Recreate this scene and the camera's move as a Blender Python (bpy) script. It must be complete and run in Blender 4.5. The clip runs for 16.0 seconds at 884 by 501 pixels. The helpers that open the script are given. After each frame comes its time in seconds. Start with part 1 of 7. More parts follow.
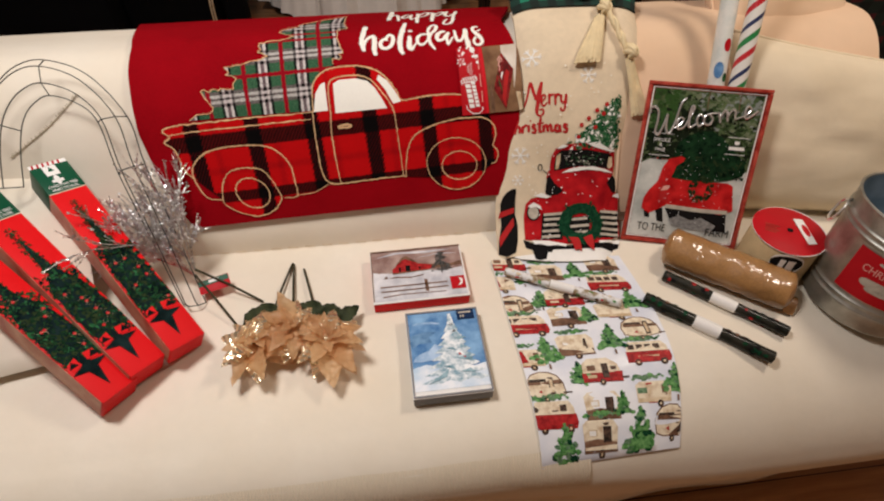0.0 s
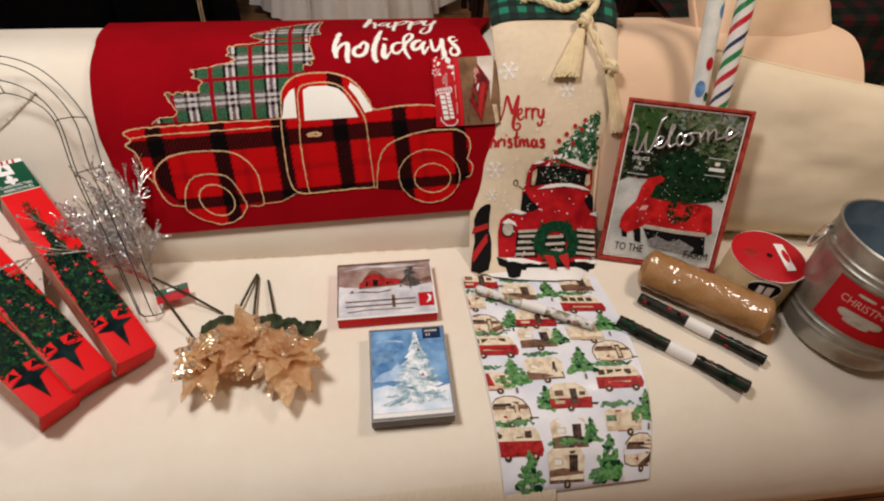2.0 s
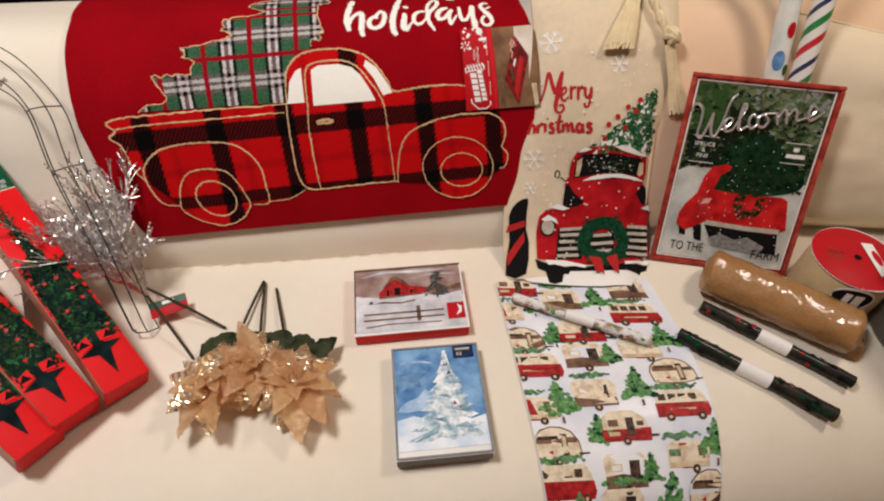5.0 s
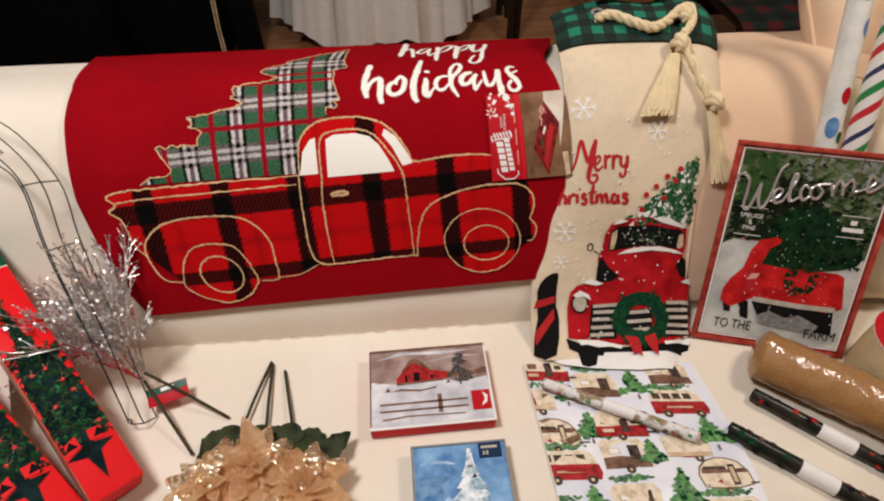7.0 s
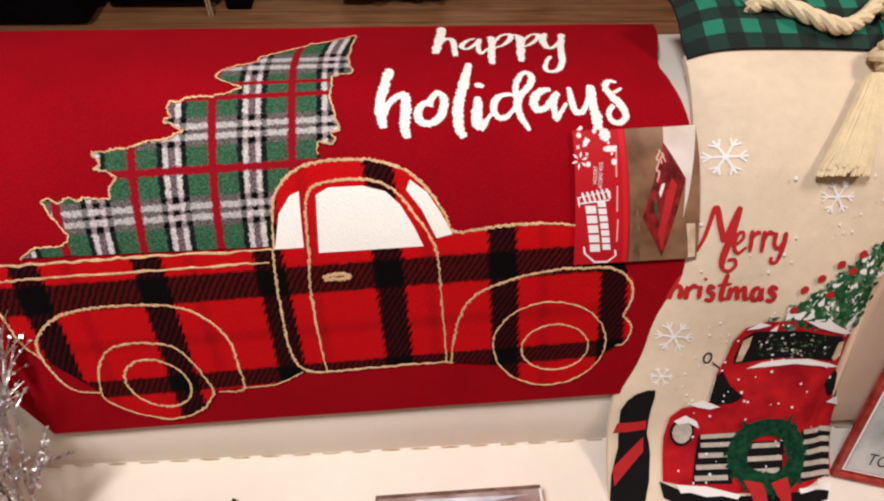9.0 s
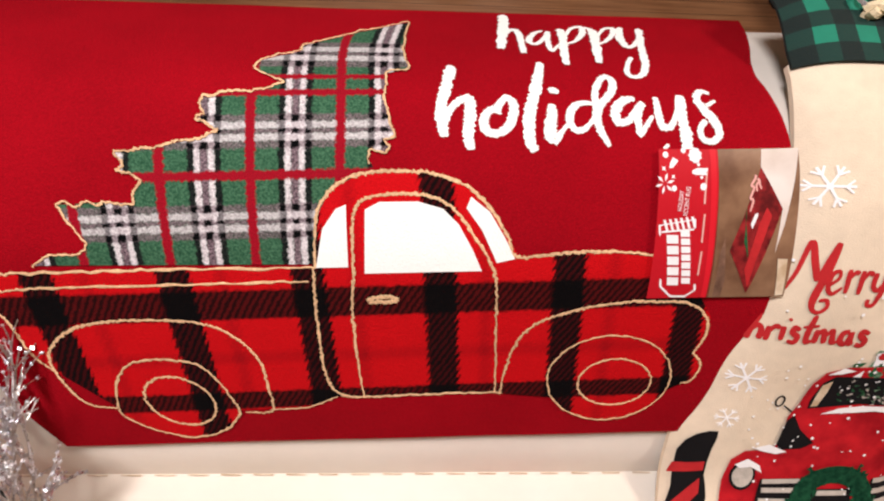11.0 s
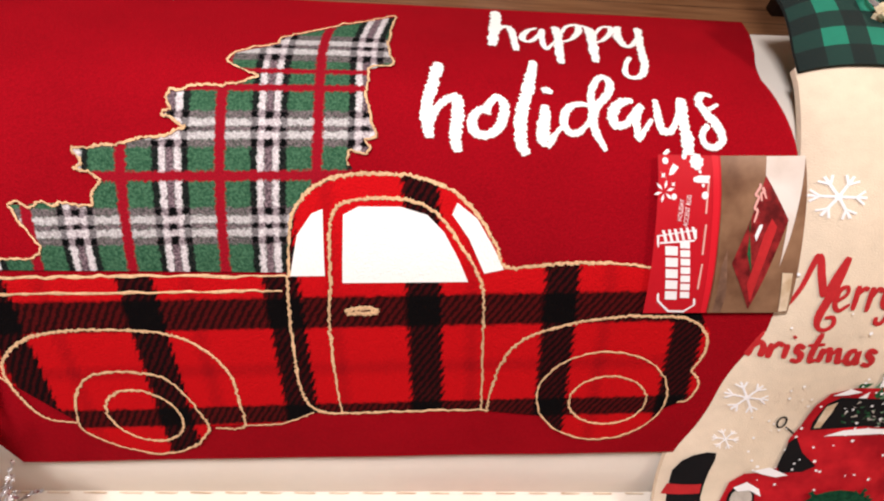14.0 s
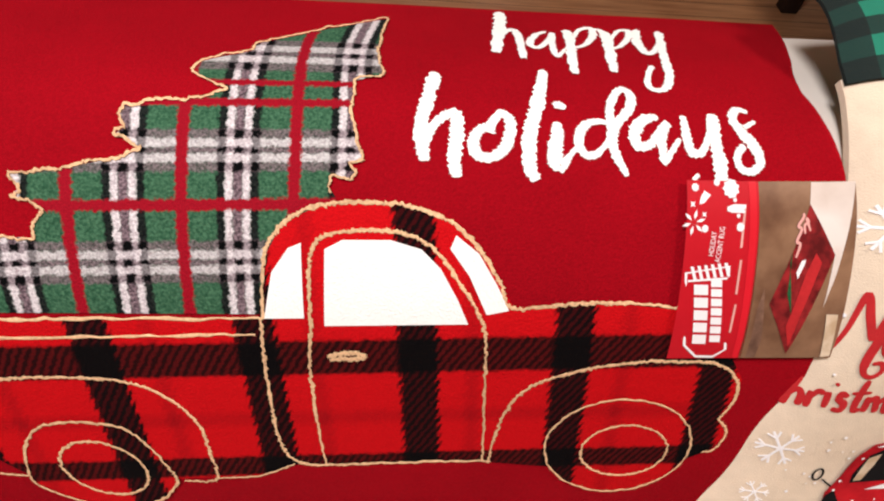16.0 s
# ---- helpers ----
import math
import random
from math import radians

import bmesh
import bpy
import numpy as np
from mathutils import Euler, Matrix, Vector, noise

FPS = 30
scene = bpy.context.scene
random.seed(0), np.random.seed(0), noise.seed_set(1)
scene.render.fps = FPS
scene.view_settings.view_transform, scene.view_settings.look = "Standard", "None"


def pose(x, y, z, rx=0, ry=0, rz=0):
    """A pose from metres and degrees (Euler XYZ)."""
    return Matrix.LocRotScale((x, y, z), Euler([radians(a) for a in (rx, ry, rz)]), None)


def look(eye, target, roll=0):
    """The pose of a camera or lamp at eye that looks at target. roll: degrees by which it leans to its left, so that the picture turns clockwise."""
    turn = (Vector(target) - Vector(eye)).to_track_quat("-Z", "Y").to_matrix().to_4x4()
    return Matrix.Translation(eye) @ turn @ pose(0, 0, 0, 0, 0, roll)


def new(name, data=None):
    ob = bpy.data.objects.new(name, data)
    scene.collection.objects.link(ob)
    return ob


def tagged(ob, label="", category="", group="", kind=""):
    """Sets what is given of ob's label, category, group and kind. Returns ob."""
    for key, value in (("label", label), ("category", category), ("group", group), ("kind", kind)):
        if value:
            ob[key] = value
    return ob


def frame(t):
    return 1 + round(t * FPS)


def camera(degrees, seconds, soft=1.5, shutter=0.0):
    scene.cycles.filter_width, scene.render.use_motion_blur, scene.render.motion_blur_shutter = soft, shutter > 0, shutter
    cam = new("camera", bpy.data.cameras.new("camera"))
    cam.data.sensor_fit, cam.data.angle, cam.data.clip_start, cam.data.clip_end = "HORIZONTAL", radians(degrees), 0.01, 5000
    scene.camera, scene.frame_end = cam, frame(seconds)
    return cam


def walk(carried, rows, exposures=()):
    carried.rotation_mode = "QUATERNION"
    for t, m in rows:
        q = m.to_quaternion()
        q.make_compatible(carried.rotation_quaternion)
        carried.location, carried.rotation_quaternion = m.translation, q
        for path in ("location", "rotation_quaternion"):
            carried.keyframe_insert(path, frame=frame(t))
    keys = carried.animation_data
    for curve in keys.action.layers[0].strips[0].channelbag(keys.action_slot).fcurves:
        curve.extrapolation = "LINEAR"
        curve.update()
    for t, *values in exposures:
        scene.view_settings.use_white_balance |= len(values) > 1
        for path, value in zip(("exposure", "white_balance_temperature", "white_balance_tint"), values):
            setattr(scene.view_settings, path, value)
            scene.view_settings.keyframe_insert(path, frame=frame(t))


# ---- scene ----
cam = camera(77.1, 16.0, 2.1)
PATH = [
    (0, (0.126, 0.044, 1.37), (0.318, 1.397, -0.091), 0.9),
    (0.5, (0.127, 0.043, 1.368), (0.325, 1.4, -0.088), 1.5),
    (1, (0.136, 0.033, 1.367), (0.339, 1.4, -0.078), 1.9),
    (1.5, (0.149, 0.038, 1.363), (0.348, 1.419, -0.07), 2.7),
    (2, (0.183, 0.073, 1.352), (0.395, 1.447, -0.085), 3.1),
    (2.5, (0.214, 0.123, 1.35), (0.423, 1.489, -0.096), 3.1),
    (3, (0.224, 0.167, 1.337), (0.441, 1.519, -0.12), 2.5),
    (3.5, (0.202, 0.206, 1.331), (0.43, 1.537, -0.144), 2.1),
    (4, (0.183, 0.214, 1.311), (0.375, 1.542, -0.172), 1.5),
    (6.3, (0.171, 0.261, 1.274), (0.295, 1.548, -0.252), 0.8),
    (6.5, (0.18, 0.281, 1.287), (0.296, 1.58, -0.229), 0.6),
    (7, (0.162, 0.338, 1.282), (0.286, 1.722, -0.156), 0.1),
    (7.5, (0.131, 0.431, 1.247), (0.257, 1.868, -0.138), 0.7),
    (8, (0.123, 0.553, 1.207), (0.249, 1.943, -0.226), 1.4),
    (8.5, (0.128, 0.649, 1.193), (0.282, 1.952, -0.316), 2.8),
    (9, (0.134, 0.697, 1.172), (0.253, 1.936, -0.393), 2.6),
    (9.5, (0.119, 0.728, 1.167), (0.201, 1.916, -0.439), 2.7),
    (12, (0.084, 0.79, 1.144), (0.213, 1.936, -0.49), 6.5),
    (12.5, (0.09, 0.793, 1.143), (0.222, 1.958, -0.478), 6.7),
    (13, (0.093, 0.796, 1.137), (0.218, 1.967, -0.48), 6.6),
    (13.5, (0.093, 0.797, 1.136), (0.216, 1.964, -0.484), 6.7),
    (14, (0.097, 0.802, 1.129), (0.22, 1.959, -0.498), 6.6),
    (14.5, (0.096, 0.81, 1.124), (0.225, 1.964, -0.504), 6.7),
    (15, (0.099, 0.82, 1.116), (0.228, 1.966, -0.518), 6.8),
    (15.5, (0.101, 0.842, 1.108), (0.226, 1.988, -0.527), 6.7),
    (16, (0.102, 0.863, 1.099), (0.227, 2.005, -0.538), 6.9),
]
walk(cam, [(t, look(eye, target, roll)) for t, eye, target, roll in PATH], [(0, 0.0, 6350, 12), (4, 0.0, 6300, 12), (7, 0.07, 6200, 12), (8.5, 0.19, 6080, 14), (9.5, 0.37, 5990, 17), (12, 0.62, 5960, 18), (16, 0.60, 5990, 18)])

# ---------- light ----------
scene.view_settings.exposure = 0.0
world = bpy.data.worlds.new("room_air")
world.use_nodes = True
world.node_tree.nodes["Background"].inputs[0].default_value = (1.0, 0.86, 0.7, 1)
world.node_tree.nodes["Background"].inputs[1].default_value = 0.05
scene.world = world


def area_lamp(name, eye, target, size, watts, colour):
    data = bpy.data.lights.new(name, "AREA")
    data.shape, data.size, data.energy, data.color = "DISK", size, watts, colour
    ob = new(name, data)
    ob.matrix_world = look(eye, target)
    return ob


LAMP = (-0.42, 0.68, 2.36)
# second, warmer lamp added to brighten the right side; no such lamp is seen
FILL_LAMP = (1.45, 0.92, 2.36)
area_lamp("unseen_ceiling_lamp", LAMP, (LAMP[0], LAMP[1], 0), 0.42, 28, (1.0, 0.965, 0.92))
area_lamp("unseen_ceiling_lamp", FILL_LAMP, (FILL_LAMP[0], FILL_LAMP[1], 0), 0.42, 17.0, (1.0, 0.87, 0.72))

# ---------- materials ----------


class Graph:
    """Small helper round a node tree."""

    def __init__(self, name):
        self.m = bpy.data.materials.new(name)
        self.m.use_nodes = True
        self.t = self.m.node_tree
        self.b = self.t.nodes["Principled BSDF"]

    def node(self, kind, **values):
        n = self.t.nodes.new(kind)
        for k, v in values.items():
            setattr(n, k, v)
        return n

    def link(self, a, b):
        self.t.links.new(a, b)

    def put(self, socket, v):
        if isinstance(v, (int, float)):
            socket.default_value = v
        elif isinstance(v, tuple):
            socket.default_value = (*v, 1) if len(v) == 3 and len(socket.default_value) == 4 else v
        else:
            self.link(v, socket)

    def math(self, op, a, b=0.0, c=0.0):
        n = self.node("ShaderNodeMath", operation=op)
        for s, v in zip(n.inputs, (a, b, c)):
            self.put(s, v)
        return n.outputs[0]

    def mix(self, f, a, b):
        n = self.node("ShaderNodeMix", data_type="RGBA")
        self.put(n.inputs[0], f)
        self.put(n.inputs[6], a)
        self.put(n.inputs[7], b)
        return n.outputs[2]

    def coords(self, which="Object"):
        return self.node("ShaderNodeTexCoord").outputs[which]

    def noise(self, scale, detail=3.0, vec=None, rough=0.55):
        n = self.node("ShaderNodeTexNoise")
        n.inputs["Scale"].default_value, n.inputs["Detail"].default_value = scale, detail
        n.inputs["Roughness"].default_value = rough
        self.link(vec if vec is not None else self.coords(), n.inputs["Vector"])
        return n.outputs[0]

    def ramp(self, v, lo, hi):
        n = self.node("ShaderNodeMapRange")
        self.put(n.inputs[0], v)
        n.inputs[1].default_value, n.inputs[2].default_value = lo, hi
        return n.outputs[0]

    def bump(self, height, strength, distance=0.002):
        n = self.node("ShaderNodeBump")
        n.inputs["Strength"].default_value, n.inputs["Distance"].default_value = strength, distance
        self.link(height, n.inputs["Height"])
        self.link(n.outputs[0], self.b.inputs["Normal"])

    def band(self, v, start, width, period):
        """1 inside repeated bands that begin at start."""
        f = self.math("FLOORED_MODULO", self.math("SUBTRACT", v, start), period)
        return self.math("LESS_THAN", f, width)


def plain(name, colour, rough=0.6, metal=0.0, vary=0.15, scale=30.0, grain=0.0, gscale=400.0, coat=0.0, depth=0.001, sheen=0.0, spec=0.14):
    """A surface with mottling at one scale and fine relief at another."""
    g = Graph(name)
    n = g.math("ADD", g.math("MULTIPLY", g.noise(scale), 0.65), g.math("MULTIPLY", g.noise(scale * 7, 2), 0.35))
    f = g.ramp(n, 0.3, 0.7)
    dark = tuple(c * (1 - vary) for c in colour)
    light = tuple(min(1.0, c * (1 + vary * 0.6)) for c in colour)
    g.put(g.b.inputs["Base Color"], g.mix(f, dark, light))
    g.put(g.b.inputs["Roughness"], g.math("MULTIPLY_ADD", f, 0.12, max(0.02, rough - 0.06)))
    g.b.inputs["Metallic"].default_value = metal
    g.b.inputs["Coat Weight"].default_value = coat
    g.b.inputs["Coat Roughness"].default_value = 0.12
    g.b.inputs["Sheen Weight"].default_value = sheen
    g.b.inputs["Specular IOR Level"].default_value = spec if metal == 0 else 0.5
    if grain:
        g.bump(g.noise(gscale, 2), grain, depth)
    return g.m


def pile(name, colour, vary=0.2):
    """Short woven pile of a rug."""
    g = Graph(name)
    n = g.math("ADD", g.math("MULTIPLY", g.noise(9, 3), 0.5), g.math("MULTIPLY", g.noise(420, 2), 0.5))
    g.put(g.b.inputs["Base Color"], g.mix(g.ramp(n, 0.35, 0.68), tuple(c * (1 - vary) for c in colour), tuple(min(1, c * (1 + vary * 0.5)) for c in colour)))
    g.b.inputs["Roughness"].default_value = 0.92
    g.b.inputs["Specular IOR Level"].default_value = 0.05
    g.bump(g.noise(520, 2), 0.5, 0.002)
    return g.m


RED = (0.295, 0.0018, 0.006)
M_RUG = pile("rug_red", RED)
M_CREAM_PILE = pile("rug_cream_yarn", (0.82, 0.52, 0.27), 0.40)
M_WHITE_PILE = pile("rug_white_yarn", (0.92, 0.88, 0.79), 0.06)


def uv_axes(g):
    uv = g.node("ShaderNodeSeparateXYZ")
    g.link(g.coords("UV"), uv.inputs[0])
    return uv.outputs[0], uv.outputs[1]


def twill(g, u, v, period, blur=0.55):
    """Slanting yarn strokes, ragged and uneven: 0 to 1."""
    jag = g.math("MULTIPLY", g.math("SUBTRACT", g.noise(210, 2), 0.5), 5.0)
    wave = g.math("SINE", g.math("ADD", g.math("MULTIPLY", g.math("SUBTRACT", u, g.math("MULTIPLY", v, 0.75)), 6.2832 / period), jag))
    return g.ramp(wave, -blur, blur)


def slab(g, v, lo, hi, soft=0.0016):
    """1 between lo and hi, with soft edges."""
    n = g.node("ShaderNodeMapRange")
    g.put(n.inputs[0], g.math("ABSOLUTE", g.math("SUBTRACT", v, (lo + hi) / 2)))
    n.inputs[1].default_value, n.inputs[2].default_value = (hi - lo) / 2 - soft, (hi - lo) / 2 + soft
    n.inputs[3].default_value, n.inputs[4].default_value = 1.0, 0.0
    return n.outputs[0]


def yarn(g, c):
    """Cut pile: flecked colour, a dull surface and fine relief."""
    fleck = g.ramp(g.noise(650, 2), 0.30, 0.70)
    g.put(g.b.inputs["Base Color"], g.mix(g.math("MULTIPLY", fleck, 0.30), c, g.mix(0.55, c, (0.0, 0.0, 0.0))))
    g.b.inputs["Roughness"].default_value = 0.95
    g.b.inputs["Specular IOR Level"].default_value = 0.04
    g.bump(g.math("ADD", g.noise(520, 2), g.math("MULTIPLY", g.noise(70, 2), 0.7)), 0.6, 0.002)
    return g.m


def buffalo():
    g = Graph("buffalo_check_pile")
    u, v = uv_axes(g)
    wob = g.math("MULTIPLY", g.math("SUBTRACT", g.noise(190, 2), 0.5), 0.006)
    hatch = twill(g, u, v, 0.0072)
    edge = g.math("ADD", wob, g.math("MULTIPLY", g.math("SUBTRACT", hatch, 0.5), 0.0030))
    lean = g.math("MULTIPLY", g.math("MULTIPLY_ADD", u, -0.33, 0.19), g.math("SUBTRACT", v, 0.20))
    x = g.math("ADD", g.math("SUBTRACT", u, lean), edge)
    y = g.math("ADD", g.math("SUBTRACT", v, g.math("MULTIPLY", g.math("SUBTRACT", u, 0.40), 0.045)), wob)
    shift = g.math("SUBTRACT", g.math("FLOORED_MODULO", g.math("SUBTRACT", x, 0.0705 - 0.0656), 0.1312), 0.0656)
    down = slab(g, shift, -0.0165, 0.0165)
    faint = g.math("ADD", slab(g, shift, 0.040, 0.052, 0.004), slab(g, y, 0.147, 0.160, 0.004))
    across = g.math("ADD", slab(g, y, 0.199, 0.231), slab(g, y, 0.087, 0.110))
    c = g.mix(g.math("MULTIPLY", faint, 0.42), (0.55, 0.005, 0.006), (0.29, 0.004, 0.006))
    dark = g.mix(hatch, (0.020, 0.003, 0.003), (0.078, 0.005, 0.005))
    c = g.mix(across, c, dark)
    c = g.mix(down, c, g.mix(g.math("MULTIPLY", hatch, 0.42), (0.007, 0.003, 0.003), (0.090, 0.005, 0.006)))
    c = g.mix(g.math("MULTIPLY", down, across), c, (0.004, 0.003, 0.003))
    return yarn(g, c)


def tartan():
    g = Graph("tartan_pile")
    u, v = uv_axes(g)
    wob = g.math("MULTIPLY", g.math("SUBTRACT", g.noise(300, 3), 0.5), 0.0065)
    x = g.math("ADD", g.math("SUBTRACT", u, g.math("MULTIPLY", g.math("SUBTRACT", v, 0.33), 0.13)), wob)
    y = g.math("ADD", g.math("SUBTRACT", v, g.math("MULTIPLY", g.math("SUBTRACT", u, 0.30), 0.04)), wob)
    c = g.mix(g.ramp(g.noise(420, 2), 0.35, 0.7), (0.022, 0.075, 0.036), (0.070, 0.170, 0.088))

    def near(w, centre, period=0.0806):
        return g.math("ABSOLUTE", g.math("SUBTRACT", g.math("FLOORED_MODULO", g.math("SUBTRACT", w, centre - period / 2), period), period / 2))

    def off(w, centre, scale=1.0):
        return g.math("MULTIPLY", g.math("ABSOLUTE", g.math("SUBTRACT", w, centre)), scale)

    def within(d, lo, hi):
        return slab(g, d, lo, hi, 0.0009)

    dx = near(x, 0.340)
    # the topmost stripe lies on the bend of the rug and is woven wider
    dy = g.math("MINIMUM", g.math("MINIMUM", off(y, 0.2905), off(y, 0.3685)), off(y, 0.463, 0.62))
    fleck = g.ramp(g.noise(520, 2), 0.35, 0.65)
    grey, white = g.mix(fleck, (0.06, 0.040, 0.045), (0.26, 0.18, 0.19)), g.mix(fleck, (0.46, 0.39, 0.38), (0.78, 0.72, 0.68))
    black = g.mix(fleck, (0.004, 0.005, 0.005), (0.018, 0.022, 0.018))
    v_grey, v_white, v_dark = within(dx, -1.0, 0.0034), within(dx, 0.0034, 0.0090), within(dx, 0.0090, 0.0150)
    h_grey, h_white, h_outer = within(dy, -1.0, 0.0022), within(dy, 0.0022, 0.0085), within(dy, 0.0085, 0.0150)
    c = g.mix(v_dark, c, black)
    c = g.mix(v_white, c, white)
    c = g.mix(v_grey, c, grey)
    c = g.mix(g.math("MULTIPLY", h_outer, 0.75), c, grey)
    c = g.mix(g.math("MULTIPLY", h_white, 0.78), c, white)
    c = g.mix(g.math("MULTIPLY", h_grey, 0.85), c, grey)
    c = g.mix(g.math("MULTIPLY", g.math("MAXIMUM", v_dark, v_grey), g.math("MAXIMUM", h_grey, h_outer)), c, (0.003, 0.003, 0.003))
    c = g.mix(g.math("MULTIPLY", v_dark, h_white), c, g.mix(0.72, white, (0.004, 0.004, 0.004)))
    red = (0.30, 0.006, 0.014)
    for d, half in ((near(x, 0.300), 0.0044), (off(y, 0.3307), 0.0040), (off(y, 0.405), 0.0034), (off(y, 0.424), 0.0030)):
        c = g.mix(within(d, -1.0, half), c, red)
    return yarn(g, c)


def gingham(name, a, b, size):
    g = Graph(name)
    uv = g.node("ShaderNodeSeparateXYZ")
    g.link(g.coords("UV"), uv.inputs[0])
    v, h = g.band(uv.outputs[0], 0.0, size / 2, size), g.band(uv.outputs[1], 0.0, size / 2, size)
    both = tuple(i * 0.25 for i in b)
    c = g.mix(v, g.mix(h, a, b), g.mix(h, b, both))
    c = g.mix(g.math("MULTIPLY", g.noise(60), 0.35), c, both)
    g.put(g.b.inputs["Base Color"], c)
    g.b.inputs["Roughness"].default_value = 0.9
    g.bump(g.noise(600, 2), 0.4, 0.001)
    return g.m


def stripes(name, colours, period, angle, rough=0.3, coat=0.5):
    """Diagonal stripes over UV, colour by colour."""
    g = Graph(name)
    uv = g.node("ShaderNodeSeparateXYZ")
    g.link(g.coords("UV"), uv.inputs[0])
    t = g.math("ADD", g.math("MULTIPLY", uv.outputs[0], math.sin(angle)), g.math("MULTIPLY", uv.outputs[1], math.cos(angle)))
    c = (0.80, 0.76, 0.70)
    for i, (col, w) in enumerate(colours):
        c = g.mix(g.band(t, i * period / len(colours), w, period), c, col)
    g.put(g.b.inputs["Base Color"], c)
    g.b.inputs["Roughness"].default_value = rough
    g.b.inputs["Coat Weight"].default_value = coat
    return g.m


def fabric(name, colour, ribs=False):
    """Cream upholstery: soft stains, weave, and cord ribs where asked."""
    g = Graph(name)
    f = g.ramp(g.noise(5, 4), 0.3, 0.75)
    f2 = g.ramp(g.noise(45, 3), 0.3, 0.7)
    c = g.mix(f, tuple(i * j for i, j in zip(colour, (0.93, 0.90, 0.85))), colour)
    c = g.mix(g.math("MULTIPLY", f2, 0.18), c, tuple(i * 0.82 for i in colour))
    g.put(g.b.inputs["Base Color"], c)
    g.b.inputs["Roughness"].default_value = 0.88
    g.b.inputs["Sheen Weight"].default_value = 0.08
    xyz = g.node("ShaderNodeSeparateXYZ")
    g.link(g.coords(), xyz.inputs[0])
    if ribs:
        w = g.math("SINE", g.math("MULTIPLY", xyz.outputs[0], 1250.0))
        g.bump(g.math("ADD", g.math("MULTIPLY", w, 0.5), g.math("MULTIPLY", g.noise(300), 0.4)), 0.55, 0.0016)
    else:
        g.bump(g.math("ADD", g.math("MULTIPLY", g.noise(14, 3), 3.0), g.math("MULTIPLY", g.noise(500), 0.3)), 0.35, 0.0012)
    return g.m


def wood_floor():
    g = Graph("floor_boards")
    xyz = g.node("ShaderNodeSeparateXYZ")
    g.link(g.coords(), xyz.inputs[0])
    m = g.node("ShaderNodeMapping")
    m.inputs["Scale"].default_value = (1.2, 14, 1)
    g.link(g.coords(), m.inputs[0])
    c = g.mix(g.ramp(g.noise(3.0, 5, m.outputs[0]), 0.3, 0.7), (0.30, 0.125, 0.050), (0.56, 0.28, 0.125))
    joint = g.band(xyz.outputs[1], 0.0, 0.003, 0.09)
    g.put(g.b.inputs["Base Color"], g.mix(joint, c, (0.04, 0.015, 0.008)))
    g.b.inputs["Roughness"].default_value = 0.38
    return g.m


def mottled(name, a, b, scale, rough=0.4, coat=0.0, lo=0.35, hi=0.65, detail=5.0):
    g = Graph(name)
    g.put(g.b.inputs["Base Color"], g.mix(g.ramp(g.noise(scale, detail), lo, hi), a, b))
    g.b.inputs["Roughness"].default_value = rough
    g.b.inputs["Coat Weight"].default_value = coat * 0.4
    g.b.inputs["Coat Roughness"].default_value = 0.10
    g.b.inputs["Specular IOR Level"].default_value = 0.06 if rough > 0.7 else 0.16
    return g.m


def wrinkled_film(name, colour):
    """Clear crinkled wrapping over a coloured body."""
    g = Graph(name)
    g.put(g.b.inputs["Base Color"], g.mix(g.ramp(g.noise(220, 3), 0.3, 0.7), tuple(c * 0.72 for c in colour), colour))
    g.b.inputs["Roughness"].default_value = 0.55
    g.b.inputs["Coat Weight"].default_value = 1.0
    g.b.inputs["Coat Roughness"].default_value = 0.10
    n = g.node("ShaderNodeBump")
    n.inputs["Strength"].default_value, n.inputs["Distance"].default_value = 0.9, 0.012
    g.link(g.noise(20, 3), n.inputs["Height"])
    g.link(n.outputs[0], g.b.inputs["Coat Normal"])
    return g.m


def petal_cloth():
    g = Graph("gold_petal_cloth")
    c = g.mix(g.ramp(g.noise(60, 3), 0.3, 0.7), (0.60, 0.34, 0.15), (0.88, 0.63, 0.36))
    own = g.node("ShaderNodeObjectInfo").outputs["Random"]
    c = g.mix(g.math("MULTIPLY", own, 0.55), c, (0.46, 0.23, 0.11))
    g.put(g.b.inputs["Base Color"], c)
    g.b.inputs["Roughness"].default_value = 0.42
    g.b.inputs["Metallic"].default_value = 0.1
    g.b.inputs["Alpha"].default_value = 0.78
    tr = g.node("ShaderNodeBsdfTranslucent")
    g.put(tr.inputs[0], (0.90, 0.62, 0.36))
    mx = g.node("ShaderNodeMixShader")
    mx.inputs[0].default_value = 0.5
    g.link(g.b.outputs[0], mx.inputs[1])
    g.link(tr.outputs[0], mx.inputs[2])
    out = next(n for n in g.t.nodes if n.type == "OUTPUT_MATERIAL")
    g.link(mx.outputs[0], out.inputs[0])
    g.bump(g.noise(300, 2), 0.4, 0.001)
    return g.m


CREAM = (0.82, 0.74, 0.62)
M_SOFA = fabric("cream_sofa_cover", CREAM)
M_RIB = fabric("cream_corduroy", (0.79, 0.69, 0.54), True)
M_PILLOW = fabric("cream_pillow_cover", (0.80, 0.68, 0.50))
M_PEACH = fabric("peach_cover", (0.80, 0.57, 0.39))
M_PLASTER = plain("wall_paint", (0.72, 0.64, 0.53), 0.8, vary=0.05, scale=3)
M_CEIL = plain("ceiling_paint", (0.82, 0.79, 0.73), 0.85, vary=0.04, scale=3)
M_FLOOR = wood_floor()
M_BLACK = plain("black_leatherette", (0.003, 0.003, 0.0035), 0.9, vary=0.3, spec=0.08)
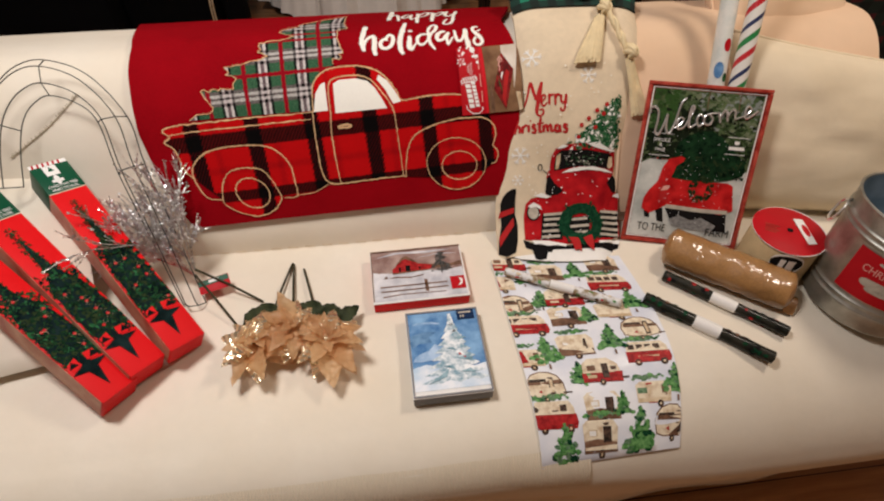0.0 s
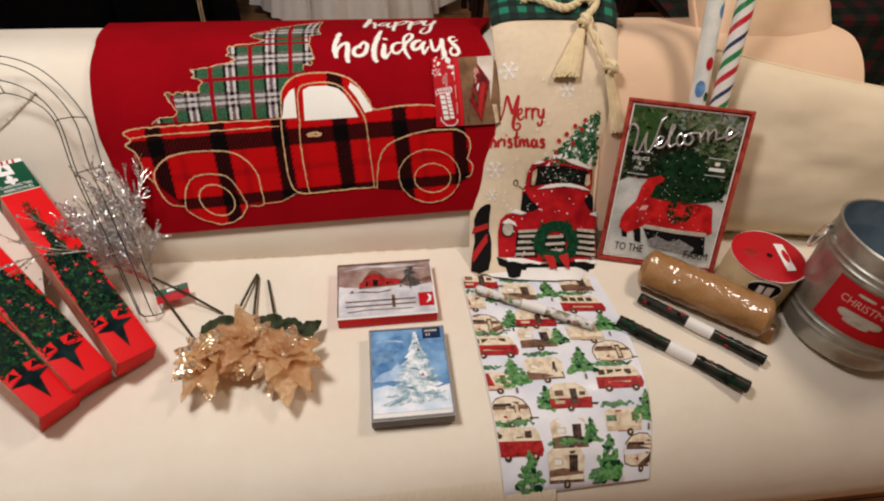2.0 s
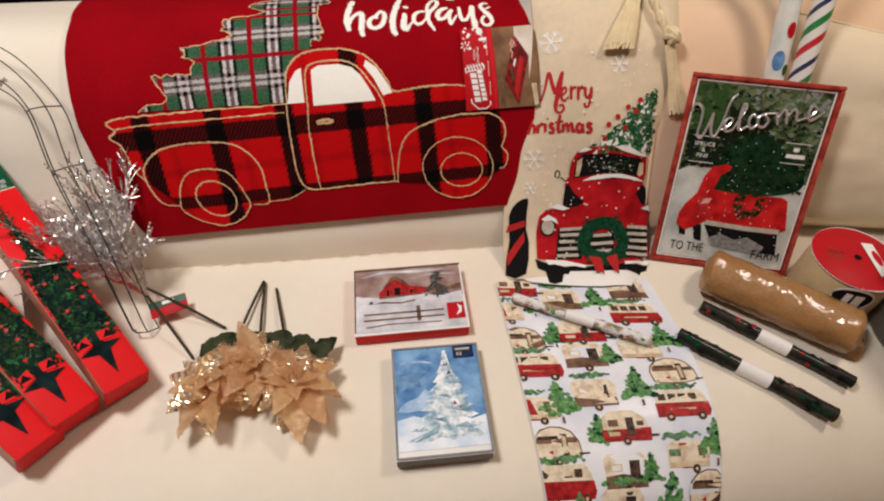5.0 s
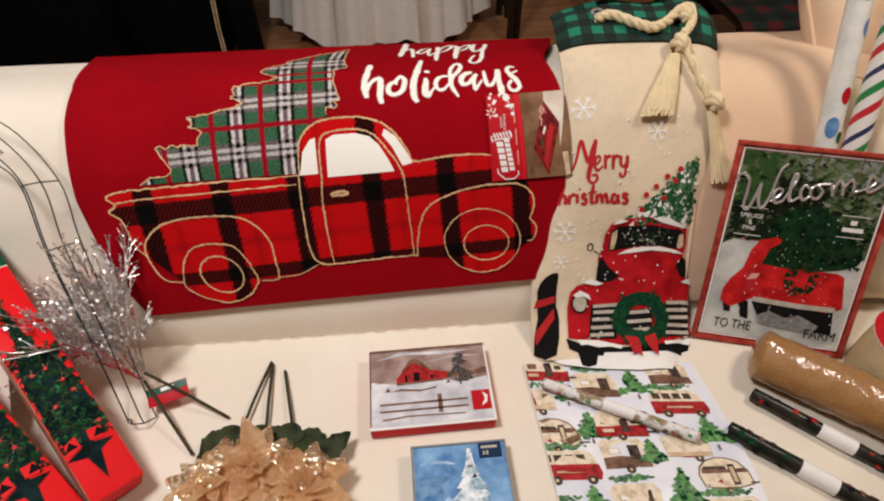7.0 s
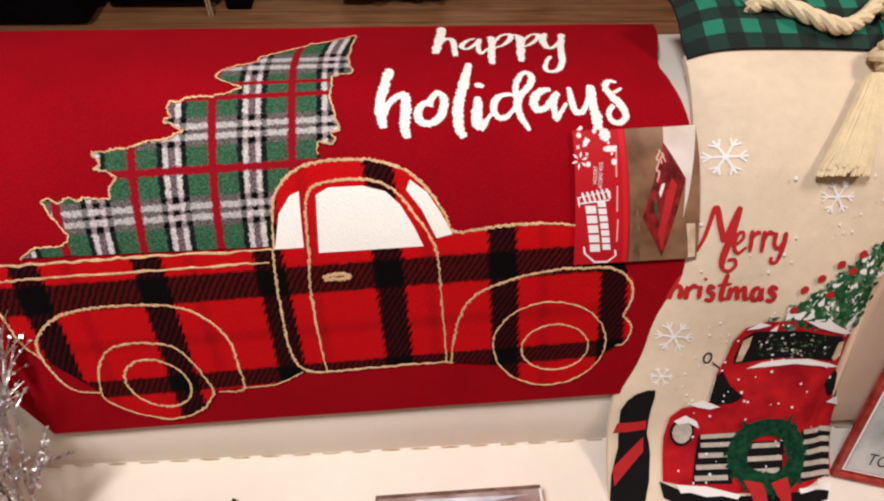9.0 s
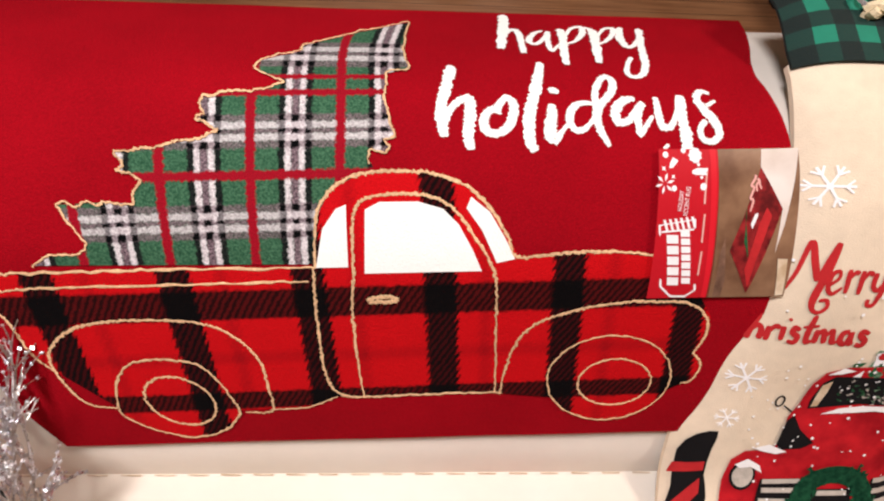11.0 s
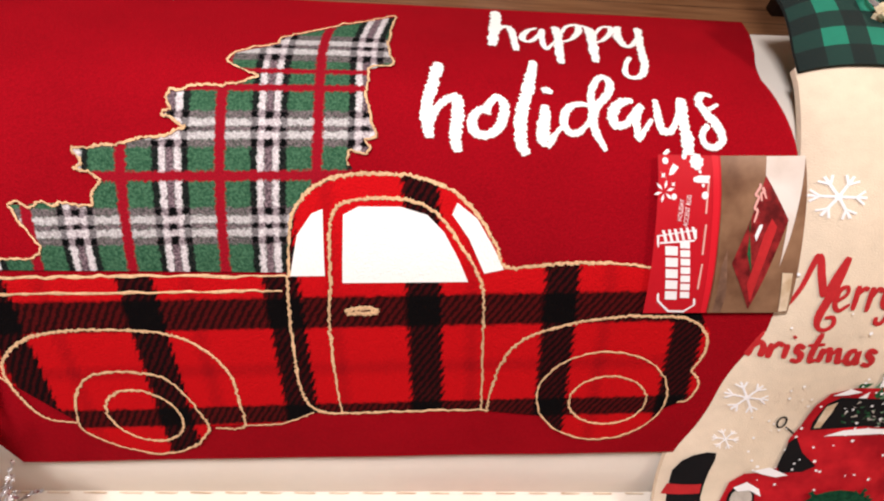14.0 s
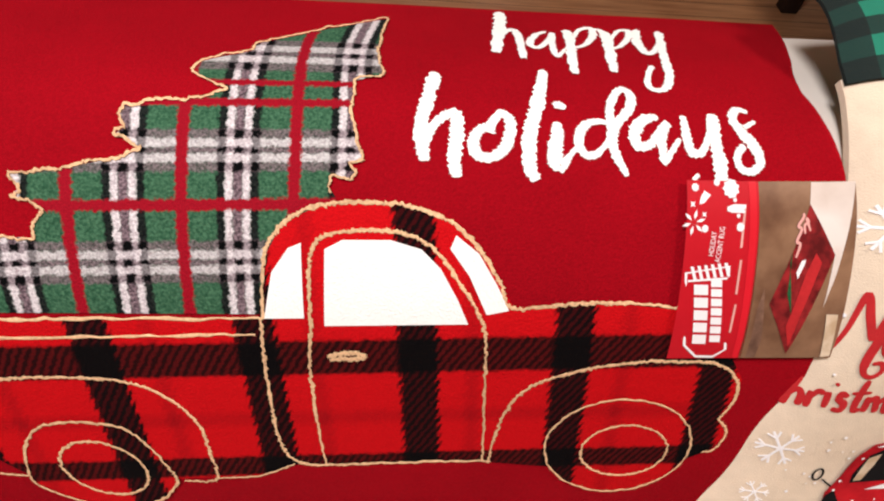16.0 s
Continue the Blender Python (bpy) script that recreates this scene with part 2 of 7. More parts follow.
M_DARKWOOD = plain("dark_wood", (0.025, 0.014, 0.01), 0.5, vary=0.3)
M_ZIP = plain("tan_zip_tape", (0.46, 0.38, 0.27), 0.8, vary=0.3, scale=120)
M_HONEY = mottled("honey_wood", (0.30, 0.12, 0.03), (0.48, 0.22, 0.06), 9, 0.4)
M_LINEN = plain("white_table_linen", (0.84, 0.81, 0.76), 0.8, vary=0.06, grain=0.2)
M_CANVAS = plain("sack_canvas", (0.76, 0.62, 0.44), 0.9, vary=0.13, scale=11, grain=0.5, gscale=700)
M_CUFF = gingham("green_black_gingham", (0.010, 0.22, 0.125), (0.003, 0.034, 0.022), 0.042)
M_ROPE = plain("cotton_rope", (0.80, 0.65, 0.40), 0.9, vary=0.15, scale=60, grain=0.8, gscale=500)
M_INK_RED = plain("red_print_ink", (0.46, 0.02, 0.02), 0.8, vary=0.2, scale=60)
M_TRUCK_RED = mottled("printed_truck_red", (0.30, 0.006, 0.010), (0.55, 0.014, 0.018), 30, 0.75)
M_INK_BLACK = plain("black_print_ink", (0.008, 0.007, 0.007), 0.85, vary=0.3, spec=0.1)
M_INK_WHITE = plain("white_print_ink", (0.88, 0.85, 0.80), 0.8, vary=0.05)
M_INK_GREEN = mottled("green_print_ink", (0.008, 0.045, 0.015), (0.03, 0.14, 0.05), 120, 0.8)
M_WREATH = mottled("dark_wreath_print", (0.003, 0.026, 0.012), (0.012, 0.070, 0.030), 150, 0.85)
M_INK_PINE = mottled("snowy_pine_print", (0.02, 0.09, 0.035), (0.20, 0.30, 0.18), 160, 0.8)
M_INK_CHROME = plain("grey_print_ink", (0.50, 0.44, 0.36), 0.7, vary=0.3, scale=80)
M_BOX_RED = plain("red_glossy_card", (0.72, 0.008, 0.010), 0.5, vary=0.06, scale=8)
M_BOX_GREEN = plain("green_glossy_card", (0.006, 0.075, 0.035), 0.45, vary=0.1, coat=0.06)
M_BOX_SIDE = mottled("printed_card_side", (0.42, 0.10, 0.06), (0.62, 0.34, 0.22), 14, 0.4)
M_BOX_TREE = mottled("printed_fir_dark", (0.002, 0.009, 0.004), (0.012, 0.045, 0.016), 90, 0.8)
M_BOX_TREE_BLUE = mottled("printed_fir_bluish", (0.002, 0.007, 0.007), (0.010, 0.024, 0.024), 40, 0.8)
M_BOX_NEEDLE = mottled("printed_fir_olive", (0.010, 0.022, 0.008), (0.035, 0.055, 0.020), 120, 0.8)
M_SILVER = plain("silver_tinsel", (0.92, 0.91, 0.91), 0.28, metal=1.0, vary=0.35, scale=120)
M_WIRE = plain("dark_wire", (0.030, 0.035, 0.030), 0.5, metal=0.4, vary=0.2)
M_PETAL = petal_cloth()
M_GOLDFOIL = plain("pale_gold_foil", (0.95, 0.84, 0.62), 0.25, metal=0.9, vary=0.15, scale=120, grain=0.5, gscale=150)
M_LEAF = mottled("dark_silk_leaf", (0.010, 0.016, 0.006), (0.040, 0.048, 0.020), 40, 0.65)
M_STEM = plain("plastic_stem", (0.045, 0.04, 0.02), 0.6)
M_GALV = mottled("galvanised_steel", (0.32, 0.31, 0.27), (0.52, 0.51, 0.46), 22, 0.42)
M_GALV.node_tree.nodes["Principled BSDF"].inputs["Metallic"].default_value = 0.85
M_GALV_IN = mottled("galvanised_inside", (0.28, 0.36, 0.42), (0.44, 0.52, 0.58), 18, 0.4)
M_GALV_IN.node_tree.nodes["Principled BSDF"].inputs["Metallic"].default_value = 0.7
M_CHROME = plain("raised_chrome", (0.97, 0.96, 0.94), 0.20, metal=0.82, vary=0.1)
M_BURLAP = wrinkled_film("burlap_in_film", (0.38, 0.185, 0.055))
M_RIBBON = plain("cream_ribbon", (0.62, 0.47, 0.26), 0.7, vary=0.12, grain=0.4)
M_LABEL = plain("white_paper", (0.84, 0.81, 0.77), 0.6, vary=0.05)
M_LABEL_RED = plain("red_paper", (0.48, 0.008, 0.014), 0.5, vary=0.08)
M_SHEET = mottled("snowy_wrap_paper", (0.66, 0.68, 0.76), (0.86, 0.85, 0.87), 9, 0.45, 0.2)
M_TAN = mottled("tan_print", (0.50, 0.35, 0.20), (0.72, 0.58, 0.40), 60, 0.5)
M_IVORY = mottled("ivory_print", (0.55, 0.40, 0.26), (0.80, 0.69, 0.52), 75, 0.5, lo=0.3, hi=0.55)
M_PAPER_RED = mottled("paper_red_print", (0.22, 0.008, 0.010), (0.48, 0.025, 0.025), 110, 0.5)
M_PAPER_DARK = mottled("paper_dark_print", (0.012, 0.010, 0.008), (0.12, 0.07, 0.05), 130, 0.5)
M_BROWN = mottled("brown_print", (0.10, 0.05, 0.03), (0.24, 0.13, 0.08), 60, 0.5)
M_PINE = mottled("green_fir_print", (0.03, 0.14, 0.03), (0.19, 0.40, 0.14), 130, 0.5)
M_SKYBLUE = mottled("blue_winter_sky_print", (0.05, 0.16, 0.38), (0.26, 0.46, 0.70), 22, 0.3, 0.7)
M_SKYDARK = mottled("dark_winter_cloud_print", (0.05, 0.14, 0.30), (0.20, 0.36, 0.56), 40, 0.3, 0.7)
M_SNOWBLUE = mottled("snow_print", (0.52, 0.66, 0.80), (0.86, 0.88, 0.92), 30, 0.3, 0.7)
M_MIST = mottled("blue_mist_print", (0.20, 0.36, 0.58), (0.48, 0.62, 0.80), 45, 0.3, 0.7)
M_DUSK = mottled("dusk_sky_print", (0.24, 0.14, 0.12), (0.50, 0.38, 0.33), 20, 0.3, 0.7)
M_CAMPROLL = mottled("camper_roll_print", (0.76, 0.74, 0.72), (0.30, 0.22, 0.12), 60, 0.4, 0.6, 0.48, 0.60)
M_SNOWFIELD = mottled("grey_snow_print", (0.44, 0.44, 0.48), (0.76, 0.74, 0.75), 25, 0.3, 0.7)
M_NAVY = plain("navy_print", (0.012, 0.03, 0.08), 0.4)
M_FOREST = mottled("forest_print", (0.010, 0.022, 0.008), (0.15, 0.20, 0.085), 34, 0.35, 0.4)
M_SIGNSNOW = mottled("sign_snow_print", (0.40, 0.41, 0.38), (0.66, 0.65, 0.60), 20, 0.35, 0.4)
M_SIGNRED = mottled("sign_truck_red", (0.36, 0.006, 0.008), (0.66, 0.02, 0.02), 40, 0.3, 0.5)
M_FRAME_RED = mottled("worn_red_enamel", (0.26, 0.022, 0.014), (0.50, 0.075, 0.05), 60, 0.35, 0.4)
M_STRIPE = stripes("striped_wrap", [((0.55, 0.02, 0.03), 0.011), ((0.02, 0.22, 0.06), 0.011), ((0.02, 0.03, 0.10), 0.008)], 0.075, -0.75)
M_WRAP = mottled("pale_snowman_wrap", (0.62, 0.66, 0.62), (0.86, 0.83, 0.76), 26, 0.25, 0.8)
M_PLAIDROLL = mottled("dark_holly_wrap", (0.005, 0.008, 0.005), (0.030, 0.026, 0.018), 30, 0.45, 0.4)
M_PHOTO_RUG = mottled("photo_of_red_rug", (0.09, 0.008, 0.008), (0.30, 0.02, 0.02), 90, 0.35, 0.3)
M_PHOTO_WOOD = mottled("photo_of_boards", (0.13, 0.06, 0.03), (0.34, 0.19, 0.10), 14, 0.35, 0.3)
M_FOLD_RED = plain("bright_red_card", (0.62, 0.012, 0.020), 0.45, vary=0.05)
M_PHOTO_PALE = mottled("photo_of_pale_light", (0.52, 0.42, 0.33), (0.74, 0.66, 0.57), 12, 0.35, 0.3)
M_PHOTO_PINK = plain("pale_pink_print", (0.72, 0.36, 0.30), 0.5, vary=0.1)
M_THROW = gingham("tartan_throw", (0.10, 0.006, 0.012), (0.006, 0.02, 0.014), 0.11)
M_STEELZIP = plain("zip_metal", (0.35, 0.33, 0.30), 0.35, metal=1.0)

# ---------- builders ----------


def part(name, bm, material, parent=None, label="", smooth=True):
    """One bmesh as one object, under parent; its vertices stay where they are in the world."""
    me = bpy.data.meshes.new(name)
    bm.to_mesh(me)
    bm.free()
    for m in material if isinstance(material, list) else [material]:
        me.materials.append(m)
    if smooth:
        me.polygons.foreach_set("use_smooth", [True] * len(me.polygons))
        me.set_sharp_from_angle(angle=radians(38))
    ob = new(name, me)
    if parent is not None:
        ob.parent = parent
        ob.matrix_parent_inverse = base_of(parent).inverted()
    if label:
        tagged(ob, label)
    return ob


def base_of(ob):
    m = ob.matrix_basis.copy()
    return m if ob.parent is None else base_of(ob.parent) @ ob.matrix_parent_inverse @ m


def thing(name, label, category, at=(0, 0, 0), group="", kind=""):
    ob = new(name)
    ob.empty_display_size = 0.05
    ob.location = at
    return tagged(ob, label, category, group, kind)


def frame_of(origin, right, up):
    """f(a, b, h) on a plane: a to the right, b up, h off the face."""
    o, r = Vector(origin), Vector(right).normalized()
    n = r.cross(Vector(up)).normalized()
    u = n.cross(r)
    return lambda a, b, h=0.0: o + r * a + u * b + n * h


def smooth_line(pts, steps=6, closed=False):
    """Catmull-Rom through the points, of two or three numbers each."""
    p = [np.array(q, float) for q in pts]
    n = len(p)
    out = []
    for i in range(n if closed else n - 1):
        a, b, c, d = (p[j % n] if closed else p[min(max(j, 0), n - 1)] for j in (i - 1, i, i + 1, i + 2))
        for k in range(steps):
            t = k / steps
            out.append(0.5 * (2 * b + (c - a) * t + (2 * a - 5 * b + 4 * c - d) * t * t + (3 * b - a - 3 * c + d) * t ** 3))
    if not closed:
        out.append(p[-1])
    return [tuple(q) for q in out]


def nums(text):
    """Points written as 'x,y x,y'."""
    return [tuple(float(v) for v in w.split(",")) for w in text.split()]


def lay(bm, pts, f, h, cut=0.0, cutx=0.0, slot=0):
    """A flat printed patch with that outline, laid on the surface f at the height h, cut into strips so that it follows bends."""
    b = bmesh.new()
    b.faces.new([b.verts.new((x, y, 0)) for x, y in pts])
    if cut:
        lo, hi = min(p[1] for p in pts), max(p[1] for p in pts)
        for k in range(int(lo / cut) + 1, int(hi / cut) + 1):
            bmesh.ops.bisect_plane(b, geom=b.verts[:] + b.edges[:] + b.faces[:], plane_co=(0, k * cut, 0), plane_no=(0, 1, 0))
    if cutx:
        lo, hi = min(p[0] for p in pts), max(p[0] for p in pts)
        for k in range(int(lo / cutx) + 1, int(hi / cutx) + 1):
            bmesh.ops.bisect_plane(b, geom=b.verts[:] + b.edges[:] + b.faces[:], plane_co=(k * cutx, 0, 0), plane_no=(1, 0, 0))
    bmesh.ops.triangulate(b, faces=b.faces[:])
    uv = bm.loops.layers.uv.verify()
    vs = {}
    for v in b.verts:
        vs[v] = bm.verts.new(f(v.co.x, v.co.y, h))
    for face in b.faces:
        ring = list(face.verts)
        if face.normal.z < 0:
            ring.reverse()
        try:
            nf = bm.faces.new([vs[v] for v in ring])
        except ValueError:
            continue
        nf.material_index = slot
        for lp, v in zip(nf.loops, ring):
            lp[uv].uv = (v.co.x, v.co.y)
    b.free()


def brush(bm, pts, f, h, width, rise=0.0006, taper=0.25, closed=False, slot=0, fuzz=0.0):
    """A raised ribbon along pts on the surface f, thinner at its ends."""
    p = [np.array(q) for q in pts]
    n = len(p)
    rows = []
    for i in range(n):
        a, b = (p[(i - 1) % n], p[(i + 1) % n]) if closed else (p[max(i - 1, 0)], p[min(i + 1, n - 1)])
        d = b - a
        d = d / (np.hypot(*d) + 1e-9)
        k = 1.0 if closed else min(1.0, taper + (1 - taper) * min(i, n - 1 - i) / max(1.0, 0.12 * n))
        o = np.array((-d[1], d[0])) * width * 0.5 * k
        o2 = o * (1 + random.uniform(-fuzz, fuzz))
        o = o * (1 + random.uniform(-fuzz, fuzz))
        rows.append([bm.verts.new(f(*(p[i] + o), h)), bm.verts.new(f(*p[i], h + rise)), bm.verts.new(f(*(p[i] - o2), h))])
    for i in range(n if closed else n - 1):
        a, b = rows[i], rows[(i + 1) % n]
        for j in range(2):
            face = bm.faces.new((a[j], a[j + 1], b[j + 1], b[j]))
            face.material_index = slot
    return bm


def grid_mesh(f, us, vs, thick=0.0, bm=None, slot=0):
    """A sheet over f(u, v), with an underside where thick."""
    bm = bm or bmesh.new()
    uv = bm.loops.layers.uv.verify()
    sheets = []
    for h in ([0.0, -thick] if thick else [0.0]):
        sheets.append([[bm.verts.new(f(u, v, h)) for u in us] for v in vs])
    for k, s in enumerate(sheets):
        for j in range(len(vs) - 1):
            for i in range(len(us) - 1):
                ring = [(j, i), (j, i + 1), (j + 1, i + 1), (j + 1, i)]
                if k:
                    ring.reverse()
                face = bm.faces.new([s[a][b] for a, b in ring])
                face.material_index = slot
                for lp, (a, b) in zip(face.loops, ring):
                    lp[uv].uv = (us[b], vs[a])
    if thick:
        a, b = sheets
        nu, nv = len(us), len(vs)
        rim = [(0, i) for i in range(nu)] + [(j, nu - 1) for j in range(1, nv)] + [(nv - 1, i) for i in range(nu - 2, -1, -1)] + [(j, 0) for j in range(nv - 2, 0, -1)]
        for q, r in zip(rim, rim[1:] + rim[:1]):
            bm.faces.new((a[q[0]][q[1]], b[q[0]][q[1]], b[r[0]][r[1]], a[r[0]][r[1]])).material_index = slot
    return bm


def tube(bm, pts, radius, sides=8, closed=False, slot=0):
    """A round bar along points; radius a number or one for each point."""
    p = [Vector(q) for q in pts]
    n = len(p)
    rad = radius if isinstance(radius, (list, tuple)) else [radius] * n
    d0 = (p[1] - p[0]).normalized()
    ref = Vector((0, 0, 1)) if abs(d0.z) < 0.9 else Vector((1, 0, 0))
    rows = []
    for i in range(n):
        a, b = (p[(i - 1) % n], p[(i + 1) % n]) if closed else (p[max(i - 1, 0)], p[min(i + 1, n - 1)])
        d = (b - a).normalized()
        s = d.cross(ref)
        s = s.normalized() if s.length > 1e-6 else d.orthogonal().normalized()
        ref = s.cross(d).normalized()
        rows.append([bm.verts.new(p[i] + (s * math.cos(2 * math.pi * k / sides) + ref * math.sin(2 * math.pi * k / sides)) * rad[i]) for k in range(sides)])
    for i in range(n if closed else n - 1):
        a, b = rows[i], rows[(i + 1) % n]
        for k in range(sides):
            bm.faces.new((a[k], a[(k + 1) % sides], b[(k + 1) % sides], b[k])).material_index = slot
    if not closed:
        bm.faces.new(rows[0][::-1]).material_index = slot
        bm.faces.new(rows[-1]).material_index = slot
    return bm


def lathe(bm, profile, at, axis=(0, 0, 1), sides=40, slot=0):
    """A turned body: profile of (radius, height) about an axis."""
    q = Vector((0, 0, 1)).rotation_difference(Vector(axis).normalized()).to_matrix()
    uv = bm.loops.layers.uv.verify()
    rows = [[bm.verts.new(Vector(at) + q @ Vector((r * math.cos(2 * math.pi * k / sides), r * math.sin(2 * math.pi * k / sides), z))) for k in range(sides)] for r, z in profile]
    for j in range(len(rows) - 1):
        for k in range(sides):
            m = (k + 1) % sides
            face = bm.faces.new((rows[j][k], rows[j][m], rows[j + 1][m], rows[j + 1][k]))
            face.material_index = slot
            for lp, (kk, jj) in zip(face.loops, ((k, j), (k + 1, j), (k + 1, j + 1), (k, j + 1))):
                lp[uv].uv = (2 * math.pi * kk / sides * profile[jj][0], profile[jj][1])
    return bm


def block(f, a0, a1, b0, b1, h0, h1, bevel=0.0, bm=None, segments=2):
    """A box on the frame f with bevelled edges."""
    b = bmesh.new()
    v = [b.verts.new(f(a, bb, h)) for h in (h0, h1) for bb in (b0, b1) for a in (a0, a1)]
    for ring in ((0, 2, 3, 1), (4, 5, 7, 6), (0, 1, 5, 4), (2, 6, 7, 3), (0, 4, 6, 2), (1, 3, 7, 5)):
        b.faces.new([v[i] for i in ring])
    bmesh.ops.recalc_face_normals(b, faces=b.faces[:])
    if bevel:
        bmesh.ops.bevel(b, geom=b.edges[:], offset=bevel, segments=segments, affect="EDGES", profile=0.5)
    if bm is None:
        return b
    me = bpy.data.meshes.new("tmp")
    b.to_mesh(me)
    b.free()
    bm.from_mesh(me)
    bpy.data.meshes.remove(me)
    return bm


def disc(n, cx, cy, rx, ry=None, turn=0.0):
    ry = rx if ry is None else ry
    return [(cx + rx * math.cos(2 * math.pi * k / n) * math.cos(turn) - ry * math.sin(2 * math.pi * k / n) * math.sin(turn),
             cy + rx * math.cos(2 * math.pi * k / n) * math.sin(turn) + ry * math.sin(2 * math.pi * k / n) * math.cos(turn)) for k in range(n)]


def rect(x0, y0, x1, y1):
    return [(x0, y0), (x1, y0), (x1, y1), (x0, y1)]


WORLD = frame_of((0, 0, 0), (1, 0, 0), (0, 1, 0))

# Hand-brushed words of the rug: each stroke as place across, place up, and breadth in millimetres.
HAPPY = (
    ("h", "0.570,0.592,11.9 0.564,0.540,11.7 0.558,0.489,8.9"),
    ("h", "0.561,0.513,4.5 0.569,0.538,6.4 0.578,0.543,7.7 0.581,0.516,8.0 0.580,0.481,6.7"),
    ("a", "0.606,0.544,4.2 0.596,0.534,6.5 0.589,0.511,6.9 0.597,0.505,5.7 0.607,0.524,5.2 0.612,0.541,6.0 0.609,0.514,6.4 0.610,0.489,5.1 0.619,0.504,2.9"),
    ("p", "0.626,0.551,9.7 0.625,0.507,9.8 0.617,0.459,6.6"),
    ("p", "0.627,0.523,4.1 0.638,0.553,4.9 0.650,0.561,6.8 0.649,0.540,7.8 0.639,0.517,5.3 0.629,0.508,3.5"),
    ("p", "0.650,0.558,3.7 0.658,0.557,5.6 0.661,0.542,10.3 0.658,0.498,9.9 0.652,0.465,6.2"),
    ("p", "0.663,0.529,4.2 0.674,0.555,4.3 0.685,0.560,6.9 0.682,0.541,6.7 0.672,0.520,5.4 0.663,0.510,3.5"),
    ("y", "0.694,0.563,8.2 0.688,0.530,9.1 0.691,0.506,7.7 0.699,0.509,5.9 0.707,0.529,4.9"),
    ("y", "0.714,0.561,8.9 0.707,0.510,8.3 0.701,0.473,8.1 0.690,0.449,6.7 0.679,0.441,5.5 0.673,0.446,6.1 0.679,0.462,4.5 0.689,0.479,5.2"),
)
HOLIDAYS = (
    ("h", "0.501,0.450,10.5 0.489,0.419,10.5 0.480,0.395,10.3 0.479,0.380,11.2 0.480,0.368,8.2"),
    ("h", "0.481,0.378,4.9 0.489,0.394,6.4 0.500,0.404,6.9 0.508,0.405,9.4 0.506,0.389,11.3 0.502,0.371,10.7 0.503,0.357,7.3"),
    ("o", "0.531,0.391,7.9 0.534,0.399,7.0 0.543,0.408,6.5 0.548,0.402,9.0 0.546,0.390,8.9 0.539,0.378,8.9 0.528,0.372,7.4 0.519,0.375,9.3 0.518,0.385,8.4 0.525,0.394,6.9 0.533,0.396,6.0"),
    ("l", "0.591,0.462,7.7 0.576,0.425,10.4 0.565,0.400,11.0 0.559,0.381,11.4 0.559,0.366,10.9 0.563,0.357,7.9"),
    ("i", "0.585,0.402,7.1 0.581,0.387,11.0 0.578,0.374,13.4 0.582,0.368,9.0 0.589,0.375,5.0 0.596,0.383,3.5"),
    ("i", "0.585,0.417,5.1 0.590,0.418,7.8 0.594,0.415,4.6"),
    ("d", "0.623,0.404,4.1 0.612,0.404,5.6 0.602,0.397,7.6 0.598,0.386,7.0 0.602,0.378,6.5 0.610,0.378,6.0 0.618,0.385,4.5 0.624,0.394,6.1 0.629,0.416,6.8 0.640,0.434,6.5 0.650,0.440,7.1 0.650,0.427,7.5 0.640,0.412,7.3 0.630,0.402,6.7 0.625,0.389,7.6 0.626,0.377,7.6 0.633,0.363,4.5"),
    ("a", "0.665,0.411,5.2 0.653,0.408,8.3 0.643,0.396,9.7 0.644,0.386,8.1 0.654,0.388,6.6 0.663,0.398,6.2 0.671,0.405,6.2 0.664,0.394,7.2 0.663,0.376,6.6 0.670,0.383,4.6 0.678,0.393,4.1"),
    ("y", "0.686,0.413,5.3 0.684,0.397,7.8 0.685,0.384,7.7 0.693,0.383,6.2 0.701,0.395,5.2 0.710,0.414,7.5 0.706,0.390,9.8 0.707,0.375,11.3 0.707,0.359,10.3"),
    ("y", "0.689,0.366,4.1 0.684,0.362,3.1"),
    ("s", "0.741,0.420,4.3 0.733,0.422,6.0 0.726,0.413,7.5 0.729,0.401,10.0 0.736,0.390,9.9 0.739,0.378,7.8 0.732,0.370,6.2 0.723,0.372,6.2 0.721,0.381,6.2 0.728,0.390,5.7"),
    ("s", "0.732,0.405,4.2 0.743,0.411,3.2"),
)
# Printed script of the gift sack, in the same way.
MERRY = (
    ("M", "0.441,0.375,3.1 0.448,0.394,3.8 0.456,0.425,5.2 0.461,0.407,6.7 0.466,0.388,6.2"),
    ("M", "0.466,0.390,3.4 0.472,0.410,3.4 0.479,0.425,4.9 0.474,0.400,7.7 0.467,0.371,7.7 0.468,0.359,5.0 0.475,0.356,4.3 0.481,0.362,4.4 0.479,0.369,4.3 0.472,0.368,3.5"),
    ("e", "0.477,0.384,3.5 0.485,0.392,3.6 0.484,0.399,3.6 0.478,0.395,4.9 0.477,0.382,5.0 0.482,0.376,4.3 0.490,0.383,2.9"),
    ("r", "0.494,0.401,5.8 0.494,0.377,5.2"),
    ("r", "0.494,0.390,2.9 0.499,0.398,4.4 0.503,0.397,5.2"),
    ("r", "0.507,0.400,5.9 0.507,0.376,5.2"),
    ("r", "0.508,0.389,3.0 0.512,0.398,4.5 0.517,0.396,5.2"),
    ("y", "0.520,0.398,6.0 0.520,0.385,5.2 0.525,0.380,4.5 0.530,0.388,3.8"),
    ("y", "0.531,0.398,6.0 0.530,0.380,6.0 0.526,0.365,4.5 0.520,0.365,4.5 0.519,0.371,4.5"),
)
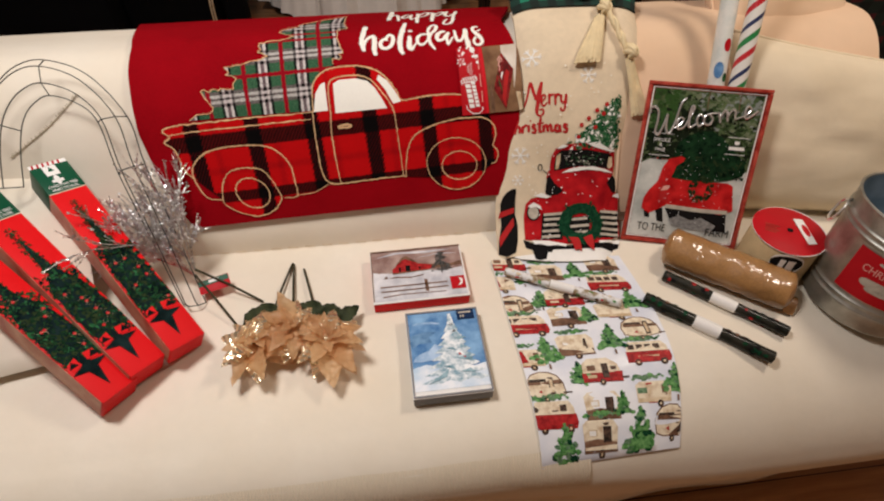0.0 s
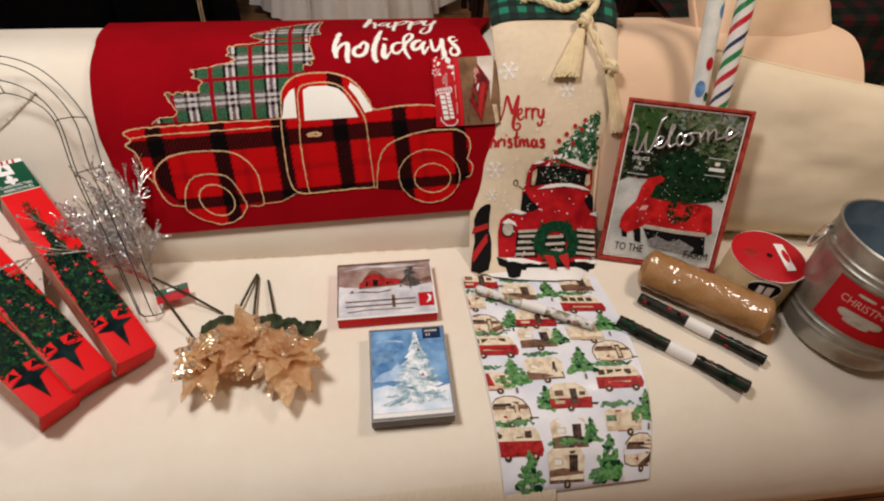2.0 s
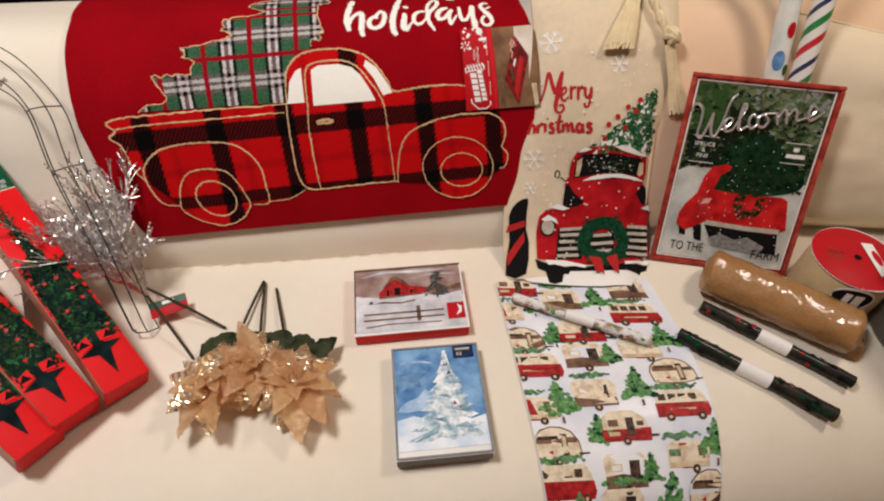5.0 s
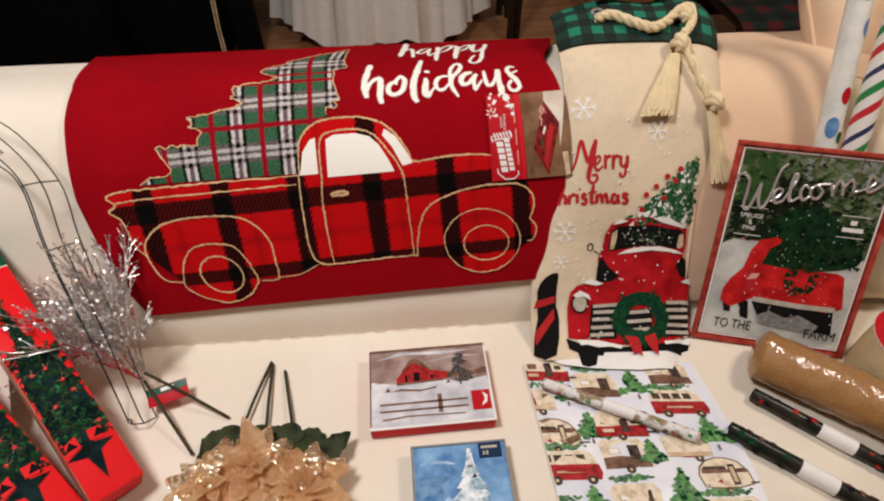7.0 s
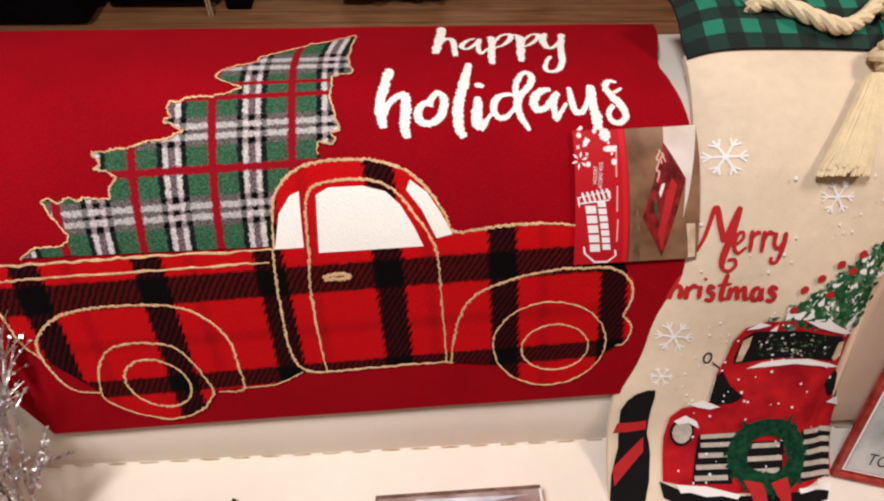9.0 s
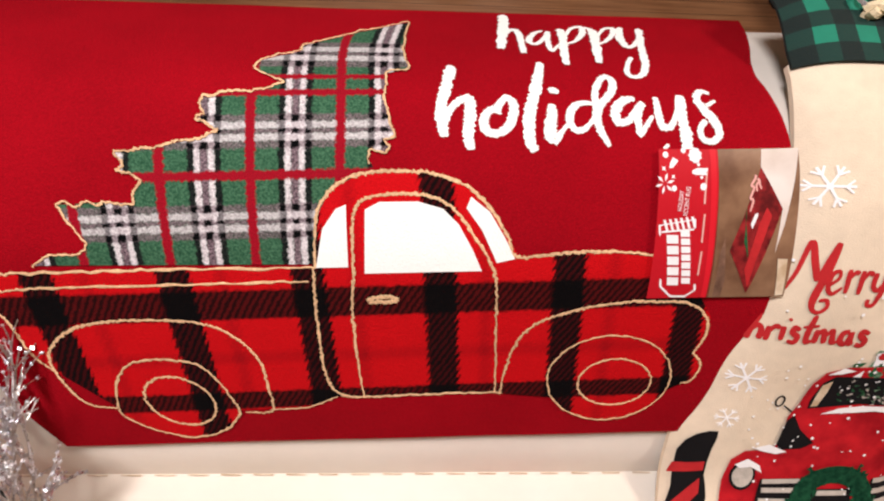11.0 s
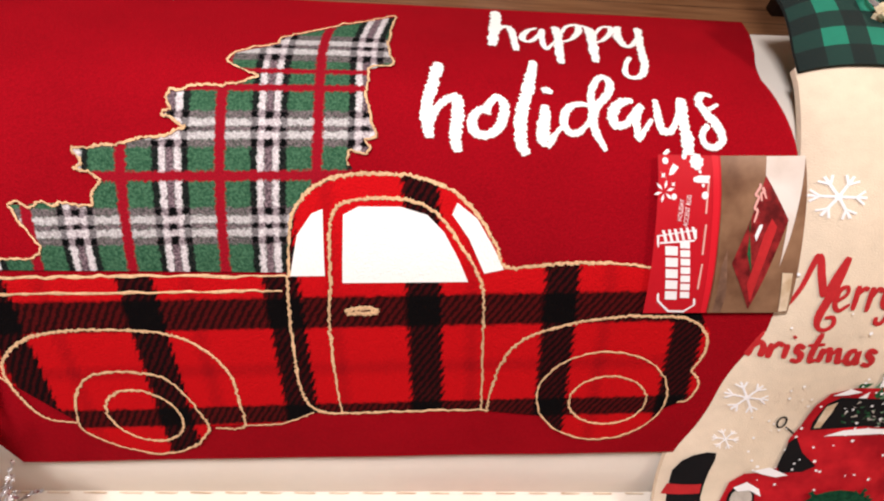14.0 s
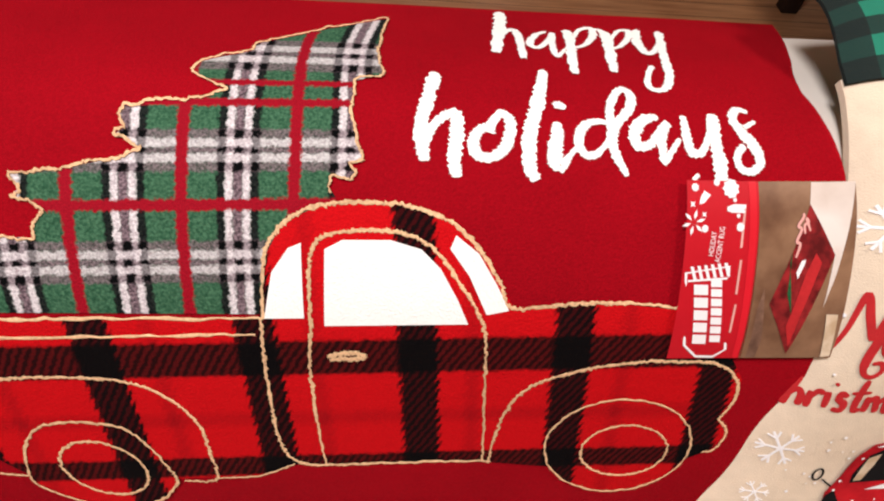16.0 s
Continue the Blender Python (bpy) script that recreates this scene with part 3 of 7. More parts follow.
CHRISTMAS = (
    ("h", "0.428,0.347,4.3 0.423,0.331,4.4 0.420,0.318,4.5"),
    ("h", "0.423,0.328,2.5 0.428,0.335,3.8 0.431,0.330,4.5 0.430,0.320,4.6"),
    ("r", "0.437,0.336,4.6 0.436,0.320,4.7"),
    ("r", "0.437,0.329,2.7 0.442,0.337,4.0 0.446,0.335,4.1"),
    ("i", "0.449,0.338,4.8 0.449,0.322,4.2"),
    ("i", "0.452,0.345,3.4 0.454,0.347,2.7"),
    ("s", "0.464,0.335,3.6 0.459,0.338,4.3 0.458,0.332,5.0 0.463,0.328,5.1 0.462,0.321,4.4 0.455,0.322,3.6"),
    ("t", "0.475,0.353,4.3 0.472,0.333,5.2 0.473,0.322,4.5 0.478,0.324,3.0"),
    ("t", "0.466,0.339,2.9 0.481,0.341,3.0"),
    ("m", "0.481,0.337,5.2 0.481,0.321,5.3"),
    ("m", "0.482,0.330,3.0 0.487,0.336,4.5 0.491,0.321,5.3"),
    ("m", "0.490,0.329,3.0 0.496,0.336,4.5 0.499,0.323,5.4 0.504,0.323,3.1"),
    ("a", "0.514,0.335,3.8 0.508,0.333,5.3 0.507,0.324,5.4 0.513,0.320,4.6 0.516,0.330,3.8 0.516,0.334,5.4 0.518,0.321,5.4 0.521,0.323,3.1"),
    ("s", "0.535,0.332,3.9 0.528,0.335,4.6 0.527,0.330,5.4 0.533,0.324,5.4 0.531,0.318,4.6 0.524,0.320,3.9"),
)


# Raised script of the metal sign.
WELCOME = (
    ("W", "0.013,0.287,5.0 0.012,0.297,5.0 0.020,0.301,5.6 0.029,0.293,5.6 0.031,0.274,5.6 0.030,0.250,5.6 0.037,0.243,5.6 0.043,0.259,5.0 0.049,0.288,5.0"),
    ("W", "0.049,0.288,5.0 0.051,0.259,5.6 0.059,0.247,5.6 0.067,0.270,5.0 0.073,0.311,5.0 0.082,0.324,4.3"),
    ("e", "0.069,0.260,4.3 0.080,0.270,4.3 0.084,0.280,4.3 0.076,0.282,4.3 0.072,0.272,5.6 0.077,0.259,5.6 0.088,0.263,4.3"),
    ("l", "0.088,0.263,3.7 0.098,0.291,4.3 0.101,0.306,5.0 0.096,0.307,5.0 0.095,0.284,5.6 0.099,0.264,5.6 0.111,0.272,3.7"),
    ("c", "0.123,0.288,5.0 0.115,0.292,5.0 0.111,0.280,5.6 0.118,0.268,5.6 0.128,0.278,3.7"),
    ("o", "0.134,0.295,5.0 0.126,0.288,5.6 0.128,0.275,5.6 0.138,0.273,5.6 0.143,0.285,5.0 0.136,0.295,4.3 0.151,0.298,3.7"),
    ("m", "0.153,0.301,5.0 0.160,0.279,5.0"),
    ("m", "0.157,0.289,3.7 0.164,0.305,5.0 0.170,0.301,5.6 0.174,0.283,5.0"),
    ("m", "0.172,0.293,3.7 0.180,0.308,5.0 0.186,0.304,5.6 0.189,0.290,5.0 0.198,0.293,3.7"),
    ("e", "0.198,0.293,3.7 0.211,0.301,4.3 0.217,0.311,5.0 0.209,0.317,5.0 0.205,0.306,5.6 0.211,0.292,5.6 0.231,0.309,3.7"),
)


def strokes(bm, word, f, h, rise, fuzz=0.0, slot=0, grow=1.0, rnd=random.Random(31)):
    """Brush strokes of uneven breadth on the surface f, with ragged edges."""
    for _, text in word:
        line = smooth_line(nums(text), 16 if fuzz else 8)
        n = len(line)
        rows = []
        for i, (x, y, w) in enumerate(line):
            a, b = line[max(i - 1, 0)], line[min(i + 1, n - 1)]
            dx, dy = b[0] - a[0], b[1] - a[1]
            k = math.hypot(dx, dy) + 1e-9
            end = min(1.0, 0.62 + 0.19 * min(i, n - 1 - i))
            o = w * 0.0005 * grow * end
            p, q = (o * (1 + rnd.uniform(-fuzz, fuzz)) for _ in range(2))
            nx, ny = -dy / k, dx / k
            rows.append([bm.verts.new(f(x + nx * p, y + ny * p, h)), bm.verts.new(f(x, y, h + rise)), bm.verts.new(f(x - nx * q, y - ny * q, h))])
        for a, b in zip(rows, rows[1:]):
            for j in range(2):
                bm.faces.new((a[j], a[j + 1], b[j + 1], b[j])).material_index = slot
    return bm


def printed(text, size, f, a, b, h, width=None, turn=0.0):
    """Capital letters of the built-in font as a flat mesh laid on f, centred at (a, b)."""
    cu = bpy.data.curves.new("text", "FONT")
    cu.body, cu.size, cu.align_x, cu.align_y = text, size, "CENTER", "CENTER"
    cu.resolution_u = 3
    ob = bpy.data.objects.new("text", cu)
    me = bpy.data.meshes.new_from_object(ob)
    bm = bmesh.new()
    bm.from_mesh(me)
    k = 1.0
    if width:
        xs = [v.co.x for v in bm.verts]
        k = width / (max(xs) - min(xs))
    for v in bm.verts:
        x, y = v.co.x * k, v.co.y
        v.co = f(a + x * math.cos(turn) - y * math.sin(turn), b + x * math.sin(turn) + y * math.cos(turn), h)
    bpy.data.objects.remove(ob)
    bpy.data.curves.remove(cu)
    bpy.data.meshes.remove(me)
    return bm


def profile_surface(points, steps=8):
    """f(x, s, h) over a sheet that is bent along one profile of (y, z): s metres along it."""
    line = np.array(smooth_line(points, steps))
    run = np.r_[0, np.cumsum(np.hypot(*np.diff(line, axis=0).T))]

    def f(x, s, h=0.0):
        y, z = np.interp(s, run, line[:, 0]), np.interp(s, run, line[:, 1])
        e = 0.004
        dy = np.interp(s + e, run, line[:, 0]) - np.interp(s - e, run, line[:, 0])
        dz = np.interp(s + e, run, line[:, 1]) - np.interp(s - e, run, line[:, 1])
        k = math.hypot(dy, dz) + 1e-9
        return Vector((x, y - dz / k * h, z + dy / k * h))

    return f, run[-1]


# ---------- the room ----------
SEAT = 0.45


def room():
    # ceiling and walls are unseen, added so that the lamp light bounces back
    for name, lab, box, m in (
        ("floor", "reddish brown wooden board floor", (-3.2, -2.6, -0.1, 3.2, 4.6, 0.0), M_FLOOR),
        ("ceiling", "unseen plain off-white ceiling", (-3.2, -2.6, 2.5, 3.2, 4.6, 2.6), M_CEIL),
        ("wall_west", "unseen plain beige wall", (-3.3, -2.6, 0.0, -3.2, 4.6, 2.5), M_PLASTER),
        ("wall_east", "unseen plain beige wall", (3.2, -2.6, 0.0, 3.3, 4.6, 2.5), M_PLASTER),
        ("wall_south", "unseen plain beige wall", (-3.2, -2.7, 0.0, 3.2, -2.6, 2.5), M_PLASTER),
        ("wall_north", "unseen plain beige wall", (-3.2, 4.6, 0.0, 3.2, 4.7, 2.5), M_PLASTER),
    ):
        x0, y0, z0, x1, y1, z1 = box
        tagged(part(name, block(WORLD, x0, x1, y0, y1, z0, z1), m, smooth=False), lab, name.split("_")[0], kind="structure")
    lamp = thing("unseen_ceiling_light", "unseen round white ceiling light", "lamp", (LAMP[0], LAMP[1], 2.5))
    # added fixture for the brightening lamp on the right
    for q in (FILL_LAMP,):
        other = thing("unseen_ceiling_light", "unseen round white ceiling light", "lamp", (q[0], q[1], 2.5))
        part("base_plate", lathe(bmesh.new(), [(0.001, 2.5), (0.2, 2.5), (0.21, 2.47), (0.18, 2.45), (0.001, 2.45)], (q[0], q[1], 0)), M_CEIL, other)
    part("base_plate", lathe(bmesh.new(), [(0.001, 2.5), (0.2, 2.5), (0.21, 2.47), (0.18, 2.45), (0.001, 2.45)], (LAMP[0], LAMP[1], 0)), M_CEIL, lamp)


room()

# ---------- sofa ----------
BACK = [(0.945, 0.448), (0.953, 0.490), (0.968, 0.520), (0.997, 0.580), (1.020, 0.626), (1.042, 0.671), (1.067, 0.716), (1.095, 0.752), (1.127, 0.783),
        (1.163, 0.804), (1.20, 0.811), (1.26, 0.803), (1.32, 0.788), (1.38, 0.772), (1.435, 0.71), (1.445, 0.60), (1.445, 0.10)]
X0, X1 = -1.25, 1.42


def shade_drop(x, y):
    """Fall of the rounded front edge, deepened at right in place of a shadow."""
    return (0.12 + 0.88 * max(0.0, min(1.0, (x - 0.30) / 0.45))) * 0.085 * max(0.0, min(1.0, (0.62 - y) / 0.22)) ** 1.8


def sofa():
    root = thing("sofa", "cream sofa under a fitted cloth cover", "sofa", (0.13, 0.9, 0))
    # seat: the cover rolls over the front edge, then tucks back to the floor
    front = [(0.96, 0.449), (0.80, 0.450), (0.62, 0.450), (0.56, 0.449), (0.51, 0.4445), (0.462, 0.431), (0.425, 0.408), (0.402, 0.377), (0.392, 0.338), (0.398, 0.28), (0.417, 0.18), (0.44, 0.03)]
    line = smooth_line(front, 5)
    xs = [X0 + (X1 - X0) * i / 90 for i in range(91)]

    def cover(x, t, h=0.0):
        i = min(int(t), len(line) - 1)
        y, z = line[i]
        wave = 0.004 * noise.noise((x * 3.1, y * 4, 1.7)) + 0.0014 * noise.noise((x * 14, y * 9, 4.2))
        droop = max(0.0, 0.30 - z)
        y += 0.02 * noise.noise((x * 5, 0.3, 8.8)) * min(1, droop * 6) + 0.03 * max(0.0, x - 0.6) * min(1, droop * 8)
        flat = 1.0 if z > 0.44 else 0.3
        # the fall steepens towards the outer end, shaped to darken it like shadow
        z -= shade_drop(x, y) * min(1.0, max(0.0, (z - 0.05) / 0.30))
        return Vector((x, y, z - abs(wave) * flat * 0.8 + h))

    part("seat_cover", grid_mesh(cover, xs, list(range(len(line)))), M_SOFA, root)
    part("seat_frame", block(WORLD, X0 + 0.03, X1 - 0.03, 0.64, 0.98, 0.05, 0.43, 0.02), M_SOFA, root)
    fb, run = profile_surface(BACK)
    ss = [run * i / 70 for i in range(71)]

    def back(x, s, h=0.0):
        p = fb(x, s, h)
        end = max(0.0, (x - 1.16) / 0.125)
        p.z -= 0.10 * end * end * min(1, max(0.0, (p.z - 0.5) / 0.3))
        return p + Vector((0, 0, -0.003 * abs(noise.noise((x * 3.3, p.y * 5, 2.2)))))

    XB = 1.285
    part("back_cover", grid_mesh(back, [X0 + (XB - X0) * i / 90 for i in range(91)], ss), M_SOFA, root)
    # end caps of the back and the seat
    for x in (X0 + 0.002, XB - 0.002):
        bm = bmesh.new()
        ring = [Vector((x, y, z - (0.10 * min(1, max(0.0, (z - 0.5) / 0.3)) if x > 1 else 0))) for y, z in smooth_line(BACK, 3)]
        ring.append(Vector((x, 0.93, 0.10)))
        bm.faces.new([bm.verts.new(p) for p in ring])
        bmesh.ops.triangulate(bm, faces=bm.faces[:])
        part("end_panel", bm, M_SOFA, root, smooth=False)
    # corded strip that hangs over the front edge
    fs, srun = profile_surface([(0.470, 0.434), (0.450, 0.4245), (0.425, 0.408), (0.402, 0.377), (0.392, 0.338), (0.398, 0.28), (0.408, 0.22)])
    part("cord_panel", grid_mesh(lambda a, b, h=0.0: fs(a, b, h + 0.0035) - Vector((0, 0, shade_drop(a, 0.44))), [-1.20 + 1.66 * i / 60 for i in range(61)], [srun * i / 14 for i in range(15)], 0.003), M_RIB, root, "cream corduroy front strip")

    # zip that runs slanting over the back cover
    bm = bmesh.new()
    teeth = random.Random(12)
    zipline = smooth_line(nums("-0.607,0.248 -0.572,0.271 -0.523,0.304 -0.484,0.339 -0.462,0.362"), 12)
    tube(bm, [fb(a, s, 0.001) for a, s in zipline], 0.0011, 6)
    for a, s in zipline:
        e = teeth.uniform(-0.003, 0.003)
        tube(bm, [fb(a - 0.002 + e, s + 0.003, 0.0015), fb(a + 0.002 + e, s - 0.002, 0.0015)], 0.0007, 5)
    part("zip_seam", bm, M_ZIP, root, "tan zip let into the cover")
    # seam where back meets seat
    bm = bmesh.new()
    for i in range(70):
        x = X0 + 0.05 + i * 0.038
        tube(bm, [(x, 0.9425, 0.4545), (x + 0.022, 0.9425, 0.4525)], 0.0008, 5)
    part("seam_stitching", bm, M_TAN, root, "tan stitched seam")


sofa()

# ---------- rug ----------
RUGLINE = [(0.946, 0.505), (0.957, 0.525), (0.985, 0.585), (1.008, 0.632), (1.03, 0.677), (1.055, 0.724), (1.085, 0.762), (1.12, 0.795), (1.16, 0.818),
           (1.20, 0.826), (1.26, 0.818), (1.32, 0.803), (1.37, 0.790), (1.43, 0.775)]
rug_sheet, _ = profile_surface(RUGLINE)
RUG_W, RUG_TOP = 0.81, 0.592


def on_rug(u, s, h=0.0):
    """u metres across the rug from its left edge, s metres up from its hem; the left edge is pulled in towards the hem."""
    left = -0.27 - 0.23 * (s - 0.015)
    right = 0.432 - 0.013 * math.exp(-((s - 0.48) / 0.065) ** 2)
    p = rug_sheet(left + (right - left) * u / RUG_W, s, h)
    p.y -= 0.02 * max(0.0, 0.15 - u) * max(0.0, 0.2 - s)
    return p


def rug():
    root = thing("accent_rug", "red holiday accent rug with plaid truck, draped over sofa back", "rug", (0.05, 1.1, 0.8))
    hem = lambda u: 0.022 + 0.022 * u / RUG_W
    us = [RUG_W * i / 60 for i in range(61)]
    vs = [i / 64 for i in range(65)]
    bow = lambda v: np.interp(v, [0.0, 0.10, 0.22, 0.36, 0.45, 0.58, 0.68, 1.0], [-0.012, -0.034, -0.037, -0.035, -0.025, -0.009, 0.008, 0.013])

    flare = lambda v: np.interp(v, [0.0, 0.58, 0.66, 0.72, 0.82, 1.0], [0.0, -0.002, -0.007, -0.005, 0.015, 0.036])

    def sheet(u, v, h=0.0):
        u = u + bow(v) * max(0.0, 1 - u / 0.30) + flare(v) * max(0.0, (u - 0.60) / 0.21)
        return bent(u, v, h)

    bent = lambda u, v, h=0.0: on_rug(u, hem(u) + (RUG_TOP + 0.02 * u - hem(u)) * v, h + 0.0008 * noise.noise((u * 9, v * 9, 3)))
    part("rug_face", grid_mesh(sheet, us, vs, 0.007), M_RUG, root)
    body = nums("0.034,0.237 0.016,0.229 0.025,0.217 0.010,0.206 0.024,0.190 0.026,0.150 0.040,0.126 0.081,0.080 0.217,0.076 0.298,0.081 0.339,0.096 0.521,0.101 "
                "0.600,0.094 0.720,0.104 0.746,0.118 0.756,0.136 0.746,0.156 0.751,0.200 0.735,0.222 0.700,0.262 0.639,0.267 0.596,0.266 0.544,0.262 0.534,0.279 0.519,0.304 "
                "0.497,0.325 0.466,0.335 0.432,0.337 0.397,0.333 0.370,0.319 0.354,0.295 0.342,0.249 0.200,0.245")
    M_BUF, M_TAR = buffalo(), tartan()
    bm = bmesh.new()
    lay(bm, body, on_rug, 0.0016, 0.008)
    truck = part("truck_panel", bm, M_BUF, root, "red and black buffalo check truck")
    ltyre = nums("0.082,0.080 0.100,0.120 0.125,0.140 0.160,0.145 0.192,0.139 0.208,0.118 0.216,0.092 0.217,0.073 0.193,0.050 0.153,0.038 0.113,0.048 0.088,0.064")
    rtyre = disc(22, 0.652, 0.121, 0.072, 0.057)
    for name, pts in (("rear_wheel", ltyre), ("front_wheel", rtyre)):
        bm = bmesh.new()
        lay(bm, smooth_line(pts, 3, True), on_rug, 0.0022, 0.008)
        part(name, bm, M_BUF, root)
    tree = nums("0.080,0.247 0.098,0.257 0.124,0.258 0.138,0.268 0.131,0.282 0.125,0.295 0.123,0.302 0.165,0.305 0.191,0.304 0.193,0.314 0.202,0.323 0.194,0.330 0.183,0.333 0.189,0.339 0.183,0.348 0.216,0.352 0.263,0.362 0.277,0.369 "
                "0.271,0.372 0.259,0.378 0.266,0.383 0.263,0.393 0.267,0.401 0.280,0.403 0.315,0.409 "
                "0.340,0.418 0.326,0.426 0.314,0.435 0.321,0.450 0.346,0.463 0.358,0.470 0.360,0.482 0.390,0.501 0.421,0.525 0.464,0.555 0.462,0.524 0.458,0.481 0.459,0.454 0.459,0.444 0.436,0.434 0.430,0.407 0.431,0.393 0.432,0.378 0.435,0.368 0.425,0.365 0.428,0.358 0.425,0.353 0.411,0.355 0.408,0.347 0.412,0.340 0.414,0.330 0.345,0.252")
    bm = bmesh.new()
    lay(bm, tree, on_rug, 0.0012, 0.008)
    part("tree_panel", bm, M_TAR, root, "green and white tartan fir tree")
    panes = ("0.392,0.244 0.400,0.303 0.414,0.310 0.450,0.311 0.473,0.305 0.487,0.291 0.499,0.268 0.507,0.248", "0.346,0.249 0.358,0.285 0.373,0.303 0.383,0.307 0.377,0.250",
             "0.500,0.316 0.517,0.303 0.531,0.279 0.540,0.260 0.522,0.256 0.509,0.286 0.495,0.306")
    for s in panes:
        bm = bmesh.new()
        lay(bm, nums(s), on_rug, 0.0024, 0.008)
        part("window_panel", bm, M_WHITE_PILE, root, "cream white cab window")
    rough = random.Random(4)

    def cord(text, width=0.0048, closed=False, steps=10, h=0.0022):
        pts = smooth_line(nums(text) if isinstance(text, str) else text, steps * 2, closed)
        pts = [(x + rough.gauss(0, 0.0004), y + rough.gauss(0, 0.0004)) for x, y in pts]
        bm = bmesh.new()
        brush(bm, pts, on_rug, h, width * 0.56, 0.0004, 0.7, closed, fuzz=0.60)
        part("outline", bm, M_CREAM_PILE, root)

    jag = []
    for a, b in zip(tree[:-2], tree[1:-2]):
        n = max(2, int(math.dist(a, b) / 0.007))
        jag += [(a[0] + (b[0] - a[0]) * k / n + (rough.gauss(0, 0.0012) if k else 0), a[1] + (b[1] - a[1]) * k / n + (rough.gauss(0, 0.0012) if k else 0)) for k in range(n)]
    cord(jag, 0.0036, steps=2)
    cord("0.345,0.249 0.200,0.245 0.074,0.240 0.034,0.237 0.016,0.229 0.025,0.217 0.010,0.206 0.024,0.190 0.026,0.150 0.040,0.126")
    cord("0.336,0.235 0.200,0.230 0.066,0.224 0.026,0.220", 0.0042)
    cord("0.081,0.080 0.051,0.086 0.040,0.109 0.039,0.137 0.049,0.157 0.077,0.177 0.109,0.187 0.153,0.191 0.201,0.190 0.231,0.182 0.252,0.163 0.262,0.140 0.261,0.110 0.256,0.077 0.225,0.074")
    cord(ltyre, 0.0042, True, 5, 0.0030)
    cord(disc(18, 0.156, 0.090, 0.038, 0.033), 0.0046, True, 3, 0.0030)
    cord(rtyre, 0.0034, True, 2, 0.0030)
    cord(disc(18, 0.659, 0.117, 0.043, 0.031), 0.0036, True, 3, 0.0030)
    cord("0.525,0.100 0.533,0.139 0.547,0.174 0.572,0.195 0.613,0.209 0.652,0.216 0.692,0.218 0.726,0.215 0.746,0.200 0.751,0.180 0.743,0.156")
    cord("0.743,0.156 0.756,0.140 0.750,0.120 0.738,0.116", 0.0036)
    cord("0.345,0.249 0.354,0.295 0.370,0.319 0.397,0.333 0.432,0.337 0.466,0.335 0.497,0.325 0.519,0.304 0.534,0.279 0.544,0.262 0.596,0.267 0.639,0.268 0.700,0.264", 0.0052)
    cord("0.367,0.097 0.369,0.158 0.374,0.210 0.381,0.245 0.386,0.286 0.391,0.303 0.402,0.313 0.430,0.317 0.460,0.316 0.482,0.306 0.499,0.284 0.515,0.258 0.521,0.237 0.521,0.187 0.520,0.104")
    cord("0.343,0.249 0.337,0.209 0.331,0.158 0.330,0.123 0.339,0.101 0.367,0.096 0.440,0.100 0.528,0.103", 0.0050)
    cord("0.256,0.078 0.300,0.082 0.337,0.097", 0.0026)
    cord("0.390,0.216 0.400,0.219 0.412,0.220 0.421,0.217 0.408,0.214 0.392,0.214", 0.007)
    for word, glyphs in (("happy", HAPPY), ("holidays", HOLIDAYS)):
        bm = strokes(bmesh.new(), glyphs, on_rug, 0.0012, 0.0007, 0.26, grow=0.95)
        part("lettering", bm, M_WHITE_PILE, root, "white brushed words " + word)


rug()


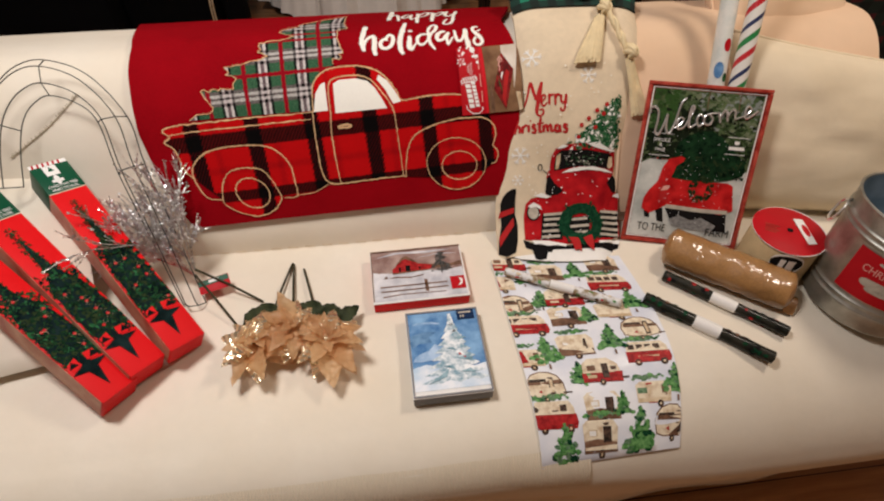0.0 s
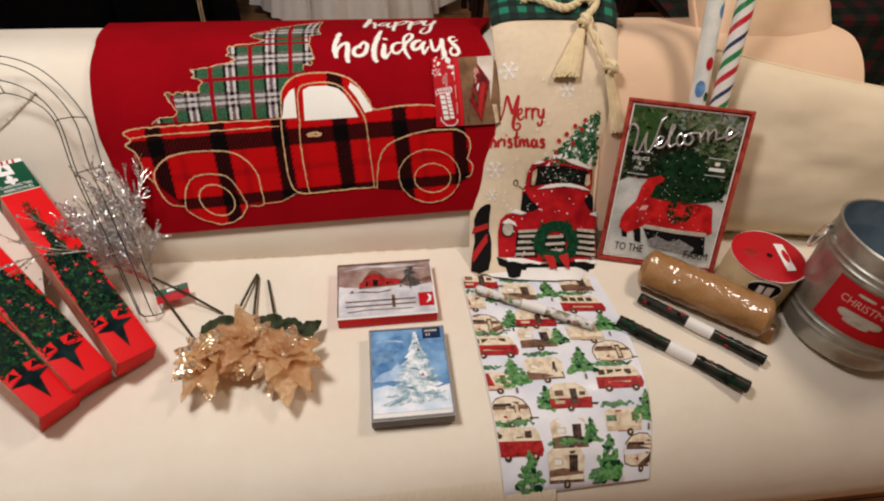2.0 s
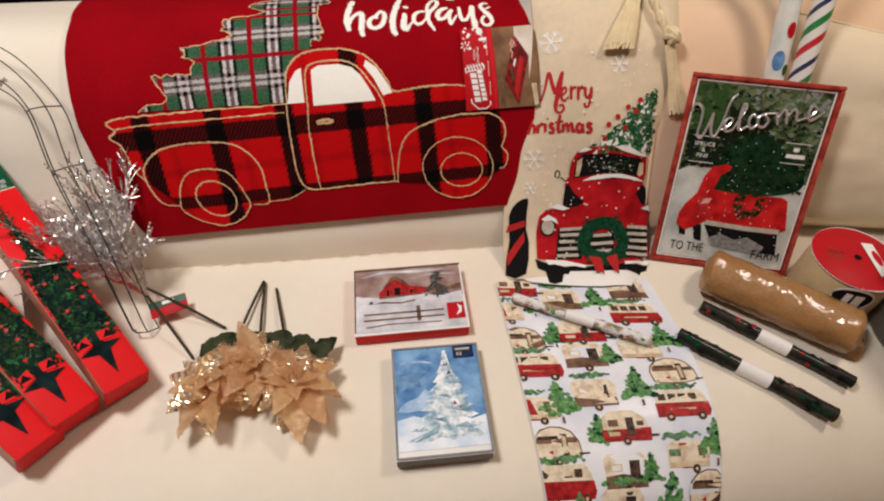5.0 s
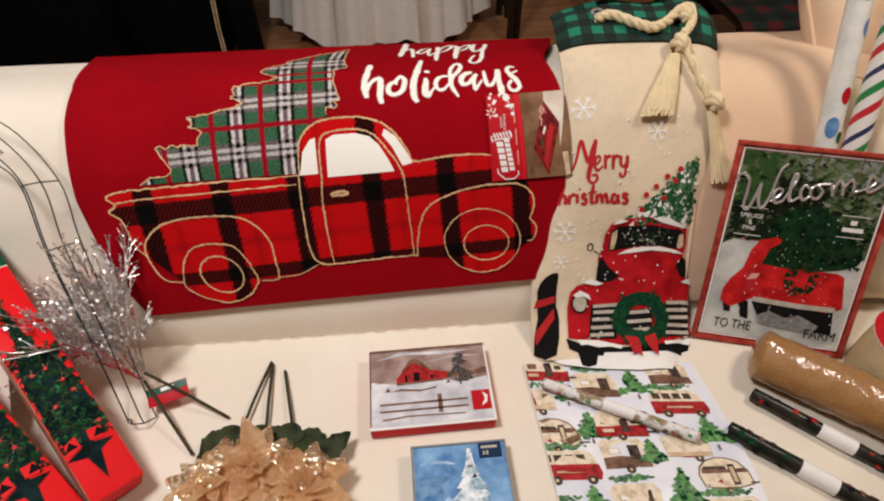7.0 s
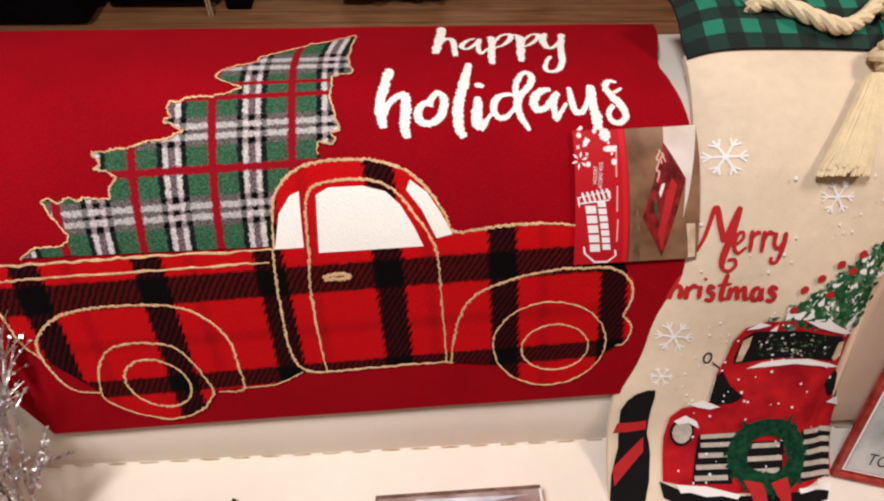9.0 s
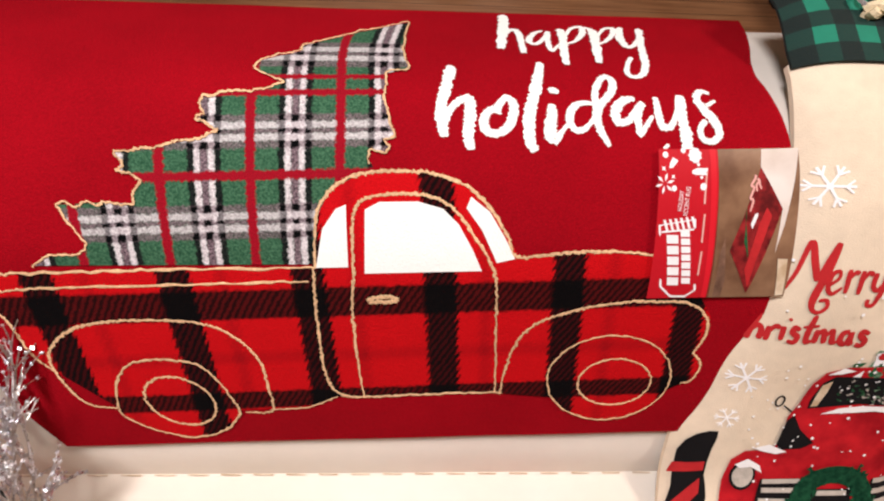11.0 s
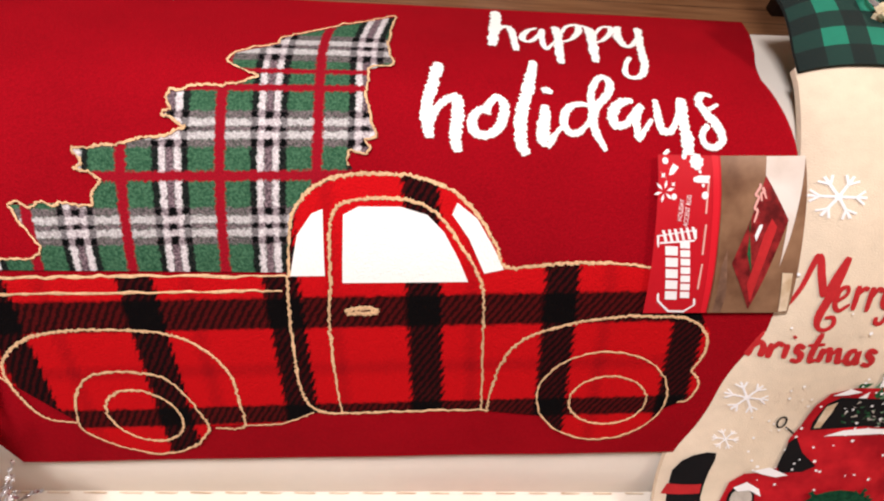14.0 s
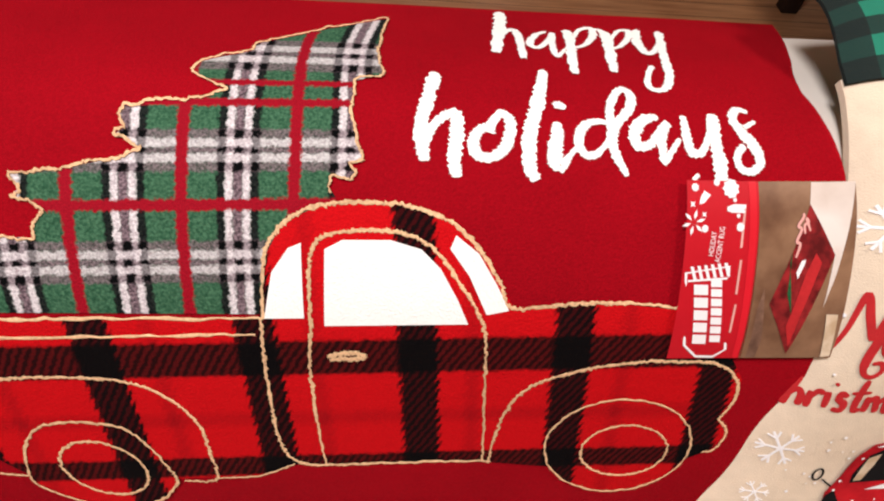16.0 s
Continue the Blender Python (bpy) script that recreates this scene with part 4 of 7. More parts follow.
def rug_card():
    """The printed card band that holds the rug's corner, with its photo panel."""
    root = thing("rug_label_card", "red and brown printed product card on the rug", "label", (0.39, 1.07, 0.75))
    f = lambda a, b, h=0.0: on_rug(a, b, h + 0.004)

    def patch(nm, m, *outs, h=0.0016, lab="", parent=root):
        bm = bmesh.new()
        for o in outs:
            lay(bm, nums(o) if isinstance(o, str) else o, f, h, 0.01)
        return part(nm, bm, m, parent, lab)

    patch("red_panel", M_LABEL_RED, "0.675,0.223 0.739,0.225 0.733,0.362 0.677,0.361", h=0.001, lab="red card panel with white print")
    patch("fold_strip", M_FOLD_RED, "0.731,0.225 0.736,0.225 0.731,0.362 0.725,0.362", h=0.0013)
    patch("photo_panel", M_PHOTO_WOOD, "0.737,0.225 0.818,0.227 0.811,0.365 0.733,0.362", h=0.001, lab="photo of a small red rug on boards")
    patch("photo_light", M_PHOTO_PALE, "0.775,0.363 0.811,0.365 0.802,0.296 0.797,0.270 0.798,0.311 0.774,0.347", h=0.0012)
    patch("photo_shade", M_BROWN, "0.743,0.226 0.742,0.269 0.745,0.284 0.752,0.242 0.751,0.226", h=0.0012)
    patch("photo_rug", M_PHOTO_RUG, "0.777,0.230 0.798,0.311 0.774,0.347 0.751,0.272", h=0.0015)
    patch("photo_tree", M_INK_GREEN, "0.764,0.280 0.771,0.264 0.762,0.304 0.763,0.312", h=0.0018)
    patch("photo_truck", M_INK_RED, "0.776,0.237 0.779,0.264 0.788,0.305 0.782,0.312 0.776,0.295 0.769,0.254", h=0.0018)
    patch("photo_cab", M_LABEL, "0.770,0.292 0.774,0.304 0.774,0.307 0.771,0.306 0.768,0.297", h=0.0021)
    bm = bmesh.new()
    brush(bm, smooth_line(nums("0.766,0.308 0.768,0.318 0.765,0.320 0.768,0.329 0.765,0.331 0.769,0.338 0.768,0.340"), 4), f, 0.0018, 0.0022, 0.0002, 0.7)
    brush(bm, smooth_line(nums("0.771,0.326 0.770,0.332 0.773,0.334 0.771,0.337 0.775,0.328"), 4), f, 0.0018, 0.0020, 0.0002, 0.7)
    part("photo_words", bm, M_PHOTO_PINK, root)
    patch("price_patch", M_TAN, "0.808,0.228 0.816,0.229 0.811,0.265 0.801,0.265", h=0.0018)
    # tag outline with a striped head, and plain blocks where the maker's name stands
    bm = bmesh.new()
    brush(bm, nums("0.679,0.294 0.713,0.300 0.723,0.233 0.714,0.226 0.699,0.226 0.687,0.236"), f, 0.0016, 0.0022, 0.0002, closed=True)
    brush(bm, nums("0.681,0.288 0.713,0.291"), f, 0.0016, 0.0016, 0.0002, 1.0)
    a, b = (np.array(q) for q in nums("0.682,0.289 0.712,0.293"))
    for k in range(6):
        q = a + (b - a) * k / 5.6
        lay(bm, [(q[0], q[1] + 0.010), (q[0] + 0.0026, q[1] + 0.010), (q[0] + 0.0062, q[1]), (q[0] + 0.0036, q[1])], f, 0.0016)
    part("tag_print", bm, M_LABEL, root)
    for ends, count, wide in (("0.699,0.237 0.692,0.287", 5, 0.0115), ("0.712,0.239 0.704,0.291", 7, 0.0090)):
        a, b = (np.array(q) for q in nums(ends))
        for k in range(count):
            bm = bmesh.new()
            p, q = a + (b - a) * (k + 0.07) / count, a + (b - a) * (k + 0.86) / count
            lay(bm, [(p[0] - wide / 2, p[1]), (p[0] + wide / 2, p[1]), (q[0] + wide / 2, q[1]), (q[0] - wide / 2, q[1])], f, 0.0016)
            part("name_block", bm, M_LABEL, root)
    bm = bmesh.new()
    for cx, cy, r, n in [(*p, r, n) for p, r, n in zip(nums("0.711,0.356 0.683,0.356 0.700,0.360 0.681,0.344 0.690,0.337 0.719,0.329 0.691,0.327 0.717,0.337 0.714,0.348"), (0.0068, 0.0030, 0.0026, 0.0028, 0.0024, 0.0034, 0.0028, 0.0016, 0.0016), (9, 8, 8, 4, 4, 8, 8, 6, 6))]:
        lay(bm, [(cx + r * (1 if i % 2 else (0.80 if n > 4 else 0.38)) * math.cos(i * math.pi / n), cy + r * 1.05 * (1 if i % 2 else (0.80 if n > 4 else 0.38)) * math.sin(i * math.pi / n)) for i in range(2 * n)], f, 0.0016)
    cx, cy = nums("0.682,0.331")[0]
    for k in range(6):
        t = k * math.pi / 3 + 0.3
        lay(bm, [(cx + 0.002 * math.cos(t), cy + 0.002 * math.sin(t)), (cx + 0.006 * math.cos(t + 0.22), cy + 0.006 * math.sin(t + 0.22)), (cx + 0.0095 * math.cos(t), cy + 0.0095 * math.sin(t)), (cx + 0.006 * math.cos(t - 0.22), cy + 0.006 * math.sin(t - 0.22))], f, 0.0016)
    lay(bm, nums("0.708,0.343 0.708,0.340 0.712,0.339 0.722,0.339 0.723,0.345 0.713,0.345"), f, 0.0016)
    lay(bm, nums("0.686,0.344 0.690,0.345 0.695,0.351 0.690,0.354 0.687,0.349"), f, 0.0016)
    part("white_print", bm, M_LABEL, root, "white winter ornaments")
    bm = bmesh.new()
    for line in ("0.721,0.314 0.722,0.342;0.722,0.279 0.722,0.305;0.723,0.248 0.723,0.271").split(";"):
        brush(bm, nums(line), f, 0.0016, 0.0018, 0.0001, 1.0)
    part("fine_print", bm, M_PHOTO_PINK, root)
    tx, ty = nums("0.701,0.317")[0]
    part("small_text", printed("HOLIDAY\nACCENT RUG", 0.0060, f, tx, ty - 0.001, 0.0018, 0.026, math.pi / 2 - 0.07), M_LABEL, root, "white text HOLIDAY ACCENT RUG", False)


rug_card()

# ---------- gift sack ----------
SACKLINE = [(0.80, 0.457), (0.85, 0.466), (0.915, 0.505), (0.955, 0.560), (0.980, 0.603), (1.000, 0.648), (1.033, 0.708), (1.073, 0.762), (1.113, 0.807), (1.18, 0.847), (1.27, 0.872), (1.34, 0.868), (1.40, 0.84)]
sack_sheet, SACK_RUN = profile_surface(SACKLINE)
EDGE_S = [0.0, 0.06, 0.20, 0.30, 0.37, 0.50, 0.59, 0.62, 0.70, 0.80]
EDGE_L = [0.385, 0.372, 0.380, 0.400, 0.424, 0.437, 0.440, 0.438, 0.444, 0.450]
EDGE_R = [0.625, 0.640, 0.657, 0.668, 0.682, 0.708, 0.714, 0.722, 0.738, 0.745]


def on_sack(a, s, h=0.0):
    """a is the place across the world, s metres up along the sack's front."""
    l, r = np.interp(s, EDGE_S, EDGE_L), np.interp(s, EDGE_S, EDGE_R)
    k = min(1.0, abs(2 * (a - l) / (r - l) - 1))
    p = sack_sheet(a, s, h - 0.022 * k ** 5 + 0.003 * noise.noise((a * 11, s * 9, 5.5)))
    return p


def gift_sack():
    root = thing("gift_sack", "cream canvas drawstring gift sack with red truck print", "gift bag", (0.53, 0.85, 0.455))
    n, m = 30, 64

    def sheet(u, v, h=0.0):
        low = 0.052 - 0.034 * u
        s = low + (0.605 - low) * v
        l, r = np.interp(s, EDGE_S, EDGE_L), np.interp(s, EDGE_S, EDGE_R)
        return on_sack(l + (r - l) * u, s, h)

    part("body", grid_mesh(sheet, [i / n for i in range(n + 1)], [j / m for j in range(m + 1)], 0.006), M_CANVAS, root)

    def cuff(u, v, h=0.0):
        s = (0.598 - 0.012 * u) * (1 - v) + (0.715 + 0.008 * math.sin(u * 9)) * v
        l, r = np.interp(s, EDGE_S, EDGE_L), np.interp(s, EDGE_S, EDGE_R)
        return on_sack(l + (r - l) * u, s, h + 0.005 + 0.004 * math.sin(u * 14 + v * 3) * v)

    bm = grid_mesh(cuff, [i / 30 for i in range(31)], [j / 12 for j in range(13)], 0.003)
    uv = bm.loops.layers.uv.verify()
    for face in bm.faces:
        for lp in face.loops:
            q = lp[uv].uv
            lp[uv].uv = (q.x * 0.31, q.y * 0.13)
    part("cuff", bm, M_CUFF, root, "green and black gingham cuff")
    H = 0.0012
    cut = dict(cut=0.012, cutx=0.012)

    def patch(name, outline, m, h=H, label="", close=True, steps=1):
        for o in outline if isinstance(outline[0], list) else [outline]:
            bm = bmesh.new()
            lay(bm, smooth_line(o, steps, True) if steps > 1 else o, on_sack, h, **cut)
            part(name, bm, m, root, label)

    # snow bank and truck
    patch("snow_print", nums("0.401,0.047 0.447,0.047 0.479,0.051 0.492,0.055 0.602,0.050 0.642,0.040 0.634,0.017 0.548,0.018 0.458,0.029 0.415,0.039"), M_INK_WHITE, H)
    patch("truck_shadow_print", nums("0.428,0.083 0.452,0.072 0.522,0.061 0.601,0.062 0.653,0.060 0.642,0.034 0.638,0.040 0.602,0.049 0.559,0.050 0.492,0.054 0.488,0.048 0.479,0.049 0.473,0.033 0.458,0.030 0.448,0.034 0.445,0.057 0.431,0.064"), M_INK_BLACK, H + 0.0005)
    patch("truck_body_print", nums("0.509,0.284 0.531,0.291 0.577,0.292 0.636,0.275 0.649,0.265 0.652,0.234 0.648,0.210 0.660,0.171 0.666,0.159 0.658,0.076 0.597,0.062 0.510,0.065 0.453,0.078 0.432,0.083 0.435,0.136 0.441,0.164 0.454,0.176 0.481,0.179 0.492,0.191 0.489,0.221 0.496,0.241 0.500,0.267"), M_TRUCK_RED, H + 0.0009, "red vintage truck front print")
    patch("cab_shade_print", [nums("0.490,0.218 0.486,0.187 0.491,0.178 0.515,0.180 0.527,0.188 0.508,0.205 0.496,0.225"), nums("0.646,0.212 0.631,0.197 0.645,0.175 0.664,0.164 0.661,0.198")], M_INK_BLACK, H + 0.0013)
    patch("windscreen_print", nums("0.511,0.270 0.521,0.279 0.580,0.277 0.634,0.263 0.642,0.254 0.636,0.228 0.596,0.238 0.563,0.240 0.507,0.234 0.506,0.245"), M_INK_BLACK, H + 0.0013)
    bm = bmesh.new()
    rnd = random.Random(8)
    gx, gy = (0.573 , 0.254)
    for k in range(70):
        x, y, t = gx + rnd.gauss(0, 0.026), gy + rnd.gauss(0, 0.010), rnd.uniform(0, 6.28)
        r = rnd.uniform(0.003, 0.008)
        if abs(x - gx) < 0.046 and abs(y - gy) < 0.017:
            lay(bm, [(x, y), (x + r * math.cos(t), y + r * 0.7 * math.sin(t)), (x + r * math.cos(t + 0.5), y + r * 0.7 * math.sin(t + 0.5))], on_sack, H + 0.0017 + 0.00001 * k, slot=k % 3)
    part("tree_glimpse_print", bm, [M_INK_GREEN, M_INK_PINE, M_INK_CHROME], root)
    patch("pillar_print", [nums("0.509,0.237 0.511,0.267 0.520,0.273 0.520,0.257 0.516,0.238"), nums("0.630,0.233 0.633,0.255 0.642,0.254 0.645,0.232 0.636,0.228")], M_TAN, H + 0.0018)
    patch("grille_dark_print", [nums("0.478,0.139 0.524,0.139 0.517,0.076 0.467,0.079"), nums("0.536,0.125 0.588,0.125 0.581,0.083 0.530,0.082"), nums("0.612,0.135 0.663,0.131 0.654,0.075 0.602,0.073")], M_INK_BLACK, H + 0.0026)
    for line in ("0.480,0.136 0.524,0.136;0.480,0.125 0.520,0.124;0.477,0.112 0.517,0.111;0.473,0.098 0.514,0.097;0.470,0.085 0.512,0.084;0.614,0.133 0.662,0.128;0.613,0.120 0.660,0.117;0.611,0.107 0.659,0.105;0.609,0.094 0.657,0.091;0.606,0.081 0.655,0.079;0.544,0.120 0.581,0.120;0.539,0.104 0.583,0.104;0.540,0.089 0.578,0.089").split(";"):
        (xa, ya), (xb, yb) = nums(line)
        patch("grille_bar_print", [(xa, ya - 0.0030), (xb, yb - 0.0030), (xb, yb + 0.0030), (xa, ya + 0.0030)], M_INK_CHROME, H + 0.0030)
    patch("headlamp_print", disc(16, 0.457, 0.143, 0.015, 0.019), M_INK_BLACK, H + 0.0016)
    patch("headlamp_glass_print", disc(16, 0.457, 0.143, 0.012, 0.015), M_INK_CHROME, H + 0.002)
    patch("snow_cap_print", [nums("0.522,0.228 0.540,0.236 0.564,0.239 0.596,0.238 0.627,0.228 0.649,0.216 0.611,0.227 0.581,0.232 0.557,0.230 0.535,0.229"),
                             nums("0.509,0.283 0.524,0.292 0.537,0.288 0.524,0.284"),
                             nums("0.577,0.292 0.610,0.288 0.650,0.264 0.636,0.267 0.595,0.282"),
                             nums("0.460,0.182 0.477,0.187 0.499,0.177 0.487,0.174 0.470,0.178"),
                             nums("0.445,0.159 0.458,0.167 0.473,0.158 0.477,0.148 0.463,0.156 0.451,0.154"),
                             nums("0.647,0.164 0.664,0.169 0.667,0.157"),
                             nums("0.447,0.079 0.484,0.075 0.525,0.063 0.521,0.058 0.502,0.063 0.482,0.063 0.463,0.069 0.451,0.069"),
                             nums("0.600,0.066 0.655,0.067 0.652,0.058 0.628,0.062 0.601,0.060")], M_INK_WHITE, H + 0.0032)
    bm = bmesh.new()
    wx, wy, wrx, wry = 0.564, 0.109, 0.0522, 0.0497
    for k in range(260):
        t, q = rnd.uniform(0, 6.283), rnd.uniform(0.55, 0.97)
        x, y, a, r = wx + wrx * q * math.cos(t), wy + wry * q * math.sin(t), rnd.uniform(0, 6.28), rnd.uniform(0.005, 0.010)
        lay(bm, [(x, y), (x + r * math.cos(a), y + r * math.sin(a)), (x + r * math.cos(a + 0.7), y + r * math.sin(a + 0.7))], on_sack, H + 0.0040 + 0.000002 * k)
    outer, inner = disc(24, wx, wy, wrx * 0.97, wry * 0.97), disc(24, wx, wy, wrx * 0.52, wry * 0.48)
    for k in range(24):
        m = (k + 1) % 24
        lay(bm, [inner[k], outer[k], outer[m], inner[m]], on_sack, H + 0.0036)
    part("wreath_print", bm, M_WREATH, root, "green wreath print with red bow")
    patch("bow_print", [nums("0.530,0.080 0.553,0.076 0.556,0.064 0.555,0.040 0.549,0.048 0.540,0.046 0.537,0.064"), nums("0.564,0.075 0.585,0.081 0.587,0.066 0.583,0.040 0.574,0.051 0.569,0.061")], M_INK_RED, H + 0.0052)
    # fir tree on the cab
    bm = bmesh.new()
    apex, low_l, low_r = np.array((0.649, 0.387)), np.array((0.542, 0.290)), np.array((0.646, 0.278))
    for k in range(800):
        t = 1 - rnd.random() ** 0.58
        q = rnd.random()
        x, y = (low_l + (low_r - low_l) * q) * (1 - t) + apex * t + np.array((rnd.gauss(0, 0.003), rnd.gauss(0, 0.004)))
        a, r = rnd.uniform(3.4, 6.0), 0.006 + 0.007 * (1 - t)
        lay(bm, [(x, y), (x + r * math.cos(a - 0.4), y + r * math.sin(a - 0.4)), (x + r * 1.2 * math.cos(a), y + r * 1.2 * math.sin(a)), (x + r * math.cos(a + 0.4), y + r * math.sin(a + 0.4))], on_sack,
            H + 0.0002 + 0.000001 * k, slot=0 if rnd.random() < 0.55 else (1 if rnd.random() < 0.60 else 2))
    part("tree_print", bm, [M_INK_GREEN, M_INK_PINE, M_INK_WHITE], root, "snowy green fir tree print")
    patch("bauble_print", [disc(8, x, y, 0.0050) for x, y in nums("0.621,0.371 0.599,0.360 0.565,0.331 0.596,0.324 0.614,0.352 0.581,0.344 0.559,0.306")], M_INK_RED, H + 0.0016)
    # dark seated shape with red bands, kept plain
    patch("dark_silhouette_print", nums("0.372,0.060 0.385,0.120 0.386,0.165 0.400,0.192 0.420,0.200 0.418,0.176 0.416,0.140 0.420,0.115 0.408,0.056"), M_INK_BLACK, H + 0.0006, steps=2)
    patch("red_band_print", [nums("0.380,0.135 0.384,0.148 0.414,0.158 0.414,0.146"), nums("0.378,0.076 0.378,0.096 0.412,0.136 0.412,0.118")], M_INK_RED, H + 0.0011)
    bm = bmesh.new()
    brush(bm, disc(12, 0.475, 0.243, 0.0045, 0.0070), on_sack, H, 0.0022, 0.0002, closed=True)
    brush(bm, nums("0.481,0.237 0.499,0.223"), on_sack, H, 0.0018, 0.0002, 1.0)
    part("mirror_print", bm, M_INK_BLACK, root)
    # falling snow
    for cx, cy, r in ((0.462, 0.478, 0.021), (0.581, 0.434, 0.018), (0.431, 0.272, 0.020), (0.425, 0.218, 0.013)):
        bm = bmesh.new()
        for k in range(6):
            a = k * math.pi / 3
            tip = (cx + r * math.cos(a), cy + r * math.sin(a))
            brush(bm, [(cx, cy), tip], on_sack, H, r * 0.12, 0.0003, 1.0)
            for e in (-1, 1):
                q = (cx + r * 0.6 * math.cos(a), cy + r * 0.6 * math.sin(a))
                brush(bm, [q, (q[0] + r * 0.42 * math.cos(a + e * 0.7), q[1] + r * 0.42 * math.sin(a + e * 0.7))], on_sack, H, r * 0.10, 0.0003, 1.0)
        lay(bm, disc(8, cx, cy, r * 0.16), on_sack, H)
        part("snowflake_print", bm, M_INK_WHITE, root)
    bm = bmesh.new()
    for k in range(150):
        x, y = rnd.uniform(0.44, 0.64), rnd.uniform(0.07, 0.46)
        if y > 0.3 and rnd.random() < 0.7:
            continue
        lay(bm, disc(5, x, y, rnd.uniform(0.0007, 0.0022)), on_sack, H + 0.0034)
    part("snow_speckle_print", bm, M_INK_WHITE, root)["kind"] = "stuff"
    bm = strokes(bmesh.new(), MERRY, on_sack, H, 0.0003, grow=0.95)
    part("lettering", bm, M_INK_RED, root, "red script word Merry")
    bm = strokes(bmesh.new(), CHRISTMAS, on_sack, H, 0.0003, grow=1.2)
    part("lettering", bm, M_INK_RED, root, "red script letters hristmas")
    # drawstring
    bm = bmesh.new()
    path = smooth_line([on_sack(a, s, h) for a, s, h in ((0.509, 0.648, 0.008), (0.533, 0.649, 0.014), (0.563, 0.625, 0.016), (0.590, 0.608, 0.017), (0.618, 0.619, 0.018), (0.647, 0.643, 0.021), (0.668, 0.647, 0.022), (0.662, 0.617, 0.020), (0.634, 0.584, 0.020))], 8)
    for e in range(3):
        pts = []
        for i, q in enumerate(path):
            a = i * 0.55 + e * 2.09
            pts.append(Vector(q) + Vector((0, math.cos(a) * 0.0042, math.sin(a) * 0.0042)))
        tube(bm, pts, 0.0052, 7)
    part("rope", bm, M_ROPE, root, "twisted cream cotton rope")
    bm = bmesh.new()
    path = smooth_line([on_sack(a, s, h) for a, s, h in ((0.630, 0.571, 0.020), (0.645, 0.534, 0.016), (0.658, 0.497, 0.014), (0.670, 0.475, 0.016))], 8)
    for e in range(2):
        tube(bm, [Vector(q) + Vector((math.cos(i * 0.5 + e * 3.14) * 0.0035, 0, math.sin(i * 0.5 + e * 3.14) * 0.0035)) for i, q in enumerate(path)], 0.005, 7)
    part("rope", bm, M_ROPE, root, "twisted cream cotton rope")
    for (a, s), r in (((0.629, 0.572), 0.016), ((0.674, 0.475), 0.015), ((0.658, 0.633), 0.012)):
        c = on_sack(a, s, 0.018)
        bm = bmesh.new()
        for q in range(3):
            tilt = Euler((q * 1.1, q * 0.9, q)).to_matrix()
            tube(bm, [c + tilt @ Vector((r * 0.75 * math.cos(t), r * 0.75 * math.sin(t), 0.004 * math.sin(2 * t))) for t in [k * 6.283 / 14 for k in range(14)]], 0.0058, 7, True)
        part("knot", bm, M_ROPE, root)
    for (a, s), (a2, s2), w0, w1 in (((0.617, 0.555), (0.576, 0.462), 0.016, 0.050), ((0.673, 0.462), (0.703, 0.347), 0.016, 0.034)):
        bm = bmesh.new()
        for k in range(40):
            q = -1 + 2 * k / 39
            e = rnd.uniform(-0.006, 0.006)
            d = 0.006 * math.sqrt(max(0, 1 - q * q))
            pts = [on_sack(a + (a2 - a) * t + q * (w0 + (w1 - w0) * t) * 0.55, s + (s2 - s) * t + (e if t > 0.9 else 0), 0.008 + d + 0.002 * rnd.random()) for t in (0, 0.2, 0.5, 0.8, 1.0)]
            tube(bm, pts, 0.0021, 5)
        part("tassel", bm, M_ROPE, root, "frayed cream tassel")
    # eyelet and swing tag
    bm = bmesh.new()
    tube(bm, [on_sack(0.514 + 0.010 * math.cos(t), 0.662 + 0.010 * math.sin(t), 0.011) for t in [k * 6.283 / 16 for k in range(16)]], 0.0025, 6, True)
    part("eyelet", bm, M_CHROME, root)
    ft = frame_of(on_sack(0.508, 0.688, 0.030), (1, 0.02, 0), (0, 0.75, 0.66))
    bm = block(ft, 0, 0.155, 0, 0.09, -0.0015, 0, 0.0004)
    tag = part("swing_tag", bm, M_LABEL_RED, root, "white paper tag with a red border")
    part("tag_paper", block(ft, 0.007, 0.148, 0.008, 0.084, 0.0004, 0.001), M_LABEL, tag, smooth=False)


gift_sack()


def piece(name, mesh, parent, m, label=""):
    """An object of its own on shared mesh data, at the pose m in the world."""
    ob = new(name, mesh)
    ob.parent = parent
    ob.matrix_parent_inverse = base_of(parent).inverted()
    ob.matrix_basis = m
    if label:
        tagged(ob, label)
    return ob


def mesh_of(name, bm, materials):
    me = bpy.data.meshes.new(name)
    bm.to_mesh(me)
    bm.free()
    for m in materials:
        me.materials.append(m)
    me.polygons.foreach_set("use_smooth", [True] * len(me.polygons))
    return me


